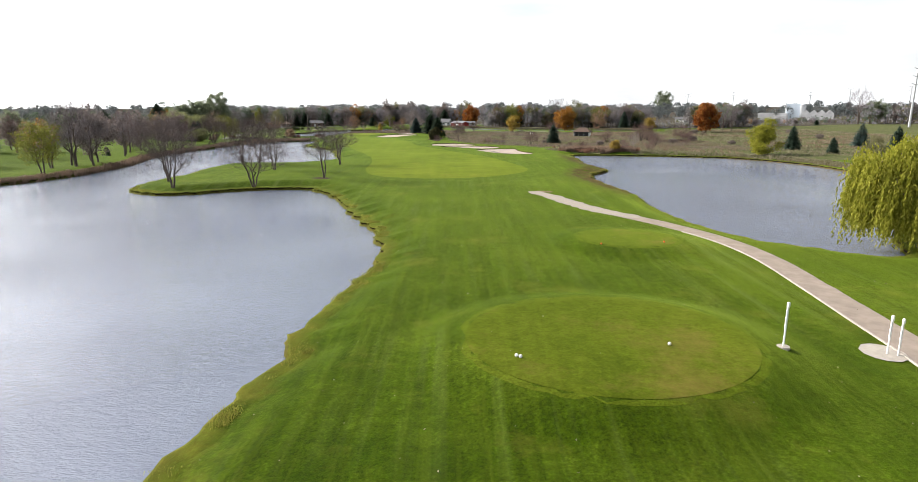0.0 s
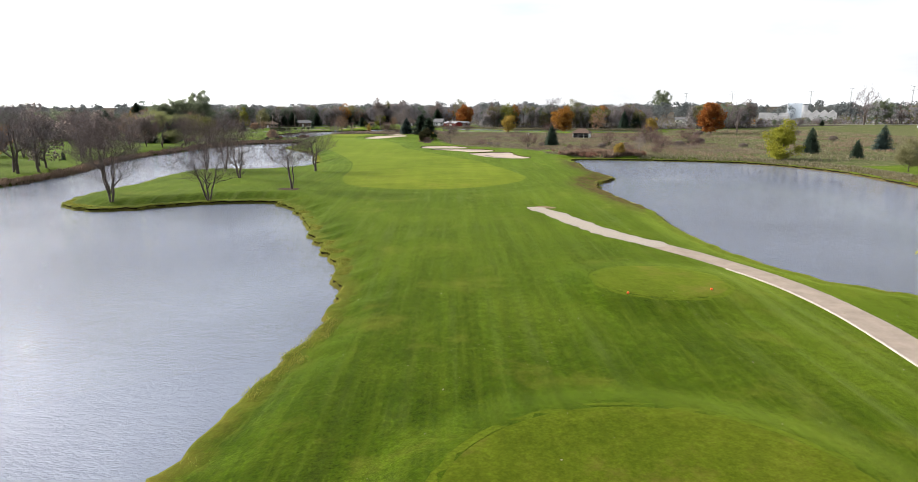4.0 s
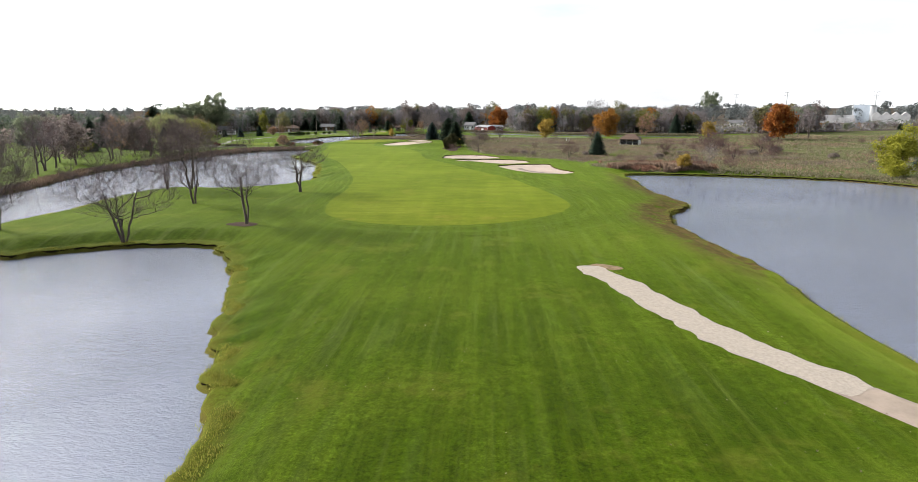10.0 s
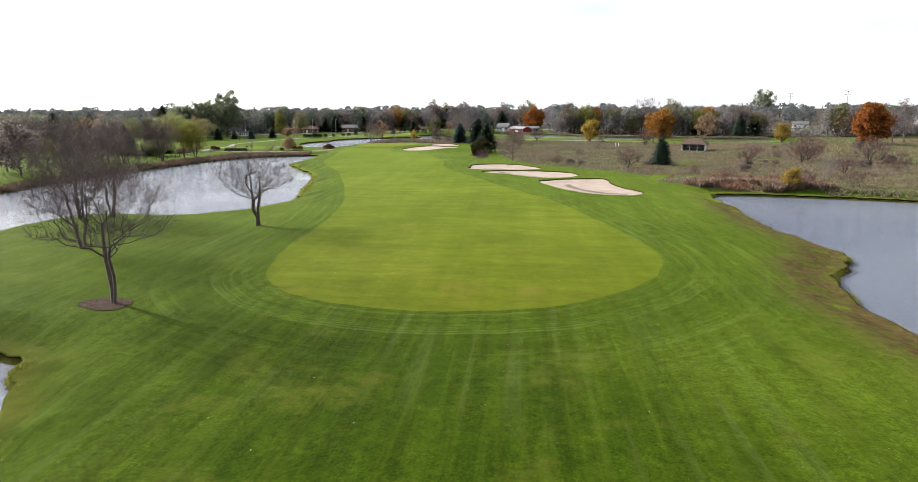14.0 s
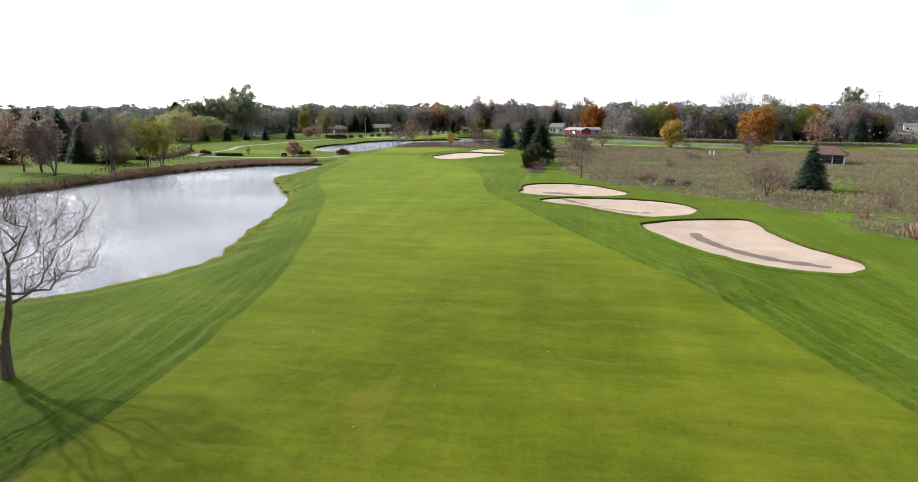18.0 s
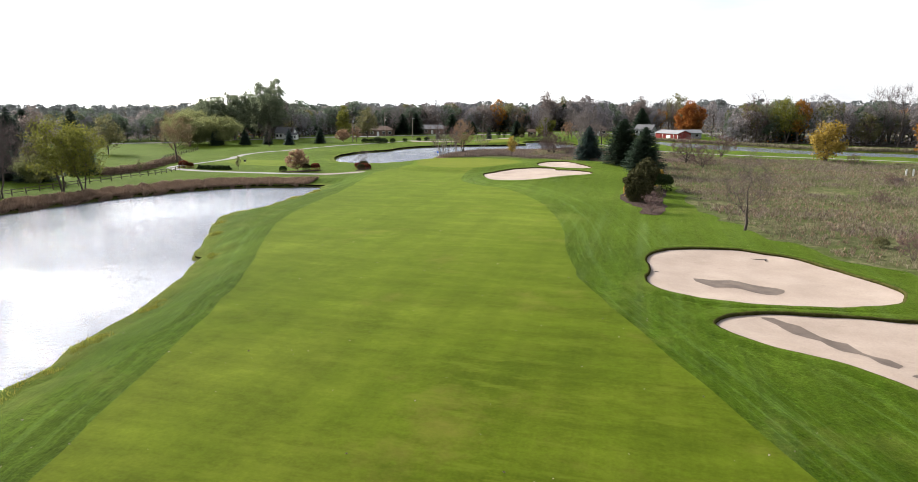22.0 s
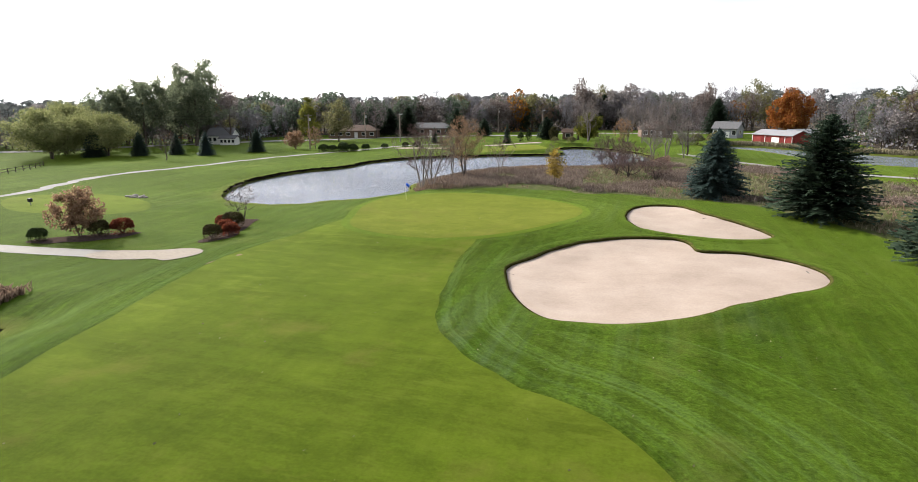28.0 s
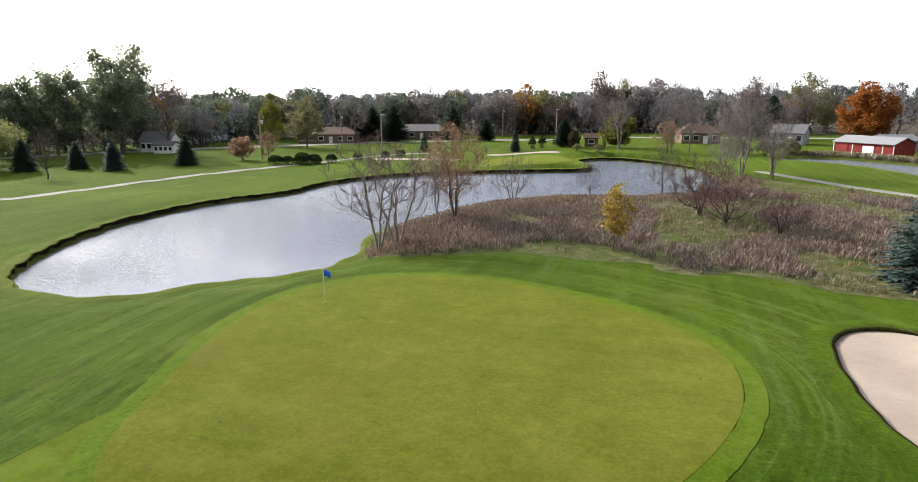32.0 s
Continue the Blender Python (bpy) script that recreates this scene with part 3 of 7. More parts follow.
def sheet(name, d, mat, lift, label, category, kind="structure", flat=None, over=None):
    """A thin layer over the ground where d is negative, cut cleanly along its outline."""
    ny, nx = d.shape
    top = GZ if over is None else over
    neg = d < 0
    cell = neg[:-1, :-1].astype(int) + neg[1:, :-1] + neg[:-1, 1:] + neg[1:, 1:]
    index, verts, faces = {}, [], []

    def corner(j, i):
        key = (j, i)
        if key not in index:
            index[key] = len(verts)
            verts.append((GX[i], GY[j], (top[j, i] if flat is None else flat) + lift))
        return index[key]

    def crossing(j, i, l, m):
        key = (j, i, l, m) if (j, i) < (l, m) else (l, m, j, i)
        if key not in index:
            u = d[j, i] / (d[j, i] - d[l, m])
            index[key] = len(verts)
            z = (top[j, i] + u * (top[l, m] - top[j, i])) if flat is None else flat
            verts.append((GX[i] + u * (GX[m] - GX[i]), GY[j] + u * (GY[l] - GY[j]), z + lift))
        return index[key]

    for j, i in zip(*np.nonzero(cell)):
        ring = [(j, i), (j, i + 1), (j + 1, i + 1), (j + 1, i)]
        if cell[j, i] == 4:
            faces.append([corner(*p) for p in ring])
            continue
        f = []
        for k in range(4):
            p, q = ring[k], ring[(k + 1) % 4]
            if neg[p]:
                f.append(corner(*p))
            if neg[p] != neg[q]:
                f.append(crossing(*p, *q))
        if len(f) > 2:
            faces.append(f)
    return tagged(new(name, mesh_from(name, verts, faces, mat)), label, category, kind=kind)


def off(d, *others):
    """d without the given areas."""
    for o in others:
        d = np.maximum(d, -o)
    return d


all_bunk = d_bunk[0][1]
for q in d_bunk[1:]:
    all_bunk = np.minimum(all_bunk, np.where(q[1] >= 8.0, 30.0, q[1]))
all_bunk = np.where(all_bunk >= 8.0, 30.0, all_bunk)
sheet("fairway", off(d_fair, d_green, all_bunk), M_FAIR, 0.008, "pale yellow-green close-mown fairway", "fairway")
sheet("green_collar", off(d_green - 0.9, d_green, all_bunk), M_COLLAR, 0.018, "darker mown collar round the putting green", "grass")
sheet("putting_green", d_green, M_GREEN, 0.026, "smooth olive-green putting green turf", "putting green")
sheet("meadow", off(d_meadow, d_water - 0.4), M_MEADOW, 0.012, "rough tawny meadow of dry wild grass", "meadow")
WOOD_LINE = np.interp(XX, WOOD_X, WOOD_Y)
sheet("woodland_floor", off(np.maximum(WOOD_LINE - YY, np.abs(XX) - 3000), d_road - 2, d_water - 1), M_LITTER, 0.03, "brown leaf litter under the woods", "ground")
for n, d, hh in d_tee:
    sheet("tee_collar", off(d - 0.6, d), M_RING, 0.012, "lighter mown ring round the tee box", "grass")
    sheet("tee_box", d, M_TEE, 0.02, "oval close-mown tee box, slightly raised", "tee")
for n, d, z in d_bunk:
    sheet("bunker_sand", d, M_SAND, 0.0, "pale tan raked bunker sand", "bunker", over=TURF - 0.21 - 0.20 * smooth(-d, 0.0, 4.0) + 0.03 * np.sin(XX * 1.1 + YY * 0.6) * np.sin(YY * 0.9 - XX * 0.4))
rag = np.zeros(XX.shape)
for j, i in zip(*np.nonzero(d_path_a < 4)):
    rag[j, i] = 0.75 * noise.fractal((GX[i] * 0.33, GY[j] * 0.33, 2.0), 0.6, 2.0, 3)
d_gravel = np.maximum(d_path_a - 0.22 * smooth(112.5 - YY, 0, 9) * smooth(YY, 84, 92) + 0.8 * rag, 86.0 - YY + 0.5 * np.sin(XX * 2.2))
d_tar = np.maximum(d_path_a + 0.02 + 0.12 * rag, YY - 87.0)
sheet("cart_path", d_tar, M_ASPHALT, 0.03, "worn brown-grey asphalt cart path", "path")
sheet("cart_path_end", d_gravel, M_PATH, 0.045, "crushed pale stone at the ragged end of the path", "path")
sheet("bare_soil", field([(14.2, 113.4), (14.6, 115.0), (16.0, 115.3), (17.6, 114.4), (17.2, 113.2)], True, 6.0, wobble=0.6), M_SCRAPE, 0.035, "bare brown soil at the tip of the path", "soil")
sheet("cart_path", d_path_b, M_ROAD, 0.035, "pale concrete cart path", "path")
sheet("cart_path", d_path_c, M_ROAD, 0.035, "pale cart path along the stream", "path")
sheet("road", d_road, M_ROAD, 0.05, "pale grey public road behind the course", "road")
sheet("grass_track", np.maximum(field([(24.8, 210.8), (31.0, 225.9), (42.0, 251.7), (50.7, 273.2), (59.2, 296.3)], False, 6.0, width=1.7), d_meadow), M_LAWN, 0.03, "green mown track through the meadow", "track")
M_WET = plain("wet_dark_sand", (0.098, 0.076, 0.062), 0.6, 0.3, 0.8, 0.3)
M_MULCH = plain("bark_mulch", (0.056, 0.042, 0.036), 0.95, 0.5, 4.0, 1.0, spec=0.0)
for pts, wd in (([(12.2, 216.8), (13.3, 211.6), (15.4, 207.6), (18.2, 205.2), (21.1, 203.6)], 0.75), ([(-3.1, 241.5), (0.6, 237.5), (4.0, 233.0), (8.3, 231.7)], 0.55), ([(-6.2, 250.9), (-3.9, 250.4), (-1.6, 249.7)], 1.1)):
    sheet("wet_sand", np.maximum(field(pts, False, 6.0, width=wd) + 0.45 * np.sin(XX * 1.9 + 0.8 * np.sin(YY * 2.3)) * np.sin(YY * 1.3 + 1), all_bunk + 0.4), M_WET, 0.012, "dark damp streak in the bunker sand", "sand", over=TURF - 0.21 - 0.20 * smooth(-all_bunk, 0.0, 4.0) + 0.03 * np.sin(XX * 1.1 + YY * 0.6) * np.sin(YY * 0.9 - XX * 0.4))
BEDS = [[(-14.9, 299.7), (-14.6, 293), (-13.2, 289), (-11.6, 286), (-12.0, 283.2), (-10.9, 281.8), (-9.4, 282.4), (-8.5, 287.3), (-8.6, 293.6), (-7.8, 303), (-8.2, 309.5), (-10.2, 310.6), (-13.3, 304.5)], [(-73.9, 323.9), (-74.6, 326.2), (-76.4, 329.2), (-77.2, 331.6), (-79.2, 334.6), (-78.3, 336.4), (-76.0, 335.6), (-74.8, 332.6), (-72.7, 328.3), (-71.5, 325.5), (-72.4, 323.5)],
        [(-92, 320.2), (-92, 322.6), (-88, 325.4), (-85.4, 327.4), (-83.9, 325.6), (-86.6, 322.6)], [(-33.4, 134.4), (-31.8, 136.2), (-29.8, 135.9), (-28.6, 134.6), (-29.4, 133.4), (-32, 133.2)]]
for pts in BEDS:
    sheet("mulch_bed", field(pts, True, 6.0, wobble=0.8), M_MULCH, 0.05, "dark brown bark mulch bed", "mulch")
d_patch = field([(-81, 319.9), (-76.4, 320.8), (-73.2, 321.0), (-70.8, 320.3), (-69.9, 318.3), (-71.2, 316.6), (-73.5, 317.4), (-75.5, 317.1), (-81, 317.6)], True, 6.0, wobble=0.5)
sheet("cart_path_end", d_patch, M_PATH, 0.055, "crushed pale stone spread at the end of the path", "path")
sheet("worn_edge", field([(-66.2, 315.4), (-66.1, 317.2), (-65.7, 319.2)], False, 6.0, width=0.22, wobble=0.4), M_SCRAPE, 0.03, "bare tan scrape along the fairway edge", "bare soil")
d_green2 = field([(-79, 436), (-72, 433.4), (-64, 436), (-60.5, 441), (-64, 449), (-72, 452), (-79, 448)], True, 8.0)
sheet("far_green", d_green2, M_GREEN, 0.03, "pale green putting surface across the pond", "putting green")
for pts in ([(-105, 440), (-96, 440.5), (-86, 443), (-86, 446.5), (-96, 445.5), (-104, 443.5)], [(-82, 456), (-74, 457.5), (-66, 456), (-66, 459.5), (-74, 461.5), (-82, 459.5)]):
    sheet("far_bunker_sand", field(pts, True, 6.0), M_SAND, 0.08, "pale sand bunker beside the far green", "bunker")
d_tee3 = field([(-122, 341), (-112, 333.5), (-100, 334), (-95, 338.5), (-102, 345), (-114, 347.5)], True, 8.0)
sheet("tee_box", d_tee3, M_FAIR, 0.02, "pale green mown tee on the neighbouring hole", "tee")
sheet("tee_pad", field([(27.6 + 1.35 * math.cos(a), 36.6 + 1.5 * math.sin(a)) for a in np.linspace(0, 6.2832, 13)[:-1]], True, 6.0), M_KERB, 0.06, "round pale concrete pad beside the cart path", "paving")
for nm, d, lb in (("lake", d_lake, "grey rippled lake water with bright glare"), ("pond", d_right, "blue-grey rippled pond water"), ("pond", d_end, "bright still pond behind the green"), ("stream", d_stream, "narrow blue-grey water behind the meadow")):
    sheet(nm, d - 1.5, M_WATER, 0.0, lb, "water", flat=STREAM_WATER if nm == "stream" else WATER)


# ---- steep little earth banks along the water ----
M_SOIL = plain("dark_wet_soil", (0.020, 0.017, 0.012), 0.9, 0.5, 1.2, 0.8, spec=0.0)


def bank_edge(points, wobble, level, label, rise=0.44, far_rise=None, dry=False):
    """Low broken earth face under an overhanging turf edge where the grass meets the water."""
    poly = spline(points, True, 8)
    poly = poly + np.array([[noise.noise((x * 0.45, y * 0.45, 3.1)) * wobble, noise.noise((x * 0.45, y * 0.45, 9.7)) * wobble] for x, y in poly])
    fine = []
    for k in range(len(poly)):
        p, q = poly[k], poly[(k + 1) % len(poly)]
        m = max(1, int(np.linalg.norm(q - p) / 0.6))
        fine += [p + (q - p) * j / m for j in range(m)]
    poly = np.array(fine)
    t = np.roll(poly, -2, 0) - np.roll(poly, 2, 0)
    t /= np.linalg.norm(t, axis=1)[:, None] + 1e-9
    area = np.sum(poly[:, 0] * np.roll(poly[:, 1], -1) - np.roll(poly[:, 0], -1) * poly[:, 1])
    out = np.stack([t[:, 1], -t[:, 0]], 1) * (1 if area > 0 else -1)
    n, verts = len(poly), []
    for (x, y), (u, v) in zip(poly, out):
        j = noise.fractal((x * 0.9, y * 0.9, 1.0), 0.8, 2.0, 3)
        up = rise if far_rise is None else rise + (far_rise - rise) * min(1.0, max(0.0, 0.5 + 1.2 * v - 0.9 * u))
        top = level + up + 0.12 + 0.10 * j
        a = 0.22 + 0.16 * j
        b = a + 1.7
        rim = ground_z(x + u * b, y + v * b) - 0.03
        mid = max(top - 0.03, 0.5 * (top + rim))
        verts += [(x + u * (a + 0.04), y + v * (a + 0.04), level - 0.3), (x + u * (a + 0.10), y + v * (a + 0.10), top - 0.13), (x + u * (a - 0.05), y + v * (a - 0.05), top - 0.05),
                  (x + u * (a + 0.18), y + v * (a + 0.18), top), (x + u * (a + 0.9), y + v * (a + 0.9), mid), (x + u * b, y + v * b, rim)]
    w = 6
    faces = [(w * k + i, w * k + i + 1, w * ((k + 1) % n) + i + 1, w * ((k + 1) % n) + i) for k in range(n) for i in range(w - 1)]
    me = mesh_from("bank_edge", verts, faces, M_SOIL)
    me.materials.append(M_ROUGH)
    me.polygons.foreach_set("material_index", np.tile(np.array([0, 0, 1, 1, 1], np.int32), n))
    for key, val in (("fair_edge", [30.0] * 6), ("shore", [0.3, 0.3, 0.45, 0.6, 1.1, 1.9])):
        me.attributes.new(key, "FLOAT", "POINT").data.foreach_set("value", np.tile(np.array(val, np.float32), n))
    withered = np.repeat([1.0 if dry and 116 < y < 200 and x < 60 else 0.0 for x, y in poly], w).astype(np.float32)
    me.attributes.new("dry", "FLOAT", "POINT").data.foreach_set("value", withered)
    return tagged(new("bank_edge", me), label, "bank", kind="structure")


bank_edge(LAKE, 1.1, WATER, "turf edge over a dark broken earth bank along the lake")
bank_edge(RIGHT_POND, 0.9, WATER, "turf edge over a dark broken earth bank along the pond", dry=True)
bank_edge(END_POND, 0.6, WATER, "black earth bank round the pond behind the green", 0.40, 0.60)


def bunker_lip(points):
    """Dark ragged turf edge standing over the sand."""
    poly = spline(points, True, 10)
    poly = poly + np.array([[noise.noise((x * 0.45, y * 0.45, 3.1)) * 0.25, noise.noise((x * 0.45, y * 0.45, 9.7)) * 0.25] for x, y in poly])
    t = np.roll(poly, -1, 0) - np.roll(poly, 1, 0)
    t /= np.linalg.norm(t, axis=1)[:, None] + 1e-9
    area = np.sum(poly[:, 0] * np.roll(poly[:, 1], -1) - np.roll(poly[:, 0], -1) * poly[:, 1])
    out = np.stack([t[:, 1], -t[:, 0]], 1) * (1 if area > 0 else -1)
    n, verts = len(poly), []
    near = np.array([ground_z(x + u * 0.3, y + v * 0.3, TURF) for (x, y), (u, v) in zip(poly, out)])
    rim = np.array([ground_z(x + u * 1.7, y + v * 1.7) for (x, y), (u, v) in zip(poly, out)])
    for k, ((x, y), (u, v)) in enumerate(zip(poly, out)):
        j = noise.fractal((x * 1.3, y * 1.3, 1.0), 0.8, 2.0, 3)
        hi = near[k] + 0.02 + 0.03 * j
        e = 0.05 * j
        verts += [(x + u * 0.06, y + v * 0.06, near[k] - 0.6), (x + u * (0.03 + e), y + v * (0.03 + e), hi - 0.14), (x + u * (e - 0.05), y + v * (e - 0.05), hi - 0.06), (x + u * (0.16 + e), y + v * (0.16 + e), hi),
                  (x + u * 0.9, y + v * 0.9, 0.4 * hi + 0.6 * max(rim[k], near[k] - 0.1) + 0.03), (x + u * 1.7, y + v * 1.7, rim[k] - 0.02)]
    w = 6
    faces = [(w * k + i, w * k + i + 1, w * ((k + 1) % n) + i + 1, w * ((k + 1) % n) + i) for k in range(n) for i in range(w - 1)]
    me = mesh_from("bunker_lip", verts, faces, M_LIP)
    me.materials.append(M_ROUGH)
    me.polygons.foreach_set("material_index", np.tile(np.array([0, 0, 0, 1, 1], np.int32), n))
    for key in ("fair_edge", "shore"):
        me.attributes.new(key, "FLOAT", "POINT").data.foreach_set("value", np.full(w * n, 30.0 if key == "shore" else 14.0, np.float32))
    return tagged(new("bunker_lip", me), "ragged turf lip over dark soil round the bunker", "bunker edge", kind="structure")


M_LIP = plain("turf_lip", (0.046, 0.046, 0.014), 0.95, 0.5, 3.0, 0.8, spec=0.0)
for nm, pts, zz in BUNKERS:
    bunker_lip(pts)


# ---- vegetation kit ----
def part(name, mesh, parent, label=""):
    ob = new(name, mesh)
    ob.parent = parent
    return tagged(ob, label)


def soup(name, verts, faces, mat, shade=False):
    """Mesh from arrays of quads or triangles."""
    verts, faces = np.asarray(verts, np.float32), np.asarray(faces, np.int32)
    me = bpy.data.meshes.new(name)
    k = faces.shape[1]
    me.vertices.add(len(verts))
    me.vertices.foreach_set("co", verts.ravel())
    me.loops.add(faces.size)
    me.loops.foreach_set("vertex_index", faces.ravel())
    me.polygons.add(len(faces))
    me.polygons.foreach_set("loop_start", np.arange(0, faces.size, k, dtype=np.int32))
    me.materials.append(mat)
    me.update(calc_edges=True)
    if shade:
        me.shade_smooth()
    return me


def unit(v):
    return v / (np.linalg.norm(v, axis=-1, keepdims=True) + 1e-9)


def tubes(segs, sides):
    """Tapered prisms for segments (p, q, r0, r1)."""
    s = np.array([(*p, *q, a, b) for p, q, a, b in segs])
    p, q, a, b = s[:, 0:3], s[:, 3:6], s[:, 6], s[:, 7]
    d = unit(q - p)
    ref = np.where(np.abs(d[:, 2:3]) < 0.9, np.array([[0, 0, 1.0]]), np.array([[1.0, 0, 0]]))
    u = unit(np.cross(d, ref))
    v = np.cross(d, u)
    ang = np.arange(sides) * 2 * np.pi / sides
    ring = u[:, None] * np.cos(ang)[None, :, None] + v[:, None] * np.sin(ang)[None, :, None]
    lo = p[:, None] + ring * a[:, None, None]
    hi = q[:, None] + ring * b[:, None, None]
    verts = np.concatenate([lo, hi], 1).reshape(-1, 3)
    base = (np.arange(len(s)) * 2 * sides)[:, None, None]
    k = np.arange(sides)
    f = np.stack([k, (k + 1) % sides, (k + 1) % sides + sides, k + sides], 1)[None] + base
    return verts, f.reshape(-1, 4)


def leaves(rng, centres, size, spread, per, flat=0.0, aspect=1.6, droop=0.0):
    """Small bent leaf sprays scattered round the given points."""
    c = np.repeat(np.asarray(centres), per, 0)
    n = len(c)
    c = c + np.clip(rng.normal(0, 1, (n, 3)), -1.6, 1.6) * spread * np.array([1, 1, 0.8])
    d = unit(rng.normal(0, 1, (n, 3)) * np.array([1, 1, 1 - flat]) + np.array([0, 0, -droop]))
    w = unit(np.cross(d, rng.normal(0, 1, (n, 3))))
    s = size * rng.uniform(0.6, 1.35, (n, 1))
    up = np.cross(d, w) * s * 0.18
    verts = np.stack([c - d * s * aspect / 2, c + w * s / 2 + up, c + d * s * aspect / 2, c - w * s / 2 + up], 1).reshape(-1, 3)
    return verts, np.arange(4 * n).reshape(n, 4)


def bark_mat(name, col, var=0.35):
    k = Mat(name, 0.95)
    n = k.noise(3.0, 5, 0.7, (1, 1, 0.25))
    k.color(k.ramp(n, [(0.3, tuple(v * (1 - var) for v in col)), (0.7, tuple(v * (1 + var) for v in col))]))
    k.bump(k.noise(9.0, 4, 0.7, (1, 1, 0.2)), 0.6, 0.03)
    return k.m


def leaf_mat(name, lo, mid, hi, through=0.5):
    k = Mat(name, 0.8)
    k.b.inputs["Specular IOR Level"].default_value = 0.08
    c = k.ramp(k.island(), [(0.0, lo), (0.5, mid), (1.0, hi)])
    t = k.noise(0.5, 3, 0.6)
    c = k.mix(0.7, c, k.ramp(t, [(0.3, 0.7), (0.7, 1.25)]), "MULTIPLY")
    k.color(c)
    tr = k.t.nodes.new("ShaderNodeBsdfTranslucent")
    k.link(c, tr.inputs[0])
    mx = k.t.nodes.new("ShaderNodeMixShader")
    mx.inputs[0].default_value = through
    k.link(k.b.outputs[0], mx.inputs[1])
    k.link(tr.outputs[0], mx.inputs[2])
    k.link(mx.outputs[0], k.t.nodes["Material Output"].inputs[0])
    return k.m


M_BARK = bark_mat("grey_brown_bark", (0.075, 0.060, 0.050))
M_BARK_DARK = bark_mat("dark_bark", (0.045, 0.036, 0.030))
M_BARK_PALE = bark_mat("pale_birch_bark", (0.17, 0.148, 0.132), 0.3)
M_TWIG = bark_mat("twig_brown", (0.088, 0.066, 0.062))
# Paler, greyer copy of the twig brown; distance haze is in the colour.
M_TWIG_FAR = bark_mat("twig_far_brown_hazed", (0.155, 0.132, 0.137))
M_TWIG_PALE = bark_mat("twig_pale", (0.17, 0.145, 0.135))
M_TWIG_RED = bark_mat("twig_red_brown", (0.112, 0.066, 0.062))
M_TWIG_TAN = bark_mat("twig_tan", (0.26, 0.17, 0.10))
# Leaf green lightened and greyed to include the haze over the distant trees.
L_GREEN = leaf_mat("leaf_green_hazed", (0.105, 0.128, 0.080), (0.155, 0.182, 0.115), (0.215, 0.240, 0.155), 0.62)
L_YGREEN = leaf_mat("leaf_yellow_green", (0.085, 0.095, 0.016), (0.130, 0.135, 0.026), (0.180, 0.180, 0.040))
L_PALE = leaf_mat("leaf_pale_green", (0.140, 0.155, 0.060), (0.195, 0.210, 0.088), (0.255, 0.265, 0.120))
L_OLIVE = leaf_mat("leaf_olive", (0.090, 0.092, 0.040), (0.138, 0.134, 0.062), (0.195, 0.182, 0.090))
L_ORANGE = leaf_mat("leaf_orange", (0.16, 0.074, 0.016), (0.25, 0.115, 0.024), (0.32, 0.165, 0.038))
L_RUST = leaf_mat("leaf_rust", (0.17, 0.050, 0.016), (0.25, 0.085, 0.022), (0.30, 0.14, 0.035))
L_YELLOW = leaf_mat("leaf_yellow", (0.17, 0.115, 0.022), (0.25, 0.172, 0.034), (0.32, 0.235, 0.060))
L_TAN = leaf_mat("leaf_tan", (0.17, 0.105, 0.065), (0.24, 0.150, 0.095), (0.30, 0.20, 0.13))
L_RED = leaf_mat("leaf_dark_red", (0.075, 0.018, 0.012), (0.120, 0.032, 0.018), (0.165, 0.060, 0.028))
L_BROWN = leaf_mat("leaf_brown", (0.102, 0.083, 0.074), (0.148, 0.122, 0.112), (0.198, 0.165, 0.150))
# Grey late-autumn tones of the skyline woods, lifted paler to paint in haze.
L_WBROWN = leaf_mat("wood_brown_hazed", (0.130, 0.116, 0.112), (0.180, 0.163, 0.160), (0.238, 0.216, 0.212))
M_WTWIG = bark_mat("wood_twig_hazed", (0.190, 0.180, 0.194))
L_DARK = leaf_mat("needle_dark", (0.020, 0.037, 0.025), (0.033, 0.055, 0.037), (0.052, 0.078, 0.054), 0.12)
L_BLUE = leaf_mat("needle_blue", (0.024, 0.045, 0.040), (0.040, 0.066, 0.060), (0.060, 0.092, 0.085), 0.04)
L_BLUE_DARK = leaf_mat("needle_blue_dark", (0.018, 0.034, 0.030), (0.031, 0.052, 0.046), (0.050, 0.076, 0.068), 0.10)
L_WILLOW = leaf_mat("leaf_willow", (0.140, 0.150, 0.016), (0.215, 0.218, 0.026), (0.290, 0.280, 0.044), 0.55)
L_BRONZE = leaf_mat("leaf_bronze", (0.030, 0.028, 0.010), (0.050, 0.044, 0.016), (0.080, 0.060, 0.026), 0.15)
L_HEDGE = leaf_mat("leaf_hedge", (0.018, 0.032, 0.010), (0.028, 0.045, 0.014), (0.045, 0.065, 0.020), 0.15)

L_JUNIPER = leaf_mat("juniper_sprays", (0.030, 0.032, 0.012), (0.050, 0.050, 0.020), (0.078, 0.072, 0.032), 0.2)
L_BLACK = leaf_mat("needle_black_green", (0.018, 0.033, 0.020), (0.030, 0.050, 0.030), (0.048, 0.072, 0.044), 0.12)
# Distance haze is painted in here: pale blue-grey for the horizon woods.
L_FAR = leaf_mat("far_wood_haze_grey", (0.090, 0.104, 0.104), (0.122, 0.136, 0.136), (0.160, 0.172, 0.170), 0.4)
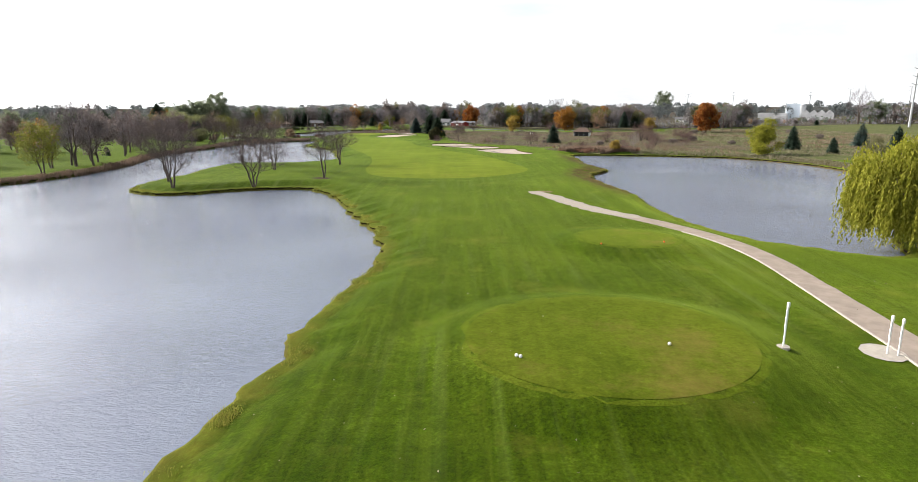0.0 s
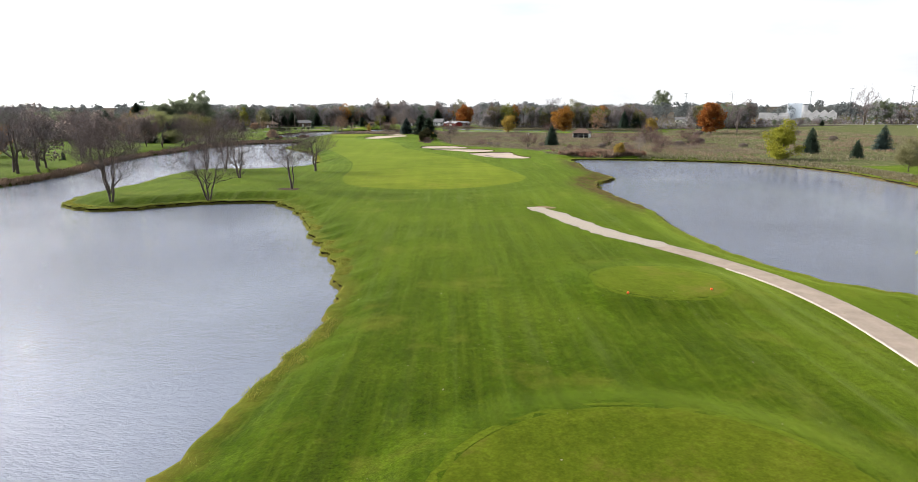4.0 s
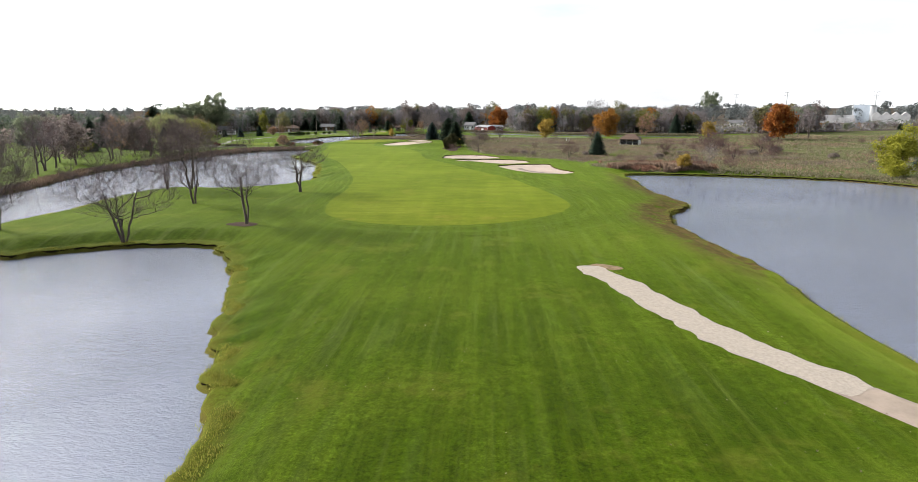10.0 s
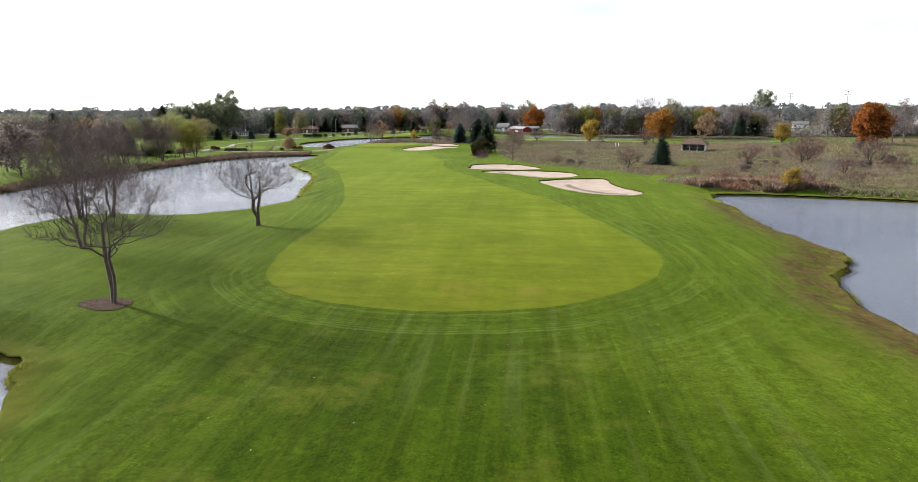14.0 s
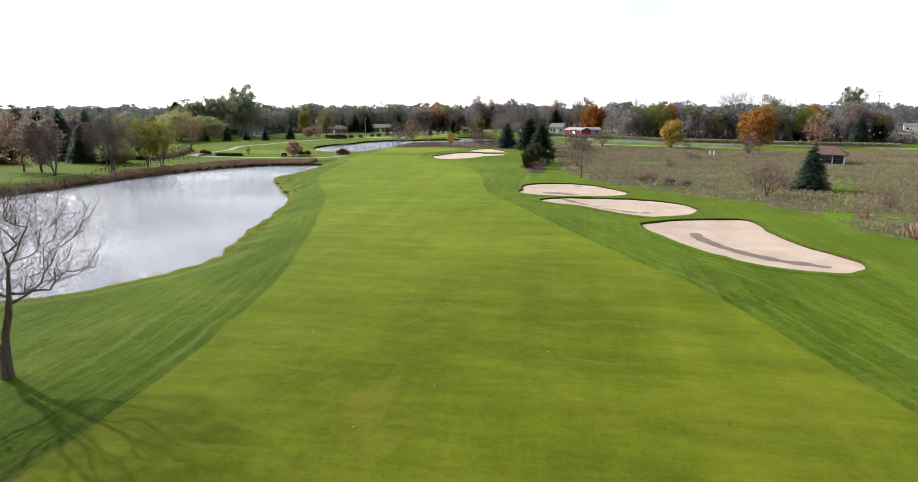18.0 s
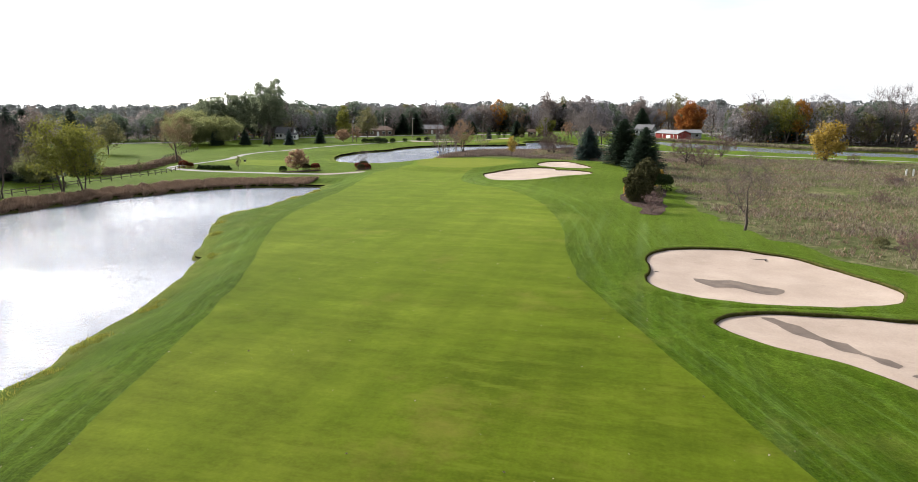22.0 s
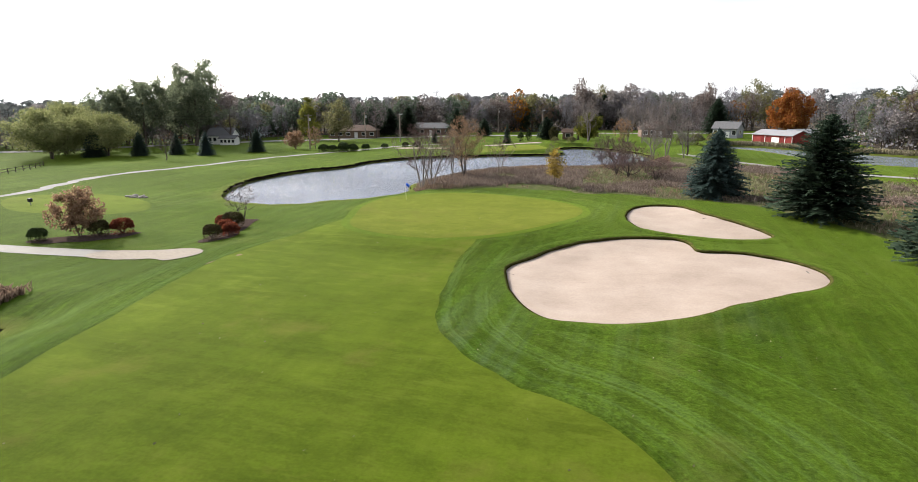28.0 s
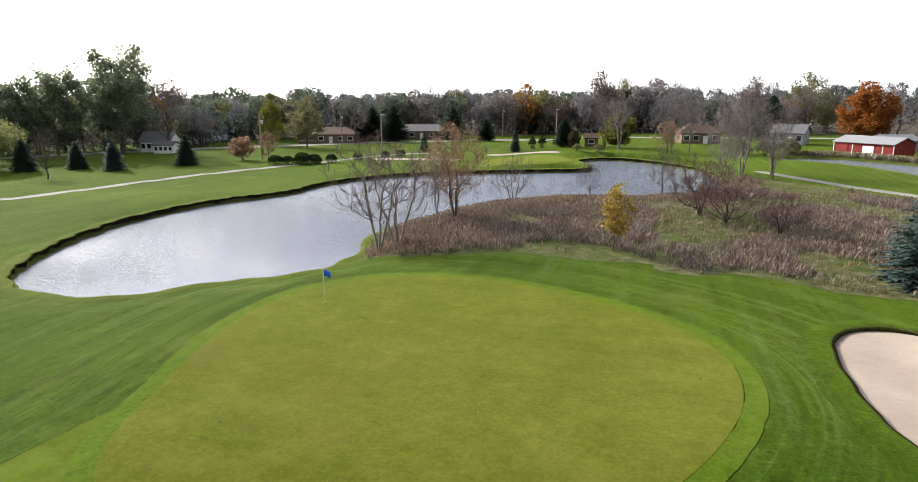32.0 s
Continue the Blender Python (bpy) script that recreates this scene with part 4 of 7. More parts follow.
# Skyline green, raised and greyed so the colour carries the haze.
L_WGREEN = leaf_mat("wood_green_hazed", (0.058, 0.080, 0.054), (0.088, 0.116, 0.080), (0.126, 0.156, 0.110), 0.45)
PROTO = {}


def proto(key, name, label, category, parts, group=""):
    """A thing 1 m tall is not needed: prototypes keep their built height in PROTO."""
    PROTO[key] = (name, label, category, parts, group)


def plant(key, x, y, h, turn=None, label="", sink=0.06, z=None):
    name, lab, cat, (parts, height), group = PROTO[key]
    e = new(name)
    e.empty_display_size = 0.3
    for pn, me, pl in parts:
        part(pn, me, e, pl)
    s = h / height
    w = s * random.uniform(0.93, 1.07)
    turn = random.uniform(0, 360) if turn is None else turn
    e.matrix_basis = Matrix.LocRotScale((x, y, (ground_z(x, y) if z is None else z) - sink), Euler((0, 0, radians(turn))), (w, w, s))
    return tagged(e, label or lab, cat, group)


def skeleton(rng, height, low, width, stems=1, lean=0.2, count=180, bf=0.3, trunk_r=0.2, taper=0.0, lump=0.3, leader=0.45, bend=0.10):
    """Branch network that grows from the stems out to points spread through the crown's envelope."""
    P, par, path = [], [], []

    def add(p, k):
        P.append(np.array(p, float))
        par.append(k)
        path.append(0.0 if k < 0 else path[k] + float(np.linalg.norm(P[-1] - P[k])))
        return len(P) - 1

    top = low + leader * (height - low)
    for s in range(stems):
        az = 2 * math.pi * (s + rng.uniform(0, 0.6)) / stems
        ln = (lean if stems > 1 else lean * 0.25) * rng.uniform(0.7, 1.3)
        way = np.array([math.cos(az), math.sin(az), 0.0])
        k = add(way * (trunk_r * 0.8 if stems > 1 else 0) - np.array([0, 0, 0.15]), -1)
        n = 6
        for j in range(n):
            u = (j + 1) / n
            k = add(way * (ln * top * u ** 0.8) + np.append(rng.normal(0, 0.007 * height, 2), top * u * rng.uniform(0.95, 1.05)), k)
    d = unit(rng.normal(0, 1, (count, 3)))
    ox = rng.uniform(0, 50)
    r = rng.uniform(0, 1, count) ** 0.36 * np.array([1 + lump * noise.noise((v[0] * 1.6 + ox, v[1] * 1.6, v[2] * 1.6)) for v in d])
    r = np.minimum(r, 1.04)
    T = d * r[:, None]
    T[:, :2] *= (1 - taper * T[:, 2:3])
    T = T * np.array([width / 2, width / 2, (height - low) / 2]) + np.array([0, 0, (height + low) / 2])
    T = T[np.argsort(np.linalg.norm(T - np.array([0, 0, low * 0.8]), axis=1))]
    ends = []
    for t in T:
        A = np.array(P)
        far = np.linalg.norm(A - t, axis=1)
        cost = far + bf * np.array(path) + 1.2 * np.maximum(0, A[:, 2] - t[2] + 0.25 * far)
        cost[A[:, 2] < low * 0.55] += 100
        k = int(np.argmin(cost))
        p, dist = P[k], far[k]
        m = 2 if dist < 0.12 * height else 3
        for j in range(1, m + 1):
            u = j / m
            q = p + (t - p) * u + np.array([0, 0, -bend * dist * math.sin(math.pi * u)])
            if j < m:
                q = q + rng.normal(0, 0.022 * dist, 3)
            k = add(q, k)
        ends.append(k)
    w = np.zeros(len(P))
    w[ends] += 1
    for k in range(len(P) - 1, 0, -1):
        if par[k] >= 0:
            w[par[k]] += w[k]
    w = np.maximum(w, 1)
    rad = trunk_r * (w / w.max()) ** 0.68
    wood = [(P[par[k]], P[k], rad[par[k]] if w[par[k]] < 3 * w[k] else rad[k] * 1.25, rad[k], w[k]) for k in range(len(P)) if par[k] >= 0]
    out = [(P[k], unit(P[k] - P[par[k]])) for k in ends] + [(P[par[k]], unit(P[k] - P[par[k]])) for k in ends]
    return wood, out


def twig_spray(rng, out, n, length, r, sub=2, up=0.15):
    segs = []
    for p, d in out:
        for k in range(n):
            t = unit(d * 0.8 + rng.normal(0, 0.55, 3) + np.array([0, 0, up]))
            ln = length * rng.uniform(0.5, 1.25)
            q = p + t * ln
            segs.append((p, q, r, r * 0.6))
            for c in range(sub):
                b = p + t * ln * rng.uniform(0.25, 0.8)
                segs.append((b, b + unit(t + rng.normal(0, 0.55, 3)) * ln * rng.uniform(0.4, 0.75), r * 0.7, r * 0.45))
    return segs


def bare_tree(key, seed, height, low, width, stems=1, lean=0.2, count=170, twigs=4, twig_r=0.012, twig_len=0.09, sub=2, twig=M_TWIG, bark=M_BARK, label="", trunk_r=0.2, leaf=None, name="bare_tree", leafsize=0.3, per=1, bf=0.3, taper=0.0, lump=0.3, leader=0.45, up=0.15, bend=0.10):
    rng = np.random.default_rng(seed)
    wood, out = skeleton(rng, height, low, width, stems, lean, count, bf, trunk_r, taper, lump, leader, bend)
    v, f = tubes([(p, q, max(a, twig_r * 1.4), max(b, twig_r * 1.2)) for p, q, a, b, w in wood], 5)
    parts = [("trunk", soup("trunk", v, f, bark, True), "")]
    segs = twig_spray(rng, out, twigs, twig_len * height, twig_r, sub, up)
    v, f = tubes(segs, 3)
    parts.append(("crown", soup("crown", v, f, twig), ""))
    top = float(np.quantile(v[:, 2], 0.995))
    if leaf:
        v, f = leaves(rng, [o[0] for o in out], leafsize, 0.3, per)
        parts.append(("leaves", soup("leaves", v, f, leaf), ""))
    proto(key, name, label, "tree", (parts, top))


bare_tree("bare_a", 11, 14, 3.6, 12.5, 3, 0.16, 330, 4, 0.0080, 0.11, sub=1, label="leafless multi-stemmed tree with fine brown twigs on the grass", bend=0.02, up=0.28, trunk_r=0.19)
bare_tree("bare_b", 12, 11.5, 2.6, 14.5, 3, 0.24, 330, 4, 0.0080, 0.11, sub=1, label="wide leafless tree with several spreading stems", bend=0.02, up=0.28, trunk_r=0.17, leader=0.42)
bare_tree("bare_c", 13, 12, 4.0, 10.5, 2, 0.14, 330, 4, 0.0080, 0.11, sub=1, label="leafless tree with two dark stems and round twiggy crown", bend=0.02, up=0.28, trunk_r=0.20)
bare_tree("bare_e", 113, 10.6, 4.1, 11.4, 2, 0.16, 300, 4, 0.0075, 0.11, sub=1, up=0.3, bend=0.04, label="leafless fork-trunked tree with round crown and pale mottled bark", trunk_r=0.24)
bare_tree("bare_d", 14, 9, 2.0, 5.2, 1, 0.2, 170, 3, 0.0075, sub=1, label="small leafless tree with a single trunk and upright twigs", trunk_r=0.15, up=0.5, leader=0.5, bf=0.15, taper=0.25)
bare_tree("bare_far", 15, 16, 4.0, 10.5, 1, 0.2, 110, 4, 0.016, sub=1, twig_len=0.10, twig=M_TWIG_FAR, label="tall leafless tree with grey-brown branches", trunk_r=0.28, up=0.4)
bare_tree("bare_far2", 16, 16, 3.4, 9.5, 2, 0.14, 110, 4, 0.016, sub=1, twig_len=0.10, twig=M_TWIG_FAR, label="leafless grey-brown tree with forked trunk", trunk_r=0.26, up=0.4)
bare_tree("birch", 17, 10, 2.4, 4.6, 2, 0.10, 90, 4, 0.012, twig=M_TWIG_PALE, bark=M_BARK_PALE, label="bare pale-barked birch with thin upright branches", trunk_r=0.11, name="birch_tree", up=0.5)
bare_tree("shrub_bare", 18, 4, 0.5, 4.6, 5, 0.4, 130, 4, 0.012, twig=M_TWIG_RED, bark=M_TWIG, label="leafless reddish-brown shrub in dry grass", trunk_r=0.06, name="shrub", leader=0.2)
bare_tree("shrub_pond", 19, 8, 1.8, 7.0, 4, 0.26, 110, 3, 0.009, twig=M_TWIG_RED, bark=M_BARK_PALE, label="bare multi-stemmed river birch beside the pond", trunk_r=0.09, name="river_birch", up=0.35)
bare_tree("tan_pond", 20, 10, 2.0, 6.4, 4, 0.16, 170, 4, 0.012, twig=M_TWIG_TAN, bark=M_BARK, label="multi-stemmed tree with sparse pale tan seed heads", trunk_r=0.11, leaf=L_TAN, leafsize=0.17, per=2, up=0.4)
bare_tree("tan_tree", 21, 11, 1.8, 9.5, 1, 0.2, 130, 4, 0.022, sub=1, twig=M_TWIG_TAN, bark=M_BARK, label="rounded tree with tan-brown autumn twigs", trunk_r=0.2, leaf=L_TAN, leafsize=0.26, per=3)
bare_tree("red_bare", 22, 6, 0.9, 7.4, 4, 0.35, 190, 4, 0.013, twig=M_TWIG_RED, bark=M_BARK_DARK, label="leafless spreading crab apple with red-brown twigs", trunk_r=0.12, name="crab_apple", leader=0.25)


def leafy_tree(key, seed, height, leaf, label, low=0.2, width=0.75, trunk_r=0.25, per=40, size=0.34, blob=0.75, count=80, stems=1, lean=0.2, bark=M_BARK, name="tree", taper=0.15, lump=0.5):
    rng = np.random.default_rng(seed)
    wood, out = skeleton(rng, height, low * height, width * height, stems, lean, count, 0.25, trunk_r, taper, lump)
    v, f = tubes([(p, q, max(a, 0.02), max(b, 0.015)) for p, q, a, b, w in wood], 5)
    parts = [("trunk", soup("trunk", v, f, bark, True), "")]
    cent = np.array([o[0] for o in out])
    v, f = leaves(rng, cent, size, blob, max(1, per // 2))
    parts.append(("crown", soup("crown", v, f, leaf), ""))
    proto(key, name, label, "tree", (parts, float(np.quantile(v[:, 2], 0.995))))


leafy_tree("green", 31, 15, L_GREEN, "large green broadleaf tree with airy crown", 0.15, 0.75, per=100, size=0.27, blob=0.55, count=100, lump=0.6, taper=0.0)
leafy_tree("green_b", 32, 14, L_OLIVE, "olive-green broadleaf tree thinning in autumn", 0.15, 0.75, per=56, size=0.30, blob=0.7, count=90)
leafy_tree("ygreen", 33, 11, L_YGREEN, "slender tree with thin yellow-green leaves", 0.22, 0.72, per=64, size=0.17, blob=0.55, count=90, stems=2, trunk_r=0.15)
leafy_tree("orange", 34, 12, L_ORANGE, "round maple in bright orange autumn leaf", 0.12, 0.8, per=80, size=0.40, blob=0.65, name="maple_tree", lump=0.3)
leafy_tree("rust", 35, 12, L_RUST, "pyramid-shaped oak with rust and green leaves", 0.10, 0.78, per=80, size=0.40, blob=0.6, name="oak_tree", taper=0.4, lump=0.3)
leafy_tree("yellow", 36, 8, L_YELLOW, "small tree with yellow-orange leaves", 0.12, 0.75, per=36, size=0.28, blob=0.45, stems=2)
leafy_tree("brown", 37, 14, L_BROWN, "tall grey-brown tree with few withered leaves", 0.18, 0.65, per=36, size=0.34, blob=0.7, count=95)
leafy_tree("pale", 38, 12, L_PALE, "wide pale green willow-like tree with low dome", 0.06, 1.25, per=150, size=0.24, blob=0.8, stems=2, count=120, taper=0.2, lump=0.25)
leafy_tree("tan_round", 39, 4.5, L_TAN, "small round ornamental tree with tan leaves in a mulched bed", 0.12, 1.0, per=40, size=0.15, blob=0.22, stems=3, trunk_r=0.06, lean=0.3, name="ornamental_tree", count=120)


def conifer(key, seed, height, width, leaf, label, layers=30, ragged=0.18, name="spruce_tree", low=0.05, fine=6, lift=0.0, power=0.68):
    rng = np.random.default_rng(seed)
    segs = [((0, 0, -0.1), (0, 0, height * 0.97), 0.028 * height ** 0.5 + 0.08, 0.02)]
    vs, limbs = [], []
    for k in range(layers):
        u = (k + 0.5) / layers
        z = height * (low + (1 - low) * u)
        rad = width * (1 - u) ** power * (0.86 + 0.14 * min(1.0, u * 8)) + 0.05
        n = int(20 + 18 * (1 - u))
        for b in range(n):
            az = rng.uniform(0, 2 * np.pi)
            r = rad * rng.uniform(1 - ragged * 2.2, 1 + ragged)
            droop = lift - 0.16 * (1 - u) + rng.normal(0.04, 0.07 + 0.3 * lift)
            d = np.array([math.cos(az), math.sin(az), droop])
            side = np.array([-math.sin(az), math.cos(az), 0])
            base = np.array([0, 0, z])
            if u < 0.8 and b % 2 == 0:
                limbs.append((base, base + d * r * 0.8, 0.03, 0.01))
            m = fine
            for j in range(m):
                t = (j + 0.8) / m
                c = base + d * r * t + np.array([0, 0, -0.25 * t * t * r * 0.3])
                w = ((0.21 if fine < 8 else 0.13) * r * (1.15 - t) + (0.09 if fine < 8 else 0.06)) * rng.uniform(0.7, 1.3)
                s = r * 6 / m
                for sg in (-1, 1):
                    tip = c + d * 0.12 * s + side * sg * w + np.array([0, 0, rng.normal(-0.03, 0.08)])
                    vs.append((c - d * 0.11 * s, c + side * sg * w * 0.35 - d * 0.04 * s + np.array([0, 0, 0.05]), tip, c + d * 0.13 * s + np.array([0, 0, 0.03])))
    for k in range(14):
        c = np.array([0, 0, height * (0.93 + 0.005 * k)])
        d = unit(np.array([rng.normal(0, 0.6), rng.normal(0, 0.6), 0.9]))
        s = np.cross(d, [1, 0, 0]) * 0.06
        vs.append((c, c + d * 0.15 + s, c + d * 0.34, c + d * 0.15 - s))
    v = np.array(vs).reshape(-1, 3)
    tv, tf = tubes(segs + limbs, 5)
    parts = [("trunk", soup("trunk", tv, tf, M_BARK_DARK, True), ""), ("crown", soup("crown", v, np.arange(len(v)).reshape(-1, 4), leaf), "")]
    proto(key, name, label, "conifer", (parts, float(v[:, 2].max())))


conifer("spruce", 41, 9, 3.3, L_DARK, "dense dark green spruce with branches to the ground", 40)
conifer("spruce_b", 42, 10, 4.1, L_BLACK, "broad ragged dark green pine tree", 66, 0.28, "pine_tree", fine=8, lift=0.22, power=0.62)
conifer("blue", 43, 9, 3.4, L_BLUE, "blue-grey spruce with layered branches", 32)
conifer("slim", 44, 6, 1.3, L_DARK, "narrow dark green evergreen tree", 24)


def willow(key, seed, height, leaf, label, dense=3000, wide=1.12):
    rng = np.random.default_rng(seed)
    wood, out = skeleton(rng, height, height * 0.38, height * wide, 3, 0.16, 90, 0.25, 0.34, -0.15, 0.35)
    tips = np.array([o[0] for o in out])
    tv, tf = tubes([(p, q, max(a, 0.025), max(b, 0.02)) for p, q, a, b, w in wood], 5)
    vs = []
    cen = tips[:, :2].mean(0)
    reach = np.linalg.norm(tips[:, :2] - cen, axis=1).max()
    for k in range(dense):
        p = tips[rng.integers(len(tips))] + rng.normal(0, 0.7, 3)
        r = np.linalg.norm(p[:2] - cen) / reach
        outw = unit(np.append(p[:2] - cen, 0.0))
        length = rng.uniform(1.2, 2.6) + 4.2 * min(r, 1.2) ** 2 * rng.uniform(0.5, 1.0)
        length = min(length, p[2] - 0.6)
        n = max(4, int(length / 0.30))
        for j in range(n):
            t = j / n
            c = p + outw * 0.7 * math.sin(t * 1.5) + np.array([0, 0, -length * t]) + rng.normal(0, 0.06, 3)
            d = unit(np.array([rng.normal(0, 0.45), rng.normal(0, 0.45), -1]))
            w = unit(np.cross(d, rng.normal(0, 1, 3)))
            vs.append((c, c + d * 0.20 + w * 0.095, c + d * 0.52, c + d * 0.20 - w * 0.095))
    v = np.array(vs).reshape(-1, 3)
    parts = [("trunk", soup("trunk", tv, tf, M_BARK, True), ""), ("crown", soup("crown", v, np.arange(len(v)).reshape(-1, 4), leaf), "")]
    proto(key, "willow_tree", label, "tree", (parts, float(v[:, 2].max())))


willow("willow", 51, 12, L_WILLOW, "large weeping willow with hanging yellow-green strands", 7500)


def bush(key, seed, radius, height, leaf, label, name="bush", n=3200, size=0.085):
    rng = np.random.default_rng(seed)
    d = unit(rng.normal(0, 1, (n, 3)))
    d[:, 2] = np.abs(d[:, 2]) * 1.0
    lump = 1 + (0.42 if height > 3 else 0.10) * np.sin(d[:, 0] * 5 + seed) * np.cos(d[:, 1] * 4)
    c = d * np.array([radius, radius, height * 0.55]) * lump[:, None] * rng.uniform(0.82, 1.0, (n, 1)) + np.array([0, 0, height * 0.42])
    low = rng.uniform(0, 1, n) < 0.10
    c[low, 2] = rng.uniform(0.05, height * 0.45, low.sum())
    v, f = leaves(rng, c, size, 0.03, 1)
    segs = [((0, 0, -0.1), (math.cos(a) * radius * 0.5, math.sin(a) * radius * 0.5, height * 0.6), 0.03, 0.012) for a in np.linspace(0, 6.28, 9)]
    tv, tf = tubes(segs, 4)
    parts = [("trunk", soup("trunk", tv, tf, M_BARK_DARK), ""), ("foliage", soup("foliage", v, f, leaf), "")]
    proto(key, name, label, "bush", (parts, float(v[:, 2].max())))


bush("bush_red", 61, 1.0, 1.6, L_RED, "clipped round burning bush with dark red leaves in mulch")
bush("bush_dark", 67, 1.0, 1.7, L_BRONZE, "clipped bronze-green burning bush on a short stem in mulch")
bush("bush_green", 62, 1.0, 1.5, L_HEDGE, "clipped dark green round bush in mulch")


def juniper(key, seed, height, spread, leaf, label):
    """Vase of feathery sprays rising and leaning out from the base."""
    rng = np.random.default_rng(seed)
    cent, segs = [], []
    for k in range(150):
        az, u = rng.uniform(0, 6.28), rng.uniform(0, 1) ** 0.7
        ln = height * rng.uniform(0.62, 1.05) * (1 - 0.30 * u)
        d = unit(np.array([math.cos(az) * u * 0.40, math.sin(az) * u * 0.40, 1.0]))
        p = np.array([math.cos(az), math.sin(az), 0]) * u * spread * 0.16
        segs.append((p, p + d * ln * 0.9, 0.035, 0.008))
        for j in range(16):
            t = 0.12 + 0.88 * (j + rng.uniform(0, 1)) / 16
            cent.append(p + d * ln * t + rng.normal(0, 0.20, 3) * (1.15 - t))
    v, f = leaves(rng, cent, 0.17, 0.12, 9, aspect=2.2, droop=-0.7)
    tv, tf = tubes(segs, 4)
    proto(key, "juniper", label, "juniper", ([("trunk", soup("trunk", tv, tf, M_BARK_DARK), ""), ("foliage", soup("foliage", v, f, leaf), "")], float(np.quantile(v[:, 2], 0.995))))


juniper("arb", 63, 5.6, 4.6, L_JUNIPER, "shaggy dark juniper in a mulched bed")
bush("arb_tall", 64, 0.9, 3.6, L_HEDGE, "dark green upright arborvitae shrub", "arborvitae", 1200, 0.18)
bush("wild", 65, 1.6, 2.4, L_OLIVE, "wild olive-brown bush in dry grass", "bush", 900, 0.2)
leafy_tree("bed_tree", 40, 4, L_BROWN, "small nearly leafless tree in a mulched bed", 0.2, 0.8, per=3, size=0.10, blob=0.2, stems=3, trunk_r=0.05, lean=0.3, name="ornamental_tree", count=90)
leafy_tree("yellow_thin", 45, 6, L_YELLOW, "slender sapling with sparse yellow leaves", 0.1, 0.5, per=18, size=0.18, blob=0.25, stems=2, trunk_r=0.07, count=70)
leafy_tree("yellow_big", 46, 8, L_YGREEN, "round yellow-green tree beside the road", 0.06, 0.95, per=90, size=0.30, blob=0.5, lump=0.25)
leafy_tree("ygreen_tall", 47, 15, L_YGREEN, "tall thin yellow-green autumn tree", 0.12, 0.5, per=96, size=0.26, blob=0.6)
leafy_tree("green_tall", 48, 22, L_GREEN, "towering green tree with layered airy crown", 0.16, 0.72, per=150, size=0.28, blob=0.66, trunk_r=0.45, count=150, lump=0.5, taper=0.0)
leafy_tree("rust_orange", 49, 15, L_RUST, "round maple in rust-orange leaf", 0.08, 0.95, per=110, size=0.42, blob=0.8, name="maple_tree", lump=0.3, count=100)
bare_tree("red_tall", 52, 15, 3.0, 9.0, 2, 0.14, 110, 4, 0.016, sub=1, twig=M_TWIG_RED, bark=M_BARK, label="leafless tree with reddish twigs", trunk_r=0.24, up=0.3)
bare_tree("red_round", 59, 13, 3.4, 10.5, 1, 0.14, 190, 4, 0.011, 0.10, twig=M_TWIG_TAN, bark=M_BARK, label="broad tree with fine russet twigs and a white-painted trunk foot", trunk_r=0.24, up=0.3, bend=0.03)
bare_tree("birch_big", 53, 14, 2.6, 7.5, 3, 0.14, 150, 4, 0.016, twig=M_TWIG_PALE, bark=M_BARK_PALE, label="large bare white-barked birch clump", trunk_r=0.16, name="birch_tree", up=0.5)
conifer("blue_dark", 54, 9, 3.7, L_BLUE_DARK, "dense blue-green spruce beside the bunker", 60, 0.24, fine=10)
leafy_tree("willow_small", 55, 9, L_WILLOW, "yellow-green willow on the pond bank", 0.04, 0.85, per=150, size=0.24, blob=0.55, count=60, stems=2, lump=0.9, name="willow_tree")
bush("bush_yel", 56, 0.8, 3.0, L_YELLOW, "yellowing shrub in a mulched bed", "bush", 700, 0.16)
leafy_tree("slim_red", 58, 2.6, L_OLIVE, "slender young sapling on the lawn", 0.2, 0.35, per=8, size=0.10, blob=0.12, trunk_r=0.03, count=40)
bush("wild_red", 66, 1.5, 1.9, L_BROWN, "brown leafless thicket bush", "bush", 1100, 0.16)


# ---- trees on the peninsula by the lake ----
for key, x, y, h, turn in [("bare_a", -58.3, 122.0, 15.2, 20), ("bare_c", -62.5, 129.5, 13.5, 80), ("bare_b", -43.4, 126.9, 12.6, 10), ("bare_c", -30.2, 134.7, 12.6, 40), ("bare_a", -46.6, 152.8, 14.8, 200),
                           ("bare_a", -61.2, 171.0, 14.5, 130), ("bare_c", -57.0, 172.5, 13.5, 250), ("bare_e", -33.2, 169.0, 11.0, 160)]:
    tagged(plant(key, x, y, h, turn), group="leafless trees on the peninsula")

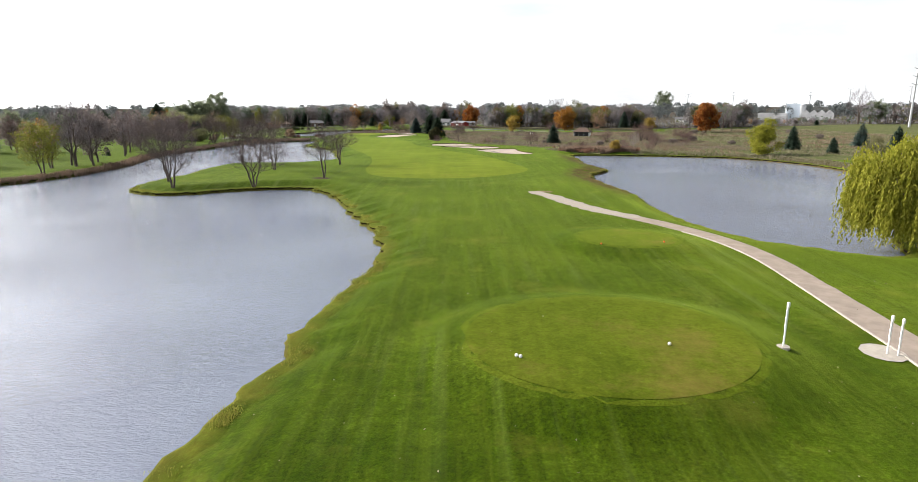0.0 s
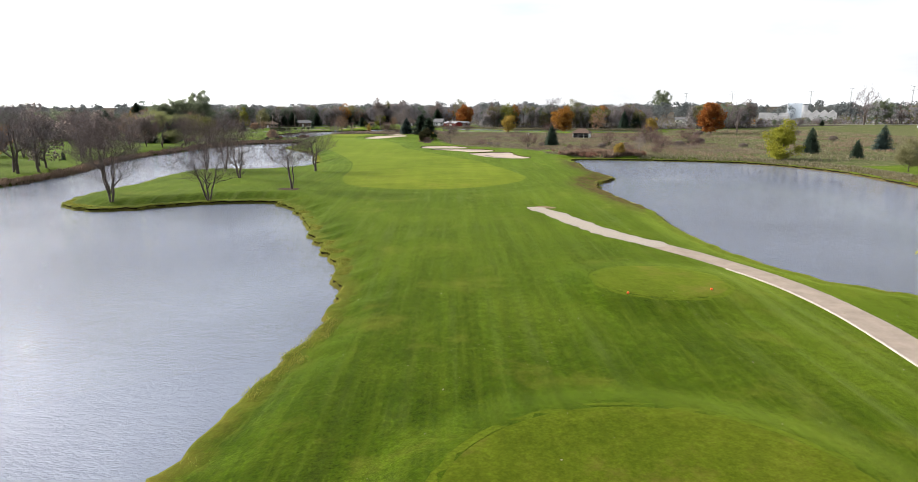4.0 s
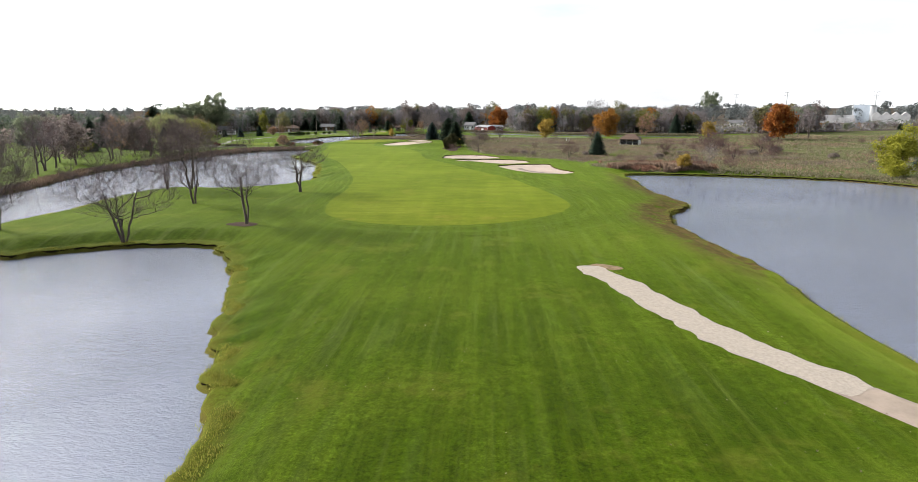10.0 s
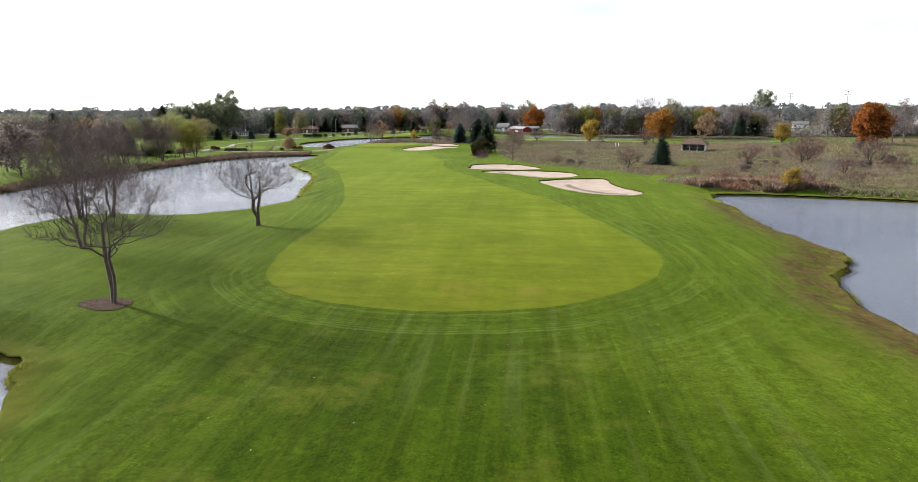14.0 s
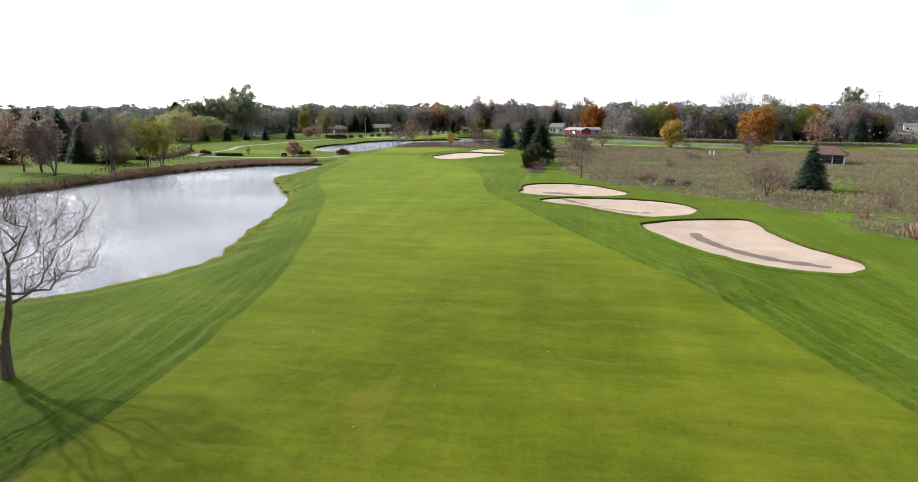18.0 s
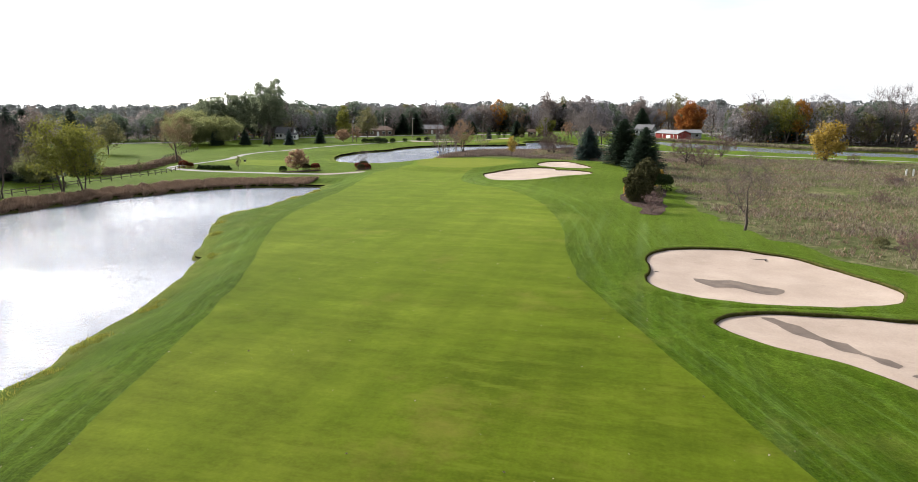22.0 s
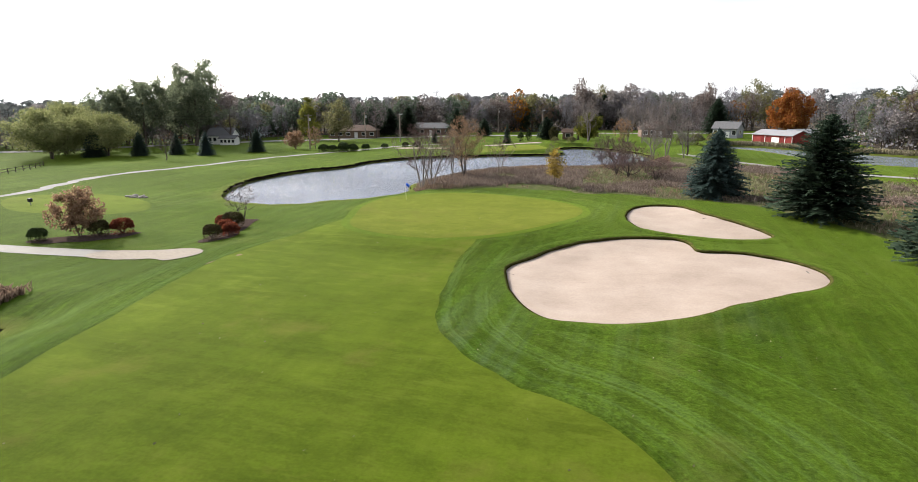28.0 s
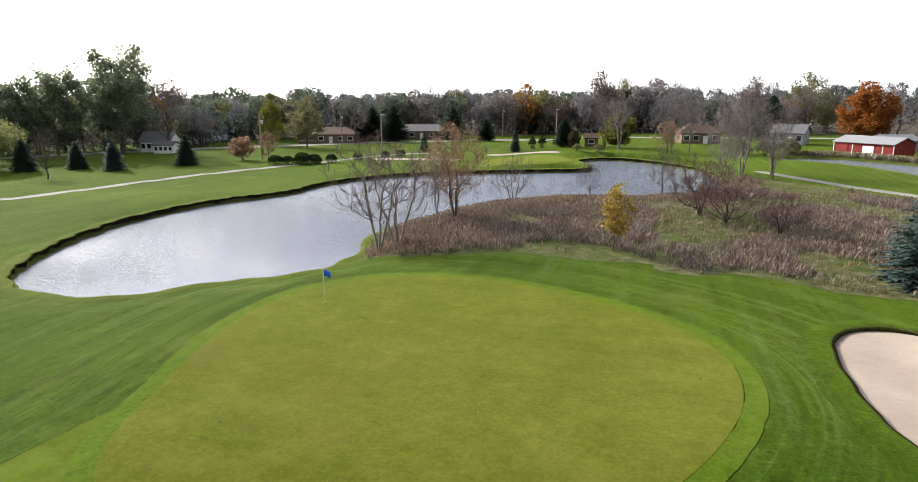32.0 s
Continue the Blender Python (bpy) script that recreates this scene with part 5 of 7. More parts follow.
# ---- trees along the far bank of the lake ----
for key, x, y, h in [("ygreen", -101.5, 147, 13), ("bare_far2", -108, 160, 15), ("bare_far", -107, 167, 17), ("bare_far2", -104, 164, 18.5), ("bare_far", -101.5, 168, 18), ("brown", -105, 176, 16), ("bare_a", -110, 181, 15),
                     ("bare_far2", -109, 198, 15), ("red_tall", -113, 206, 15.5), ("bare_far", -116, 214, 14.5), ("brown", -117, 224, 14), ("bare_far2", -114, 236, 13.5), ("bare_a", -119, 245, 14),
                     ("bare_a", -105.5, 263.5, 14.6), ("bare_c", -108.5, 268.5, 12.4), ("ygreen", -106.5, 277.5, 12.2), ("ygreen", -103.6, 279.0, 11), ("brown", -121, 261, 14), ("tan_tree", -127, 262, 13.5),
                     ("red_tall", -112, 255, 12.5), ("brown", -127, 231, 13), ("pale", -121, 285, 6), ("red_round", -132.6, 334.5, 14.0), ("ygreen", -140, 262, 7), ("bare_far", -132, 246, 14), ("red_tall", -138, 252, 14.5),
                     ("red_tall", -133, 208, 13), ("tan_tree", -131, 189, 12), ("orange", -146, 214, 11), ("bare_far2", -144, 184, 14), ("ygreen", -136, 166, 12), ("rust", -153, 172, 11), ("bare_far", -125, 150, 15), ("bare_far2", -135, 132, 15)]:
    plant(key, x, y, h)
for key, x, y, h in [("spruce", -132, 285.5, 10.6), ("spruce", -124, 287, 9.4), ("spruce", -128, 301, 9.5), ("slim", -115, 199, 3.0), ("spruce", -157, 286, 7.8), ("spruce", -149, 279, 8.4), ("spruce", -141, 290, 9.0)]:
    tagged(plant(key, x, y, h), group="dark evergreens on the lawn")
for k in range(52):
    x, y = random.uniform(-235, -150), random.uniform(60, 300)
    if k > 34:
        x, y = random.uniform(-225, -160), random.uniform(300, 372)
    plant(random.choice(["bare_far", "green", "brown", "green_b", "spruce_b", "green", "red_tall", "bare_far2", "spruce", "spruce_b"]), x, y, random.uniform(10, 15.5))

# ---- trees round the meadow and the right-hand pond ----
plant("willow", 55.4, 70.0, 15.2, 30, sink=0.6)
plant("willow_small", 99.5, 199.5, 11.5, 100)
for key, x, y, h in [("spruce", 40.6, 262.0, 8.4), ("spruce", 121.3, 221, 8.9), ("spruce", 124.5, 202, 5.7), ("blue", 152.7, 231, 9.1), ("spruce", 150, 208, 8.8), ("spruce", 110.5, 410, 12.2)]:
    tagged(plant(key, x, y, h), group="spruces in the meadow")
for key, x, y, h in [("orange", 68.5, 397, 15.6), ("rust", 144.5, 357, 16.5), ("rust_orange", 10.5, 512, 15.5), ("yellow", 33, 373, 9.8), ("yellow", 116, 372, 8.5), ("green_b", 112.8, 164.5, 7.8), ("tan_tree", 92, 402, 14),
                     ("bare_far", 158, 366, 15), ("bare_far2", 166, 372, 17), ("bare_far2", 326, 500, 30), ("yellow", 55.2, 214.8, 4.2)]:
    plant(key, x, y, h)
plant("birch", 61.5, 214.5, 6.9)
plant("bare_d", -0.2, 274.2, 9.7, 60)
for key, x, y, h in [("red_bare", 29.7, 250, 5.8), ("red_bare", 98.6, 270, 7.6), ("red_bare", 80.8, 270, 8.2), ("red_bare", 63, 260, 6.0), ("red_bare", 85.6, 277, 7.0), ("red_bare", 78, 241, 5.4), ("red_bare", 53, 349, 7.0), ("shrub_bare", 92, 246, 5.0),
                     ("red_bare", -1.2, 358, 7.2), ("red_bare", 9.2, 379, 6.4), ("red_bare", 1.6, 346.5, 5.4), ("shrub_bare", 46, 224, 3.0), ("shrub_bare", 59, 217.5, 3.4), ("shrub_bare", 69, 219, 3.2),
                     ("wild_red", 57, 246, 2.2), ("wild_red", 16, 264, 1.6), ("wild_red", 19, 262.5, 1.4), ("wild", 11.5, 268, 1.3), ("shrub_bare", 22, 300, 2.2), ("wild_red", 36, 258, 1.6)]:
    tagged(plant(key, x, y, h), group="wild shrubs of the meadow")

for k in range(46):
    x, y = random.uniform(5, 190), random.uniform(225, 372)
    if at_grid(d_meadow, x, y) < -3 and at_grid(d_water, x, y) > 3 and math.hypot(x - 64, y - 318) > 12 and abs(x - (25 + (y - 211) * 0.4)) > 6:
        tagged(plant(random.choice(["wild_red", "wild", "shrub_bare", "wild_red", "shrub_bare", "red_bare"]), x, y, random.uniform(0.9, 2.8)), group="wild shrubs of the meadow")

# ---- planted bed beside the fairway ----
for key, x, y, h in [("blue_dark", -25.4, 363.8, 9.2), ("spruce_b", -16.2, 349.5, 11.2), ("spruce_b", -11.4, 330, 10.0)]:
    plant(key, x, y, h)
for key, x, y, h in [("arb", -12.6, 293.0, 4.5), ("arb", -11.6, 301.0, 5.2), ("arb", -11.0, 306.6, 5.0), ("bush_yel", -14.1, 297.6, 2.3), ("bush_green", -8.6, 306.5, 3.0), ("shrub_bare", -10.5, 283.8, 2.7), ("slim_red", -9.4, 292.2, 2.8), ("bush_yel", -8.8, 309.6, 3.4)]:
    tagged(plant(key, x, y, h), group="planted bed beside the fairway")

# ---- behind and beside the green ----
for key, x, y, h in [("shrub_pond", -67.0, 364.2, 10.4), ("shrub_pond", -66.0, 366.0, 9.0), ("tan_pond", -64.3, 377.2, 10.2), ("birch", -67.0, 379.2, 8.4), ("shrub_pond", -59.7, 385, 6.4), ("bare_d", -52.5, 399.5, 5.6), ("bare_d", -43.2, 403.0, 8.0),
                     ("yellow_thin", -47.2, 367.6, 5.8), ("red_bare", -37.2, 382.6, 6.0), ("red_bare", -39.4, 387.6, 6.6), ("red_bare", -32.8, 379.4, 4.4), ("birch_big", -30.5, 428, 14.2), ("birch_big", -33.5, 424.5, 12.5), ("birch", -27, 420, 9), ("bare_far", -26, 428, 12),
                     ("birch", -41, 466, 13), ("birch", -37, 468, 12), ("birch", -53, 470, 13.5), ("tan_tree", -42, 462, 7.5), ("bare_far2", -57, 478, 13)]:
    plant(key, x, y, h)
for key, x, y, h, z in [("bush_dark", -73.4, 325.0, 1.6, None), ("bush_dark", -75.4, 330.6, 1.9, None), ("bush_red", -77.2, 331.4, 1.5, None), ("bush_red", -74.7, 328.6, 1.45, None), ("bush_red", -72.7, 326.8, 1.4, None)]:
    tagged(plant(key, x, y, h), group="clipped bushes in the bed")
plant("bed_tree", -77.6, 335.1, 4.6)
plant("tan_round", -89.8, 324.6, 5.0)
for key, x, y, h in [("bush_green", -91.6, 321.4, 1.5), ("bush_dark", -87.6, 325.0, 1.8), ("bush_red", -86.0, 326.4, 1.8)]:
    tagged(plant(key, x, y, h), group="clipped bushes round the small tree")
for x, y, h in [(-120.0, 322.2, 2.0), (-118.8, 323.2, 1.4)]:
    plant("bush_red", x, y, h, label="reddish round bush beside the looping path")

# ---- lawn and road behind the end pond ----
for key, x, y, h in [("spruce", -159.4, 402, 6.4), ("spruce", -153.7, 408.5, 5.7), ("blue", -143.8, 408, 6.2), ("spruce", -136.4, 419, 6.6), ("spruce", -168, 396, 7.5)]:
    tagged(plant(key, x, y, h), group="young spruces on the lawn")
for key, x, y, h in [("bare_d", -143.8, 394.2, 8.7), ("tan_round", -133, 432.6, 5.2), ("tan_tree", -128.6, 436, 6.6), ("green_tall", -172, 437, 26), ("green", -184, 429, 20.5), ("green", -192, 424, 18), ("bare_far", -165.5, 445, 18.2), ("green_tall", -186, 450, 21),
                     ("ygreen_tall", -154.5, 475, 15), ("green_b", -138.4, 468, 14.4), ("spruce_b", -188, 496, 11), ("spruce_b", -183, 499, 10.5), ("bare_far2", -133, 487, 15), ("green_b", -170, 505, 14), ("spruce_b", -139, 497, 11.5), ("spruce_b", -133, 500, 11), ("spruce_b", -125, 499, 11.5),
                     ("pale", -176, 391, 12.4), ("pale", -187, 404, 13.6), ("pale", -168, 400, 11), ("slim", -77.7, 466, 6), ("arb_tall", -74.6, 472, 3.8), ("arb_tall", -72.2, 473, 3.8), ("spruce_b", -67, 476, 7.5), ("yellow_big", -53.4, 477.5, 8.6), ("arb", -64, 472, 4.0),
                     ("spruce_b", -108, 508, 11), ("spruce_b", -96, 505, 7), ("spruce_b", -12, 520, 13), ("slim", -102, 466, 5.4), ("wild", -62, 462, 2.0), ("wild", -57, 462, 2.2), ("wild", -17, 464, 4), ("wild", -22, 462, 3.4), ("wild", -26, 463, 2.8)]:
    plant(key, x, y, h)
for x, y, h in [(-119.9, 425.9, 2.2), (-117.6, 427, 2.0), (-116, 430, 2.6), (-115, 428, 2.4), (-113.6, 431, 2.2), (-112.6, 430, 1.8), (-110.6, 433, 2.0), (-108, 440, 1.6), (-104, 446, 1.6), (-101, 448, 1.8)]:
    tagged(plant("bush_green", x, y, h), group="clipped shrubs beside the path")


# ---- distant woods ----
def wood_model(seed, bare, fine):
    """Branches and rounded crown of one wood tree, 1 m tall."""
    rng = np.random.default_rng(seed)
    low, wide = rng.uniform(0.10, 0.22), rng.uniform(0.62, 0.85)
    wood, out = skeleton(rng, 0.96, low, wide * 0.9, 1 if seed % 2 else 2, 0.12, 64 if fine else 24, 0.25, 0.018, 0.0, 0.15)
    tv, tf = tubes([(p, q, max(a, 0.0035), max(b, 0.0030)) for p, q, a, b, w in wood if w > 1], 3)
    lobes = 13
    d = unit(rng.normal(0, 1, (lobes, 3)))
    mid = np.array([0, 0, (1 + low) / 2])
    half = np.array([wide / 2, wide / 2, (1 - low) / 2])
    cen = mid + d * half * rng.uniform(0.45, 0.66, (lobes, 1))
    rad = rng.uniform(0.30, 0.42, lobes)
    n = (760 if bare else 720) if fine else 250
    k = rng.integers(0, lobes, n)
    e = unit(rng.normal(0, 1, (n, 3)) + d[k] * 0.8)
    c = cen[k] + e * half * (rad[k] * rng.uniform(0.55, 1.0, n) ** 0.5)[:, None]
    c[:, 2] = np.clip(c[:, 2], 0.05, 1.0)
    if bare:
        way = unit(e + 0.6 * rng.normal(0, 1, (n, 3)) + np.array([0, 0, 0.35])) * rng.uniform(0.05, 0.12, (n, 1))
        w = unit(np.cross(way, rng.normal(0, 1, (n, 3)))) * (0.0036 if fine else 0.009)
        v = np.stack([c - way - w, c - way + w, c + w * 0.5, c - w * 0.5], 1).reshape(-1, 3)
    else:
        v, f = leaves(rng, c, 0.036 if fine else 0.060, 0.006, 1)
    return tv, tf, v


def woods(name, seed, spots, leaf, label, bare=False, bark=None):
    rng = np.random.default_rng(seed)
    models = {fine: [wood_model(seed * 10 + k, bare, fine) for k in range(6)] for fine in (True, False)}
    tvs, tfs, vs, n = [], [], [], 0
    for x, y, h in spots:
        fine = y < 600 and abs(x) < 330
        tv, tf, v = models[fine][rng.integers(6)]
        a = rng.uniform(0, 6.28)
        m = np.array([[math.cos(a), math.sin(a), 0], [-math.sin(a), math.cos(a), 0], [0, 0, 1]]) * np.array([h, h, h]) * rng.uniform(0.85, 1.2)
        m[2, 2] = h
        z = np.array([x, y, ground_z(x, y) - 0.1])
        tvs.append(tv @ m + z)
        tfs.append(tf + n)
        n += len(tv)
        vs.append(v @ m + z)
        k = 40 if fine else 18          # saplings and brush between the trunks
        c = z + np.stack([rng.normal(0, 4.0, k), rng.normal(0, 4.0, k), rng.uniform(0.2, 1, k) ** 1.6 * 5.5], 1)
        vs.append(leaves(rng, c, 0.55 if fine else 1.2, 0.2, 1)[0])
    v = np.concatenate(vs)
    e = tagged(new(name), label, "woods", kind="stuff")
    tagged(part("trunk_rows", soup("trunk_rows", np.concatenate(tvs), np.concatenate(tfs), bark or M_BARK), e), kind="stuff")
    tagged(part("crown_mass", soup("crown_mass", v, np.arange(len(v)).reshape(-1, 4), leaf), e), kind="stuff")


def scatter(n, x0, x1, front, depth, h0, h1):
    out = []
    for k in range(n):
        x = random.uniform(x0, x1)
        f = front(x) if callable(front) else front
        out.append((x, f + depth * random.random() ** 1.4, random.uniform(h0, h1)))
    return out


def wood_front(x):
    return float(np.interp(x, WOOD_X, WOOD_Y)) + 4 + 4 * math.sin(x * 0.2)


zones = [(240, 22, 205, wood_front, 45, 13, 18), (110, 205, 440, wood_front, 80, 12, 18), (190, -188, 24, wood_front, 60, 13, 18), (140, -340, -185, wood_front, 80, 13, 18), (75, -250, -166, lambda x: float(np.interp(x, [-250, -232, -200, -166], [388, 398, 424, 466])), 26, 9, 13),
         (170, -400, -237, lambda x: 60, 400, 11, 14.5), (300, -700, 800, lambda x: 640 + abs(x) * 0.05, 100, 14, 18), (420, -900, 1000, lambda x: 780, 160, 15, 19), (110, 440, 900, wood_front, 200, 14, 18), (170, -760, -420, lambda x: 100, 600, 14, 17)]


def open_view(x, y, h):
    """Low brush where one sees through to the plant and the small white houses."""
    a = math.degrees(math.atan2(x, y))
    if 25.0 < a < 33.5 and 400 < y < 655 and x > 0:
        return min(h, random.uniform(3.5, 6.0))
    b = math.degrees(math.atan2(x + 8, y - 150))
    if 26.5 < b < 31 and 380 < y < 570:
        return min(h, random.uniform(1.5, 3.0))
    return h


spots = []
for z in zones:
    for x, y, h in scatter(*z):
        h *= 1 + 0.38 * noise.noise((x * 0.035, y * 0.02, 4.0))
        spots.append((x, y, open_view(x, y, h)))
random.shuffle(spots)
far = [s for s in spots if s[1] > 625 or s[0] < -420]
spots = [s for s in spots if not (s[1] > 625 or s[0] < -420)]
kinds = collections.defaultdict(list)
for q in spots:
    mix = (0.20, 0.42, 0.84, 0.985) if q[0] < -140 else (0.46, 0.68, 0.85, 0.975)
    u = random.random()
    kinds[sum(u > m for m in mix)].append(q)
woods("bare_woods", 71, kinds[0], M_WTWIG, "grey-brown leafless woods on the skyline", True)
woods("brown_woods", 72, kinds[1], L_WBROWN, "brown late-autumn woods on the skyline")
woods("green_woods", 73, kinds[2], L_WGREEN, "dark green trees on the skyline")
woods("olive_woods", 74, kinds[3], L_OLIVE, "olive and yellowing woods on the skyline")
woods("orange_woods", 75, kinds[4], L_ORANGE, "scattered orange autumn trees on the skyline")
# The farthest trees get the leaf colour with haze painted into it.
woods("far_woods", 76, far, L_FAR, "far horizon woods with haze painted into the grey leaf colour")
for n_trees, x0, x1 in ((46, 24, 210), (34, -150, 22), (22, -300, -186), (20, 210, 420)):
    for k in range(n_trees):
        x = random.uniform(x0, x1)
        y = wood_front(x) + random.uniform(-4, 14)
        if at_grid(d_road, x, y) < 4 or at_grid(d_water, x, y) < 2:
            continue
        h = random.choice([10, 12, 13, 15, 16, 18, 19.5]) * random.uniform(0.9, 1.1)
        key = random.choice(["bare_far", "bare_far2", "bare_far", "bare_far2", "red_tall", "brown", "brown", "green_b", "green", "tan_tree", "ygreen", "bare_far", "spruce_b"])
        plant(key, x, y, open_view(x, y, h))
plant("green_tall", 272, 815, 33, label="tall dark cottonwood standing over the skyline")


# ---- reeds and tall dry grass ----
def tufts(name, seed, spots, mat, label, size, blades=9, loose=0.22):
    rng = np.random.default_rng(seed)
    p = np.repeat(np.array([(x, y, ground_z(x, y)) for x, y in spots]), blades, 0)
    n = len(p)
    p[:, :2] += rng.normal(0, loose * size, (n, 2))
    a = rng.uniform(0, 6.28, n)
    lean = rng.uniform(0.1, 0.5, (n, 1))
    h = size * rng.uniform(0.5, 1.15, (n, 1))
    d = np.stack([np.cos(a), np.sin(a), np.zeros(n)], 1)
    w = np.stack([-np.sin(a), np.cos(a), np.zeros(n)], 1) * (0.022 * size + 0.010)
    up = np.array([0, 0, 1.0])
    v = np.stack([p - w, p + w, p + d * lean * h * 0.6 + up * h * 0.8 + w * 0.8, p + d * lean * h * 1.3 + up * h], 1).reshape(-1, 3)
    me = soup(name, v, np.arange(len(v)).reshape(-1, 4), mat)
    return tagged(new(name, me), label, "grass", kind="stuff")


M_REED = leaf_mat("dry_reed", (0.110, 0.076, 0.056), (0.180, 0.126, 0.092), (0.270, 0.198, 0.144), 0.3)
M_STRAW = leaf_mat("dry_straw", (0.090, 0.082, 0.048), (0.155, 0.138, 0.088), (0.240, 0.212, 0.148), 0.3)
M_RUSSET = leaf_mat("russet_weed", (0.110, 0.058, 0.042), (0.175, 0.094, 0.066), (0.240, 0.140, 0.096), 0.3)
M_BLADE = leaf_mat("long_green_blade", (0.105, 0.125, 0.018), (0.160, 0.170, 0.028), (0.230, 0.205, 0.050), 0.5)


def pick(n, box, test):
    out = []
    while len(out) < n:
        x, y = random.uniform(box[0], box[1]), random.uniform(box[2], box[3])
        if test(x, y):
            out.append((x, y))
    return out


tufts("reeds", 81, pick(5600, (-112, -71, 240, 312), lambda x, y: 0.3 < at_grid(d_lake, x, y) < 4.5 and y > 1.55 * -x + 100 and x < -74.5), M_REED, "russet dry reeds along the lake edge", 0.62)
tufts("reeds", 82, pick(1500, (-112, -90, 130, 262), lambda x, y: 0.3 < at_grid(d_lake, x, y) < 3.0), M_REED, "brown dry reeds on the lake bank", 0.9)
tufts("reeds", 83, pick(650, (30, 62, 195, 238), lambda x, y: noise.noise((x * 0.16, y * 0.16, 6)) > -0.1 and 0.5 < at_grid(d_right, x, y) < 9 and at_grid(d_meadow, x, y) < 0), M_REED, "reddish dry reeds beside the pond", 1.3, 14)
tufts("reeds", 84, pick(1500, (60, 130, 150, 225), lambda x, y: 0.3 < at_grid(d_right, x, y) < 5), M_STRAW, "straw-coloured tall grass on the pond bank", 0.5)
tufts("reeds", 85, pick(2600, (-72, -30, 360, 445), lambda x, y: 0.3 < at_grid(d_end, x, y) < 8 and at_grid(d_meadow, x, y) < 0), M_REED, "russet wild grass on the pond bank", 0.48, 9)
tufts("meadow_grass", 86, pick(26000, (-70, 110, 216, 410), lambda x, y: at_grid(d_meadow, x, y) < -0.5 and at_grid(d_water, x, y) > 1 and noise.noise((x * 0.08, y * 0.08, 0)) > -0.25), M_STRAW, "tufts of dry straw-coloured meadow grass", 0.42, 7)
tufts("meadow_grass", 87, pick(6500, (-70, 110, 216, 410), lambda x, y: at_grid(d_meadow, x, y) < -0.5 and at_grid(d_water, x, y) > 1 and noise.noise((x * 0.06, y * 0.06, 5)) > 0.0), M_REED, "tufts of russet meadow grass", 0.46, 7)
tufts("bank_grass", 88, pick(3800, (-75, 45, 25, 300), lambda x, y: -0.1 < at_grid(d_water, x, y) < 0.9 and x > -72 and noise.noise((x * 0.25, y * 0.25, 7)) > 0.05), M_BLADE, "long unmown grass fringe on the water's edge", 0.22, 16, 1.1)
tufts("reeds", 90, pick(1600, (-22, 120, 390, 470), lambda x, y: 0.3 < at_grid(d_stream, x, y) < 5 and y > (448 - 1.05 * x if x < 30 else 434 - 0.4 * x)), M_STRAW, "straw-coloured reeds along the stream", 1.2)
tufts("meadow_grass", 91, pick(9000, (100, 230, 190, 400), lambda x, y: at_grid(d_meadow, x, y) < -0.5 and at_grid(d_water, x, y) > 1 and noise.noise((x * 0.05, y * 0.05, 3)) > -0.2), M_STRAW, "tufts of pale dry grass on the far meadow", 0.65, 6)
tufts("meadow_grass", 92, pick(3500, (60, 220, 200, 390), lambda x, y: at_grid(d_meadow, x, y) < -0.5 and at_grid(d_water, x, y) > 1 and noise.noise((x * 0.045, y * 0.045, 8)) > 0.15), M_REED, "patches of russet weeds on the far meadow", 0.7, 6)
M_WEED = leaf_mat("withered_weed", (0.090, 0.068, 0.056), (0.145, 0.112, 0.094), (0.215, 0.172, 0.146), 0.3)
tufts("weeds", 94, pick(5000, (-70, 0, 360, 410), lambda x, y: at_grid(d_meadow, x, y) < -1.2 and at_grid(d_water, x, y) > 0.8 and noise.noise((x * 0.09, y * 0.09, 11)) > 0.0), M_WEED, "dense withered grey-brown weeds behind the green", 0.62, 9, 0.5)
tufts("weeds", 95, pick(4500, (-6, 110, 225, 380), lambda x, y: at_grid(d_meadow, x, y) < -1.5 and at_grid(d_water, x, y) > 1 and noise.noise((x * 0.05, y * 0.11, 21)) > 0.08), M_WEED, "patches of withered grey-brown weeds in the meadow", 0.55, 8, 0.6)
tufts("reeds", 93, pick(420, (36, 66, 208, 232), lambda x, y: noise.noise((x * 0.14, y * 0.14, 2)) > 0.08 and at_grid(d_meadow, x, y) < 0 and at_grid(d_right, x, y) > 0.4), M_RUSSET, "reddish brown weeds at the pond corner", 0.9, 10)


# ---- small building kit ----
M_WHITE = plain("white_paint", (0.62, 0.62, 0.60), 0.6, 0.06, 1.5)
M_RED = plain("barn_red_boards", (0.20, 0.034, 0.030), 0.8, 0.3, 1.2, 0.2)
M_ROOFW = plain("pale_metal_roof", (0.20, 0.20, 0.21), 0.6, 0.08, 0.6)
M_ROOFB = plain("brown_shingles", (0.085, 0.058, 0.045), 0.9, 0.25, 2.0, 0.3)
M_ROOFG = plain("grey_shingles", (0.11, 0.11, 0.115), 0.9, 0.2, 2.0, 0.3)
M_ROOFP = plain("pinkish_roof", (0.36, 0.23, 0.19), 0.85, 0.15, 1.0)
M_BRICK = plain("tan_brick_wall", (0.14, 0.098, 0.072), 0.9, 0.2, 3.0)
M_GREYW = plain("grey_siding", (0.26, 0.27, 0.29), 0.8, 0.12, 1.0)
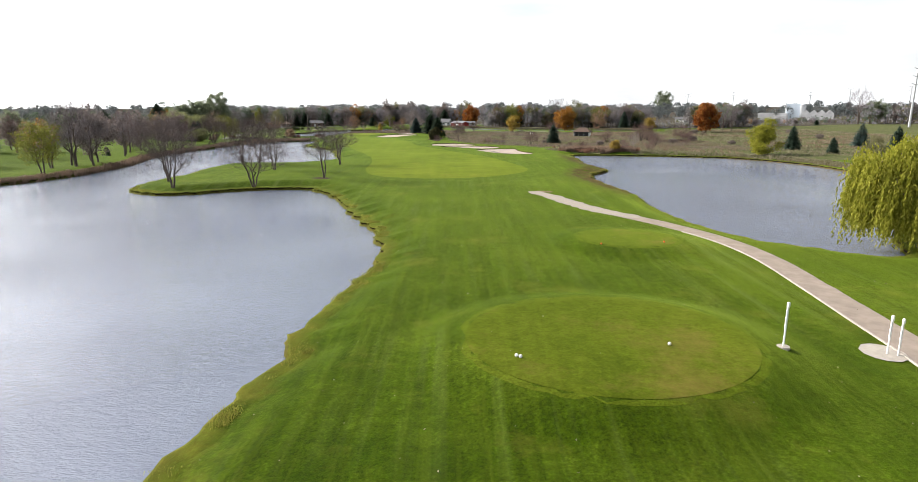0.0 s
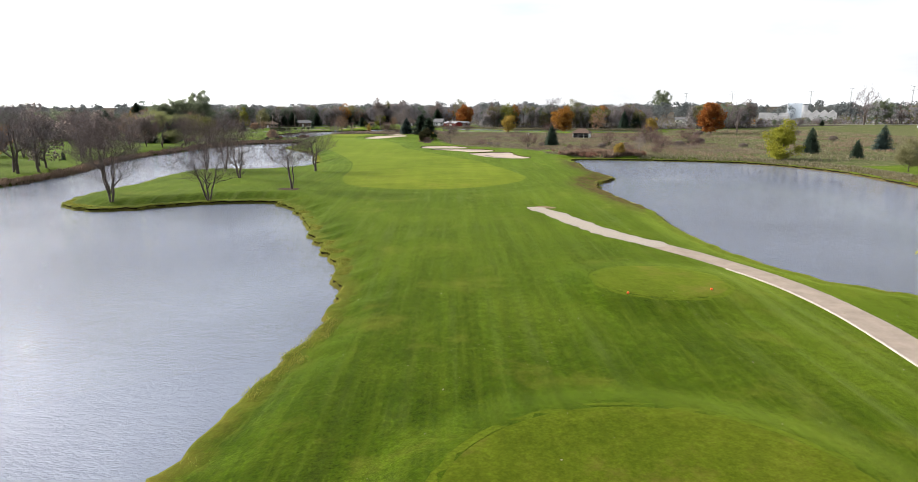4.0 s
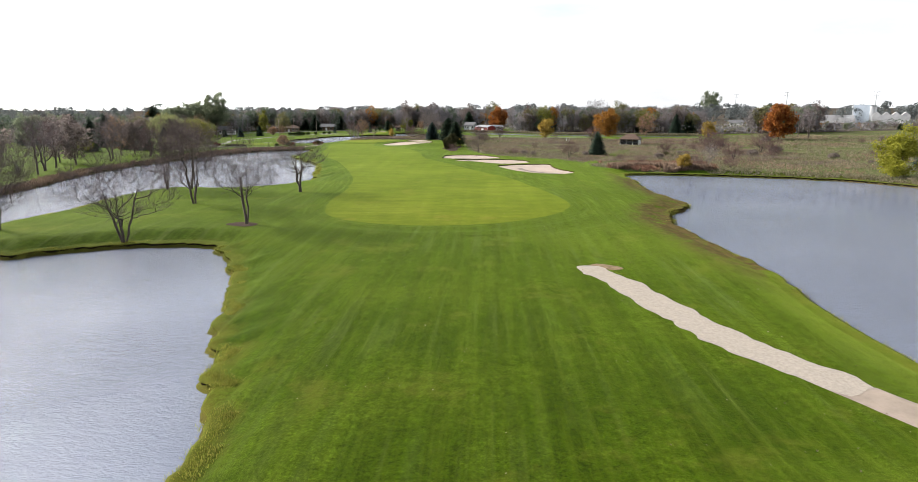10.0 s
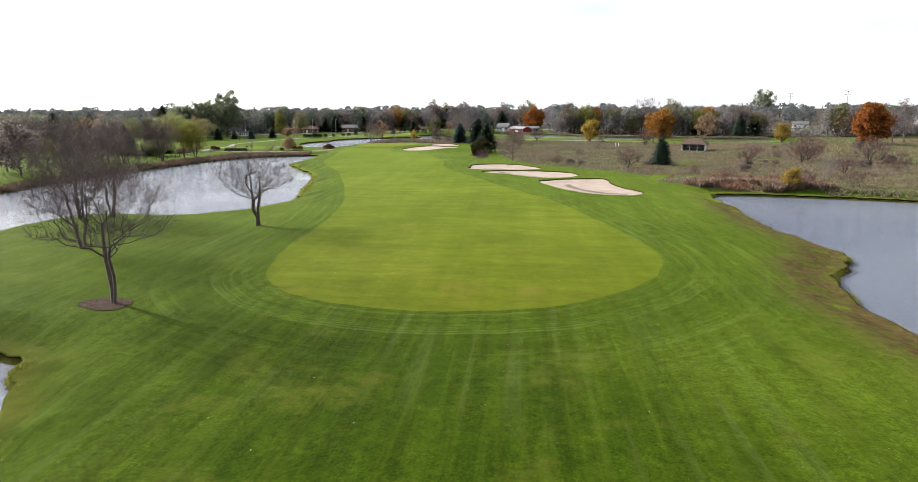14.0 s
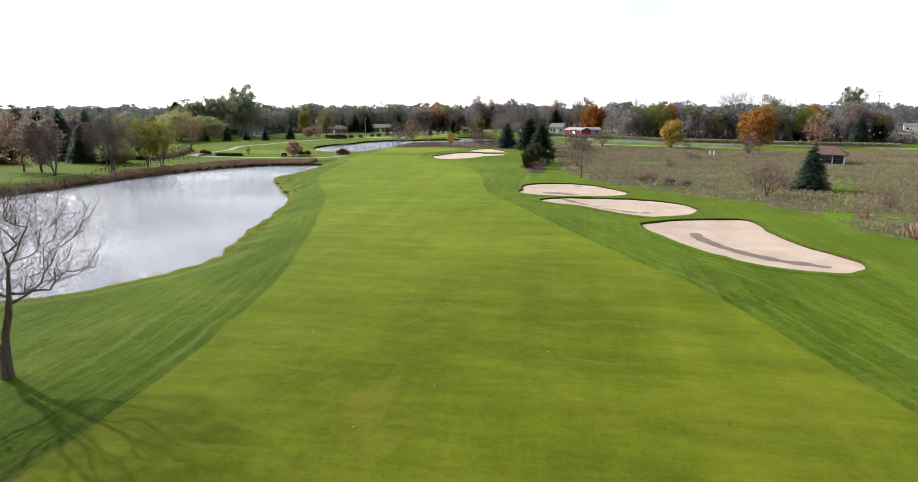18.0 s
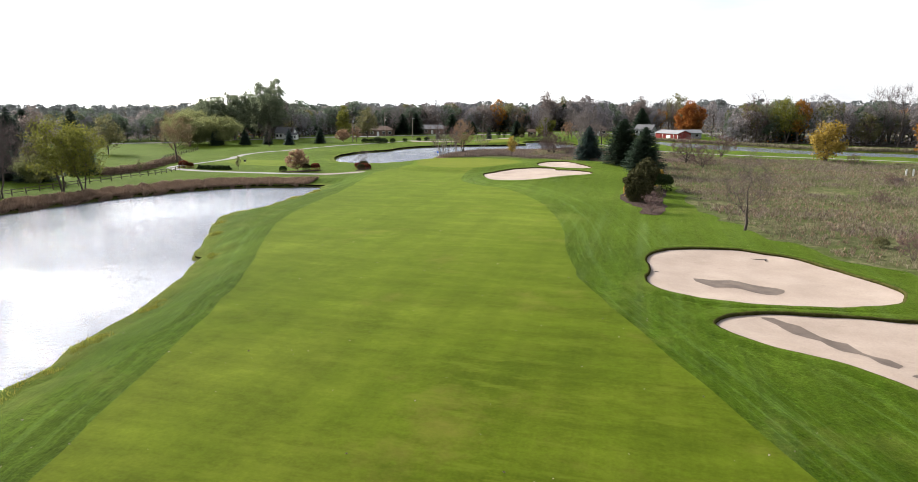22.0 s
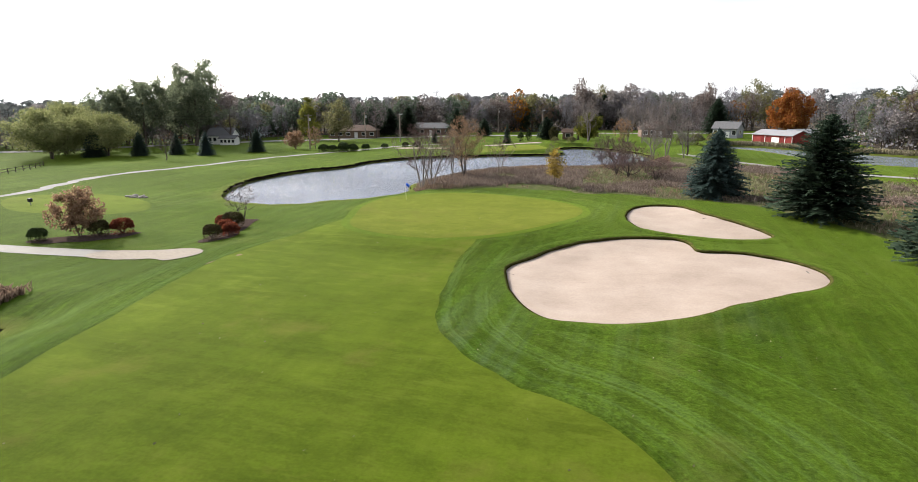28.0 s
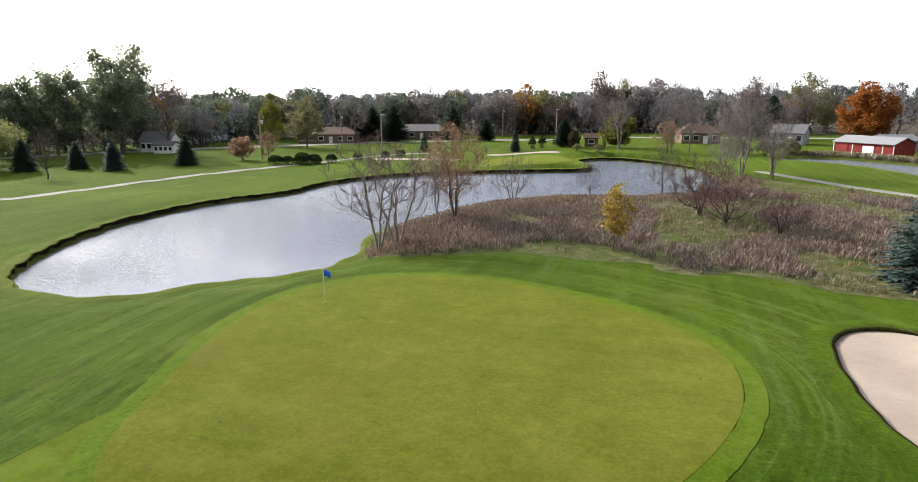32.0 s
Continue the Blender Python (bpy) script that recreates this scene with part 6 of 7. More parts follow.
M_BLUEW = plain("pale_blue_siding", (0.50, 0.56, 0.62), 0.75, 0.08, 1.0)
M_DARKG = plain("dark_window_glass", (0.02, 0.022, 0.025), 0.12, 0.2, 1.0, 0.0, 0.0, 0.5)
M_WOODP = plain("weathered_pole_wood", (0.24, 0.20, 0.17), 0.9, 0.25, 3.0)
M_RAIL = plain("weathered_rail", (0.085, 0.070, 0.058), 0.95, 0.3, 3.0)
M_STEEL = plain("galvanised_steel", (0.38, 0.39, 0.40), 0.45, 0.1, 2.0, 0.0, 0.6)
M_CABLE = plain("dark_cable", (0.03, 0.03, 0.03), 0.7, 0.1, 1.0)
M_BLUEF = plain("blue_flag_cloth", (0.015, 0.09, 0.55), 0.8, 0.1, 5.0)
M_YPOLE = plain("pale_flagstick", (0.70, 0.66, 0.50), 0.4, 0.05, 2.0)
M_ORANGEP = plain("orange_marker", (0.55, 0.10, 0.02), 0.5, 0.1, 2.0)
M_BLACKP = plain("black_plastic", (0.015, 0.015, 0.016), 0.5, 0.1, 2.0)
M_ROCK = plain("grey_field_stone", (0.22, 0.20, 0.18), 0.9, 0.35, 3.0, 0.5)


def bm_part(name, bm, mat, parent, label=""):
    me = bpy.data.meshes.new(name)
    bm.to_mesh(me)
    bm.free()
    me.materials.append(mat)
    return part(name, me, parent, label)


def block(name, size, at, mat, parent, label="", bevel=0.02):
    bm = bmesh.new()
    bmesh.ops.create_cube(bm, size=1.0, matrix=Matrix.Translation(at) @ Matrix.Diagonal((*size, 1)))
    if bevel:
        bmesh.ops.bevel(bm, geom=bm.edges[:], offset=bevel, segments=1, affect="EDGES")
    return bm_part(name, bm, mat, parent, label)


def round_bar(name, r0, r1, length, at, mat, parent, sides=10, label="", m=None):
    bm = bmesh.new()
    bmesh.ops.create_cone(bm, cap_ends=True, segments=sides, radius1=r0, radius2=r1, depth=length, matrix=Matrix.Translation(at) @ (m or Matrix()) @ Matrix.Translation((0, 0, length / 2)))
    return bm_part(name, bm, mat, parent, label)


def prism_roof(name, length, width, rise, z, over, mat, parent, hip=0.0, thick=0.14):
    """Gabled or hipped roof along x, with thickness."""
    bm = bmesh.new()
    a, b = length / 2 + over, width / 2 + over
    rings = []
    for dz in (0.0, thick):
        low = [bm.verts.new(p) for p in ((-a, -b, z + dz - over * rise / (width / 2)), (a, -b, z + dz - over * rise / (width / 2)), (a, b, z + dz - over * rise / (width / 2)), (-a, b, z + dz - over * rise / (width / 2)))]
        top = [bm.verts.new(p) for p in ((-a + hip, 0, z + rise + dz), (a - hip, 0, z + rise + dz))]
        rings.append((low, top))
    for k, (low, top) in enumerate(rings):
        for f in ((low[0], low[1], top[1], top[0]), (low[2], low[3], top[0], top[1]), (low[1], low[2], top[1]), (low[3], low[0], top[0])):
            if hip == 0 and len(f) == 3:
                continue
            bm.faces.new(f if k else f[::-1])
    (l0, t0), (l1, t1) = rings
    for i in range(4):
        if hip == 0 and i in (1, 3):
            e = [(l0[1], t0[1], t1[1], l1[1]), (t0[1], l0[2], l1[2], t1[1])] if i == 1 else [(l0[3], t0[0], t1[0], l1[3]), (t0[0], l0[0], l1[0], t1[0])]
            for f in e:
                bm.faces.new(f)
        else:
            bm.faces.new((l0[i], l0[(i + 1) % 4], l1[(i + 1) % 4], l1[i]))
    bmesh.ops.recalc_face_normals(bm, faces=bm.faces[:])
    return bm_part(name, bm, mat, parent)


def gable_wall(name, length, width, height, rise, mat, parent):
    """Body of a gabled house: walls up to the ridge at both ends."""
    bm = bmesh.new()
    a, b = length / 2, width / 2
    pro = [(-b, -0.3), (b, -0.3), (b, height), (0, height + rise), (-b, height)]
    ends = [[bm.verts.new((x, y, z)) for y, z in pro] for x in (-a, a)]
    bm.faces.new(ends[0])
    bm.faces.new(ends[1][::-1])
    for i in range(5):
        bm.faces.new((ends[0][i], ends[1][i], ends[1][(i + 1) % 5], ends[0][(i + 1) % 5]))
    bmesh.ops.recalc_face_normals(bm, faces=bm.faces[:])
    return bm_part(name, bm, mat, parent)


def window(parent, at, w, h, turn=0.0, depth=0.1):
    bm = bmesh.new()
    m = Matrix.Translation(at) @ Euler((0, 0, radians(turn))).to_matrix().to_4x4()
    for sx, sz, ox, oz in ((w + 0.2, 0.1, 0, h / 2 + 0.05), (w + 0.2, 0.1, 0, -h / 2 - 0.05), (0.1, h, w / 2 + 0.05, 0), (0.1, h, -w / 2 - 0.05, 0)):
        bmesh.ops.create_cube(bm, size=1.0, matrix=m @ Matrix.Translation((ox, 0, oz)) @ Matrix.Diagonal((sx, depth, sz, 1)))
    frame_ob = bm_part("window", bm, M_WHITE, parent)
    bm = bmesh.new()
    bmesh.ops.create_cube(bm, size=1.0, matrix=m @ Matrix.Diagonal((w, depth * 0.5, h, 1)))
    bm_part("pane", bm, M_DARKG, frame_ob)


def house(x, y, turn, length, width, height, rise, wall, roof, label, windows=4, door=True, category="house", name="house", hip=0.0, porch=False):
    e = tagged(new(name), label, category)
    e.matrix_basis = pose(x, y, ground_z(x, y), 0, 0, turn)
    if hip:
        block("wall", (length, width, height + 0.3), (0, 0, height / 2 - 0.15), wall, e, bevel=0.0)
    else:
        gable_wall("wall", length, width, height, rise - 0.06, wall, e)
    prism_roof("roof", length, width, rise, height + 0.02, 0.45, roof, e, hip)
    n = windows + (1 if door else 0)
    for k in range(n):
        u = -length / 2 + length * (k + 0.5) / n
        if door and k == n // 2:
            block("door", (1.2, 0.12, 2.1), (u, -width / 2 - 0.02, 1.05), M_WHITE, e)
        else:
            window(e, (u, -width / 2 - 0.02, height * 0.55), min(1.4, length / n * 0.6), min(1.3, height * 0.4))
    if rise > 1 and not hip:
        window(e, (length / 2 + 0.02, 0, height * 0.6), 1.2, 1.2, 90)
    return e


# ---- barn, sheds and houses behind the water ----
def barn():
    e = tagged(new("barn"), "long red barn with pale metal roof and white doors", "barn")
    e.matrix_basis = pose(0.8, 471.2, ground_z(1, 471), 0, 0, -48)
    L_, W_, H_, R_ = 12.6, 7.4, 2.9, 1.2
    gable_wall("wall", L_, W_, H_, R_ - 0.05, M_RED, e)
    prism_roof("roof", L_, W_, R_, H_ + 0.02, 0.35, M_ROOFW, e)
    for u in (-4.4, 1.2):
        block("door", (2.4, 0.12, 2.3), (u, -W_ / 2 - 0.03, 1.15), M_WHITE if u > 0 else M_RED, e, "white sliding door" if u > 0 else "")
    for u in (-6.4, -2.2, 4.2, 6.4):
        block("trim_board", (0.18, 0.1, 2.6), (u, -W_ / 2 - 0.03, 1.3), M_WHITE, e)
    for k in range(22):
        u = -L_ / 2 + (k + 0.5) * L_ / 22
        block("board", (0.05, 0.05, 2.5), (u, -W_ / 2 - 0.01, 1.3), M_RED, e, bevel=0)


barn()
house(8.5, 484, 20, 8, 5, 2.6, 1.1, M_GREYW, M_ROOFW, "grey sided shed with pale metal roof", 2, False, "shed", "shed")
house(-10, 502, -25, 8, 6, 3.2, 2.0, M_GREYW, M_ROOFG, "grey gabled house half hidden by bare trees", 3)
house(-33.5, 500, 10, 10, 8, 3.0, 2.2, M_BRICK, M_ROOFB, "small tan house with brown hipped roof", 3, True, hip=3.0)
house(-60.5, 480, 5, 3.4, 3, 2.4, 0.9, M_BRICK, M_ROOFB, "small tan brick hut beside the far path", 1, False, "shed", "shed")
house(-122, 513, 12, 20, 9, 2.8, 1.9, M_BRICK, M_ROOFG, "low brick ranch house with grey roof", 5, True, hip=4.0)
house(-143, 489, 15, 18, 9, 2.8, 1.8, M_BRICK, M_ROOFB, "low brown ranch house behind trees", 5, True, hip=4.0)
house(-169.5, 447, 14, 8, 6, 2.9, 2.2, M_WHITE, M_ROOFG, "white clapboard house with grey roof and porch windows", 4)
house(-164.5, 443.5, 14, 5, 3.4, 2.2, 0.7, M_WHITE, M_ROOFG, "white enclosed porch annex with row of windows", 4, False)
house(-192, 484, 14, 20, 10, 4.0, 2.4, M_BLUEW, M_ROOFP, "large pale blue metal building with pinkish roof", 2, False, "building", "building")
house(87, 520, -10, 14, 8, 2.9, 1.9, M_GREYW, M_ROOFB, "low house with brown roof behind the stream", 4)
house(203, 560, -20, 10, 7, 3.0, 1.8, M_WHITE, M_ROOFG, "small white house beyond the meadow", 2)
house(228, 572, -20, 8, 6, 3.0, 1.6, M_WHITE, M_ROOFG, "small white garage beyond the meadow", 1)
house(150, 520, -15, 14, 8, 3.0, 1.8, M_BRICK, M_ROOFB, "brown house among bare trees", 4)
for x, y, turn in ((-196, 232, 60), (-214, 204, 60), (-232, 250, 50)):
    house(x, y, turn, 12, 8, 3.0, 2.0, M_WHITE if x < -210 else M_BRICK, M_ROOFG, "house with grey roof behind the lakeside trees", 4)


def shelter():
    e = tagged(new("shelter"), "open-fronted shelter with brown hipped roof and white side wall", "shelter")
    e.matrix_basis = pose(64.5, 318.5, ground_z(64, 318), 0, 0, -24)
    block("floor", (8.0, 5.0, 0.2), (0, 0, 0.05), M_KERB, e)
    block("wall", (8.0, 0.18, 2.7), (0, 2.4, 1.45), M_GREYW, e)
    block("wall", (0.18, 4.8, 2.7), (3.9, 0, 1.45), M_WHITE, e, "white painted side wall")
    block("wall", (0.18, 4.8, 2.7), (-3.9, 0.0, 1.45), M_GREYW, e)
    for u in (-3.8, -1.3, 1.3, 3.8):
        block("post", (0.18, 0.18, 2.7), (u, -2.4, 1.45), M_WHITE, e)
    block("counter", (7.4, 0.3, 1.0), (0, -2.2, 0.6), M_BLACKP, e)
    prism_roof("roof", 8.0, 5.0, 1.6, 2.8, 0.7, M_ROOFB, e, hip=3.0)


shelter()


M_PLANT = plain("pale_plant_cladding", (0.42, 0.42, 0.42), 0.7, 0.2, 0.2)


def factory():
    e = tagged(new("factory"), "white industrial plant with tall grey block and round silo", "factory")
    e.matrix_basis = pose(352, 655, 0, 0, 0, -30) @ Matrix.Diagonal((0.6, 0.6, 0.8, 1))
    block("hall", (46, 24, 9), (-26, 0, 4.5), M_PLANT, e)
    block("tower", (22, 16, 21), (6, 10, 10.5), M_BLUEW, e, "tall pale grey block")
    round_bar("silo", 5.5, 5.5, 19, (20, 6, 0), M_STEEL, e, 20, "round grey steel silo")
    for k in range(4):
        u = 26 + 12 * k
        gable = bmesh.new()
        m = Matrix.Translation((u, -4, 0))
        pro = [(-6, 0), (6, 0), (6, 9), (0, 13), (-6, 9)]
        rows = [[gable.verts.new(m @ Vector((px, yy, pz))) for px, pz in pro] for yy in (-12, 16)]
        gable.faces.new(rows[0])
        gable.faces.new(rows[1][::-1])
        for i in range(5):
            gable.faces.new((rows[0][i], rows[1][i], rows[1][(i + 1) % 5], rows[0][(i + 1) % 5]))
        bmesh.ops.recalc_face_normals(gable, faces=gable.faces[:])
        bm_part("bay", gable, M_PLANT, e)
    block("annex", (18, 14, 6), (-10, -16, 3), M_PLANT, e)
    round_bar("chimney", 1.0, 0.8, 14, (-6, 6, 8), M_STEEL, e, 12)


factory()


def pylon(x, y, h, turn, big=False):
    e = tagged(new("pylon"), "tall steel transmission pole with crossarms", "pylon", "transmission poles on the skyline")
    e.matrix_basis = pose(x, y, 0, 0, 0, turn)
    round_bar("pole", h * 0.016 + 0.15, h * 0.008 + 0.1, h, (0, 0, -0.2), M_STEEL, e, 8)
    for k in range(3 if big else 2):
        z = h * (0.97 - 0.13 * k)
        w = h * (0.12 if big else 0.22)
        for s in (-1, 1):
            round_bar("crossarm", 0.25, 0.12, w, (0, 0, z), M_STEEL, e, 6, m=Euler((0, radians(78 * s), 0)).to_matrix().to_4x4())


for x, y, h, big in ((318, 432, 41, True), (330, 420, 30, True), (510, 806, 36, False), (455, 800, 32, False), (400, 900, 34, False), (345, 930, 32, False), (570, 780, 38, False)):
    pylon(x, y, h, 25, big)


def utility_pole(x, y, h, turn, lamp=False):
    e = tagged(new("utility_pole"), "weathered wooden utility pole with crossarm" if not lamp else "grey pole with a lamp head at the top", "pole", "poles along the road")
    e.matrix_basis = pose(x, y, ground_z(x, y), 0, 0, turn)
    round_bar("pole", 0.2, 0.14, h + 0.3, (0, 0, -0.3), M_WOODP, e, 10)
    if lamp:
        block("lamp_head", (1.1, 0.4, 0.25), (0.4, 0, h), M_STEEL, e)
        block("bracket", (0.5, 0.08, 0.08), (0.1, 0, h - 0.15), M_STEEL, e)
    else:
        block("crossarm", (2.2, 0.12, 0.14), (0, 0, h - 0.5), M_WOODP, e)
        for s in (-0.9, 0.0, 0.9):
            round_bar("insulator", 0.06, 0.04, 0.2, (s, 0, h - 0.42), M_WHITE, e, 8)
        round_bar("transformer", 0.28, 0.28, 0.8, (0.42, 0, h - 2.0), M_STEEL, e, 12)


POLES = [(-250, 466 - 60, 9.2), (-190, 424, 10.5), (-130.3, 436, 10.0), (-136, 484, 9.6), (-96.7, 530, 10.5)]
for (x, y, h), lamp in zip(POLES, (False, False, False, False, False)):
    utility_pole(x, y, h, 40)
utility_pole(-115.3, 468.5, 9.2, 20, True)
utility_pole(-76, 520, 9.5, 20, True)


def cable(a, b, sag):
    pts = [Vector(a).lerp(Vector(b), k / 12) - Vector((0, 0, sag * 4 * (k / 12) * (1 - k / 12))) for k in range(13)]
    v, f = tubes([(p, q, 0.03, 0.03) for p, q in zip(pts[:-1], pts[1:])], 4)
    tagged(new("overhead_cable", soup("overhead_cable", v, f, M_CABLE)), "thin dark overhead cable between utility poles", "cable", "overhead cables")


for p, q in ((POLES[0], POLES[1]), (POLES[1], POLES[2]), (POLES[2], POLES[3]), (POLES[3], POLES[4])):
    for dz in (-0.25, -1.1):
        cable((p[0], p[1], ground_z(p[0], p[1]) + p[2] + dz), (q[0], q[1], ground_z(q[0], q[1]) + q[2] + dz), 0.8)


# ---- fences and hedges on the neighbouring hole ----
def rail_fence(points, label, rails=2, gap=2.6, h=1.1):
    poly = spline(points, False, 6)
    seg = np.linalg.norm(np.diff(poly, axis=0), axis=1)
    s = np.concatenate([[0], np.cumsum(seg)])
    n = max(2, int(s[-1] / gap))
    at = [(np.interp(k * s[-1] / n, s, poly[:, 0]), np.interp(k * s[-1] / n, s, poly[:, 1])) for k in range(n + 1)]
    e = tagged(new("fence"), label, "fence")
    x0, y0 = at[0]
    e.matrix_basis = Matrix.Translation((x0, y0, ground_z(x0, y0)))
    z0 = ground_z(x0, y0)
    loc = [Vector((x - x0, y - y0, ground_z(x, y) - z0)) for x, y in at]
    for p in loc:
        block("post", (0.14, 0.14, h + 0.3), (p.x, p.y, p.z + h / 2 - 0.15), M_RAIL, e)
    for p, q in zip(loc[:-1], loc[1:]):
        for r in range(rails):
            z = Vector((0, 0, h * (0.42 + 0.45 * r)))
            v, f = tubes([(p + z, q + z, 0.06, 0.05)], 5)
            part("rail", soup("rail", v, f, M_RAIL), e)


rail_fence([(-106, 243), (-105.5, 256), (-107.5, 262), (-110, 271), (-111.5, 292), (-113, 305), (-117.5, 318)], "split-rail fence of weathered grey wood by the lake bank")
rail_fence([(-138, 335), (-144, 343), (-149, 354), (-156, 370), (-160, 376)], "dark split-rail fence on the lawn", 2, 2.4)


def hedge_row(points, width, h, mat, label, seed, per=70):
    rng = np.random.default_rng(seed)
    poly = spline(points, False, 8)
    c = []
    for x, y in poly:
        k = rng.normal(0, 1, (per, 2)) * width * 0.4
        c.append(np.stack([x + k[:, 0], y + k[:, 1], ground_z(x, y) + rng.uniform(0.05, h, per) * np.exp(-(k[:, 0] ** 2 + k[:, 1] ** 2) / (width * width))], 1))
    v, f = leaves(rng, np.concatenate(c), 0.22, 0.08, 1)
    tagged(new("hedge", soup("hedge", v, f, mat)), label, "hedge")


hedge_row([(-123, 302), (-124.5, 309.4), (-127.3, 318), (-131.5, 328), (-135.3, 338)], 1.3, 1.8, M_REED, "brown overgrown hedge beside the fence", 91, 260)
hedge_row([(-114.3, 320.9), (-110.5, 321.2), (-106.6, 321.6)], 0.8, 1.0, L_HEDGE, "low clipped dark green hedge beside the path", 92, 160)
plant("slim_red", -103.8, 321.6, 3.4)
plant("slim_red", -122.5, 311, 3.0)


# ---- golf furniture ----
def tee_post(x, y, h, base):
    e = tagged(new("tee_post"), "white square post with boxed top on a concrete foot", "post", "white posts beside the tee")
    e.matrix_basis = pose(x, y, ground_z(x, y), 0, 0.8, 20)
    block("shaft", (0.10, 0.10, h), (0, 0, h / 2 - 0.05), M_WHITE, e)
    block("cap_box", (0.15, 0.15, 0.34), (0, 0, h - 0.12), M_WHITE, e)
    block("side_panel", (0.04, 0.10, h * 0.45), (-0.07, 0, h * 0.66), M_WHITE, e)
    if base:
        bm = bmesh.new()
        bmesh.ops.create_cone(bm, cap_ends=True, segments=20, radius1=0.42, radius2=0.38, depth=0.16, matrix=Matrix.Translation((0, 0, 0.04)))
        bm_part("foot", bm, M_KERB, e, "round pale concrete foot")


tee_post(20.8, 36.2, 3.0, True)
tee_post(27.7, 36.4, 2.6, False)
tee_post(28.2, 36.1, 2.5, False)


def tee_marker(x, y, mat, label, r=0.11):
    e = tagged(new("tee_marker"), label, "tee marker", "tee markers")
    e.matrix_basis = pose(x, y, ground_z(x, y) + 0.02)
    bm = bmesh.new()
    bmesh.ops.create_uvsphere(bm, u_segments=14, v_segments=9, radius=r, matrix=Matrix.Translation((0, 0, r * 0.85)))
    bm_part("ball", bm, mat, e)
    round_bar("spike", 0.012, 0.012, 0.12, (0, 0, -0.1), M_STEEL, e, 6)


for x, y in ((3.45, 33.9), (3.68, 33.75), (13.3, 35.7)):
    tee_marker(x, y, M_WHITE, "white ball-shaped tee marker on the turf", 0.11)
for x, y in ((15.9, 65.6), (23.3, 66.6)):
    tee_marker(x, y, M_ORANGEP, "small orange tee marker on the turf", 0.11)


def flag():
    x, y = -62.7, 347.7
    e = tagged(new("flagstick"), "thin pale flagstick with small blue flag in the hole", "flag")
    e.matrix_basis = pose(x, y, ground_z(x, y) + 0.03)
    round_bar("pole", 0.016, 0.013, 2.13, (0, 0, 0), M_YPOLE, e, 8)
    vs, fs = [], []
    n = 7
    for i in range(n):
        u = i / (n - 1)
        for v in (0, 1):
            vs.append((0.015 + u * 0.46, 0.05 * math.sin(u * 6), 2.10 - v * 0.36 - 0.06 * u + 0.02 * math.sin(u * 5)))
    fs = [(2 * i, 2 * i + 1, 2 * i + 3, 2 * i + 2) for i in range(n - 1)]
    ob = part("cloth", mesh_from("cloth", vs, fs, M_BLUEF), e, "blue rippling flag")
    ob.modifiers.new("thick", "SOLIDIFY").thickness = 0.01
    bm = bmesh.new()
    bmesh.ops.create_cone(bm, cap_ends=True, segments=16, radius1=0.075, radius2=0.075, depth=0.02, matrix=Matrix.Translation((0, 0, 0.0)))
    bm_part("cup", bm, M_BLACKP, e)


flag()


def rake(x, y, turn, tilt=4):
    e = tagged(new("bunker_rake"), "bunker rake with dark head lying on the sand", "rake", "bunker rakes")
    e.matrix_basis = pose(x, y, ground_z(x, y, TURF) - 0.30, 0, tilt, turn)
    round_bar("handle", 0.022, 0.02, 1.75, (0, 0, 0.05), M_BLACKP, e, 8, m=Euler((0, radians(90), 0)).to_matrix().to_4x4())
    block("head", (0.10, 0.62, 0.07), (0, 0, 0.04), M_BLACKP, e)
    for k in range(7):
        round_bar("tine", 0.012, 0.008, 0.09, (0, -0.27 + 0.09 * k, -0.06), M_BLACKP, e, 5)


for x, y, t in ((-10.6, 252.4, 260), (-0.4, 260.3, 165), (-43.0, 320.6, 80), (-27.8, 345.0, 120), (-34.8, 340.4, 150), (-22.4, 325.2, 5)):
    rake(x, y, t)

for x, y in ((40.2, 343), (41.3, 342.6)):
    e = tagged(new("marker_stake"), "white painted marker stake in the meadow", "stake", "white stakes")
    e.matrix_basis = pose(x, y, ground_z(x, y))
    block("stake", (0.35, 0.08, 1.5), (0, 0, 0.7), M_WHITE, e)

e = tagged(new("ball_washer"), "small dark tee box on a post", "golf box")
e.matrix_basis = pose(-113.2, 337.2, ground_z(-113.2, 337.2) + 0.02)
block("body", (0.5, 0.4, 0.5), (0, 0, 0.65), M_BLACKP, e)
round_bar("post", 0.05, 0.05, 0.5, (0, 0, -0.05), M_STEEL, e, 8)

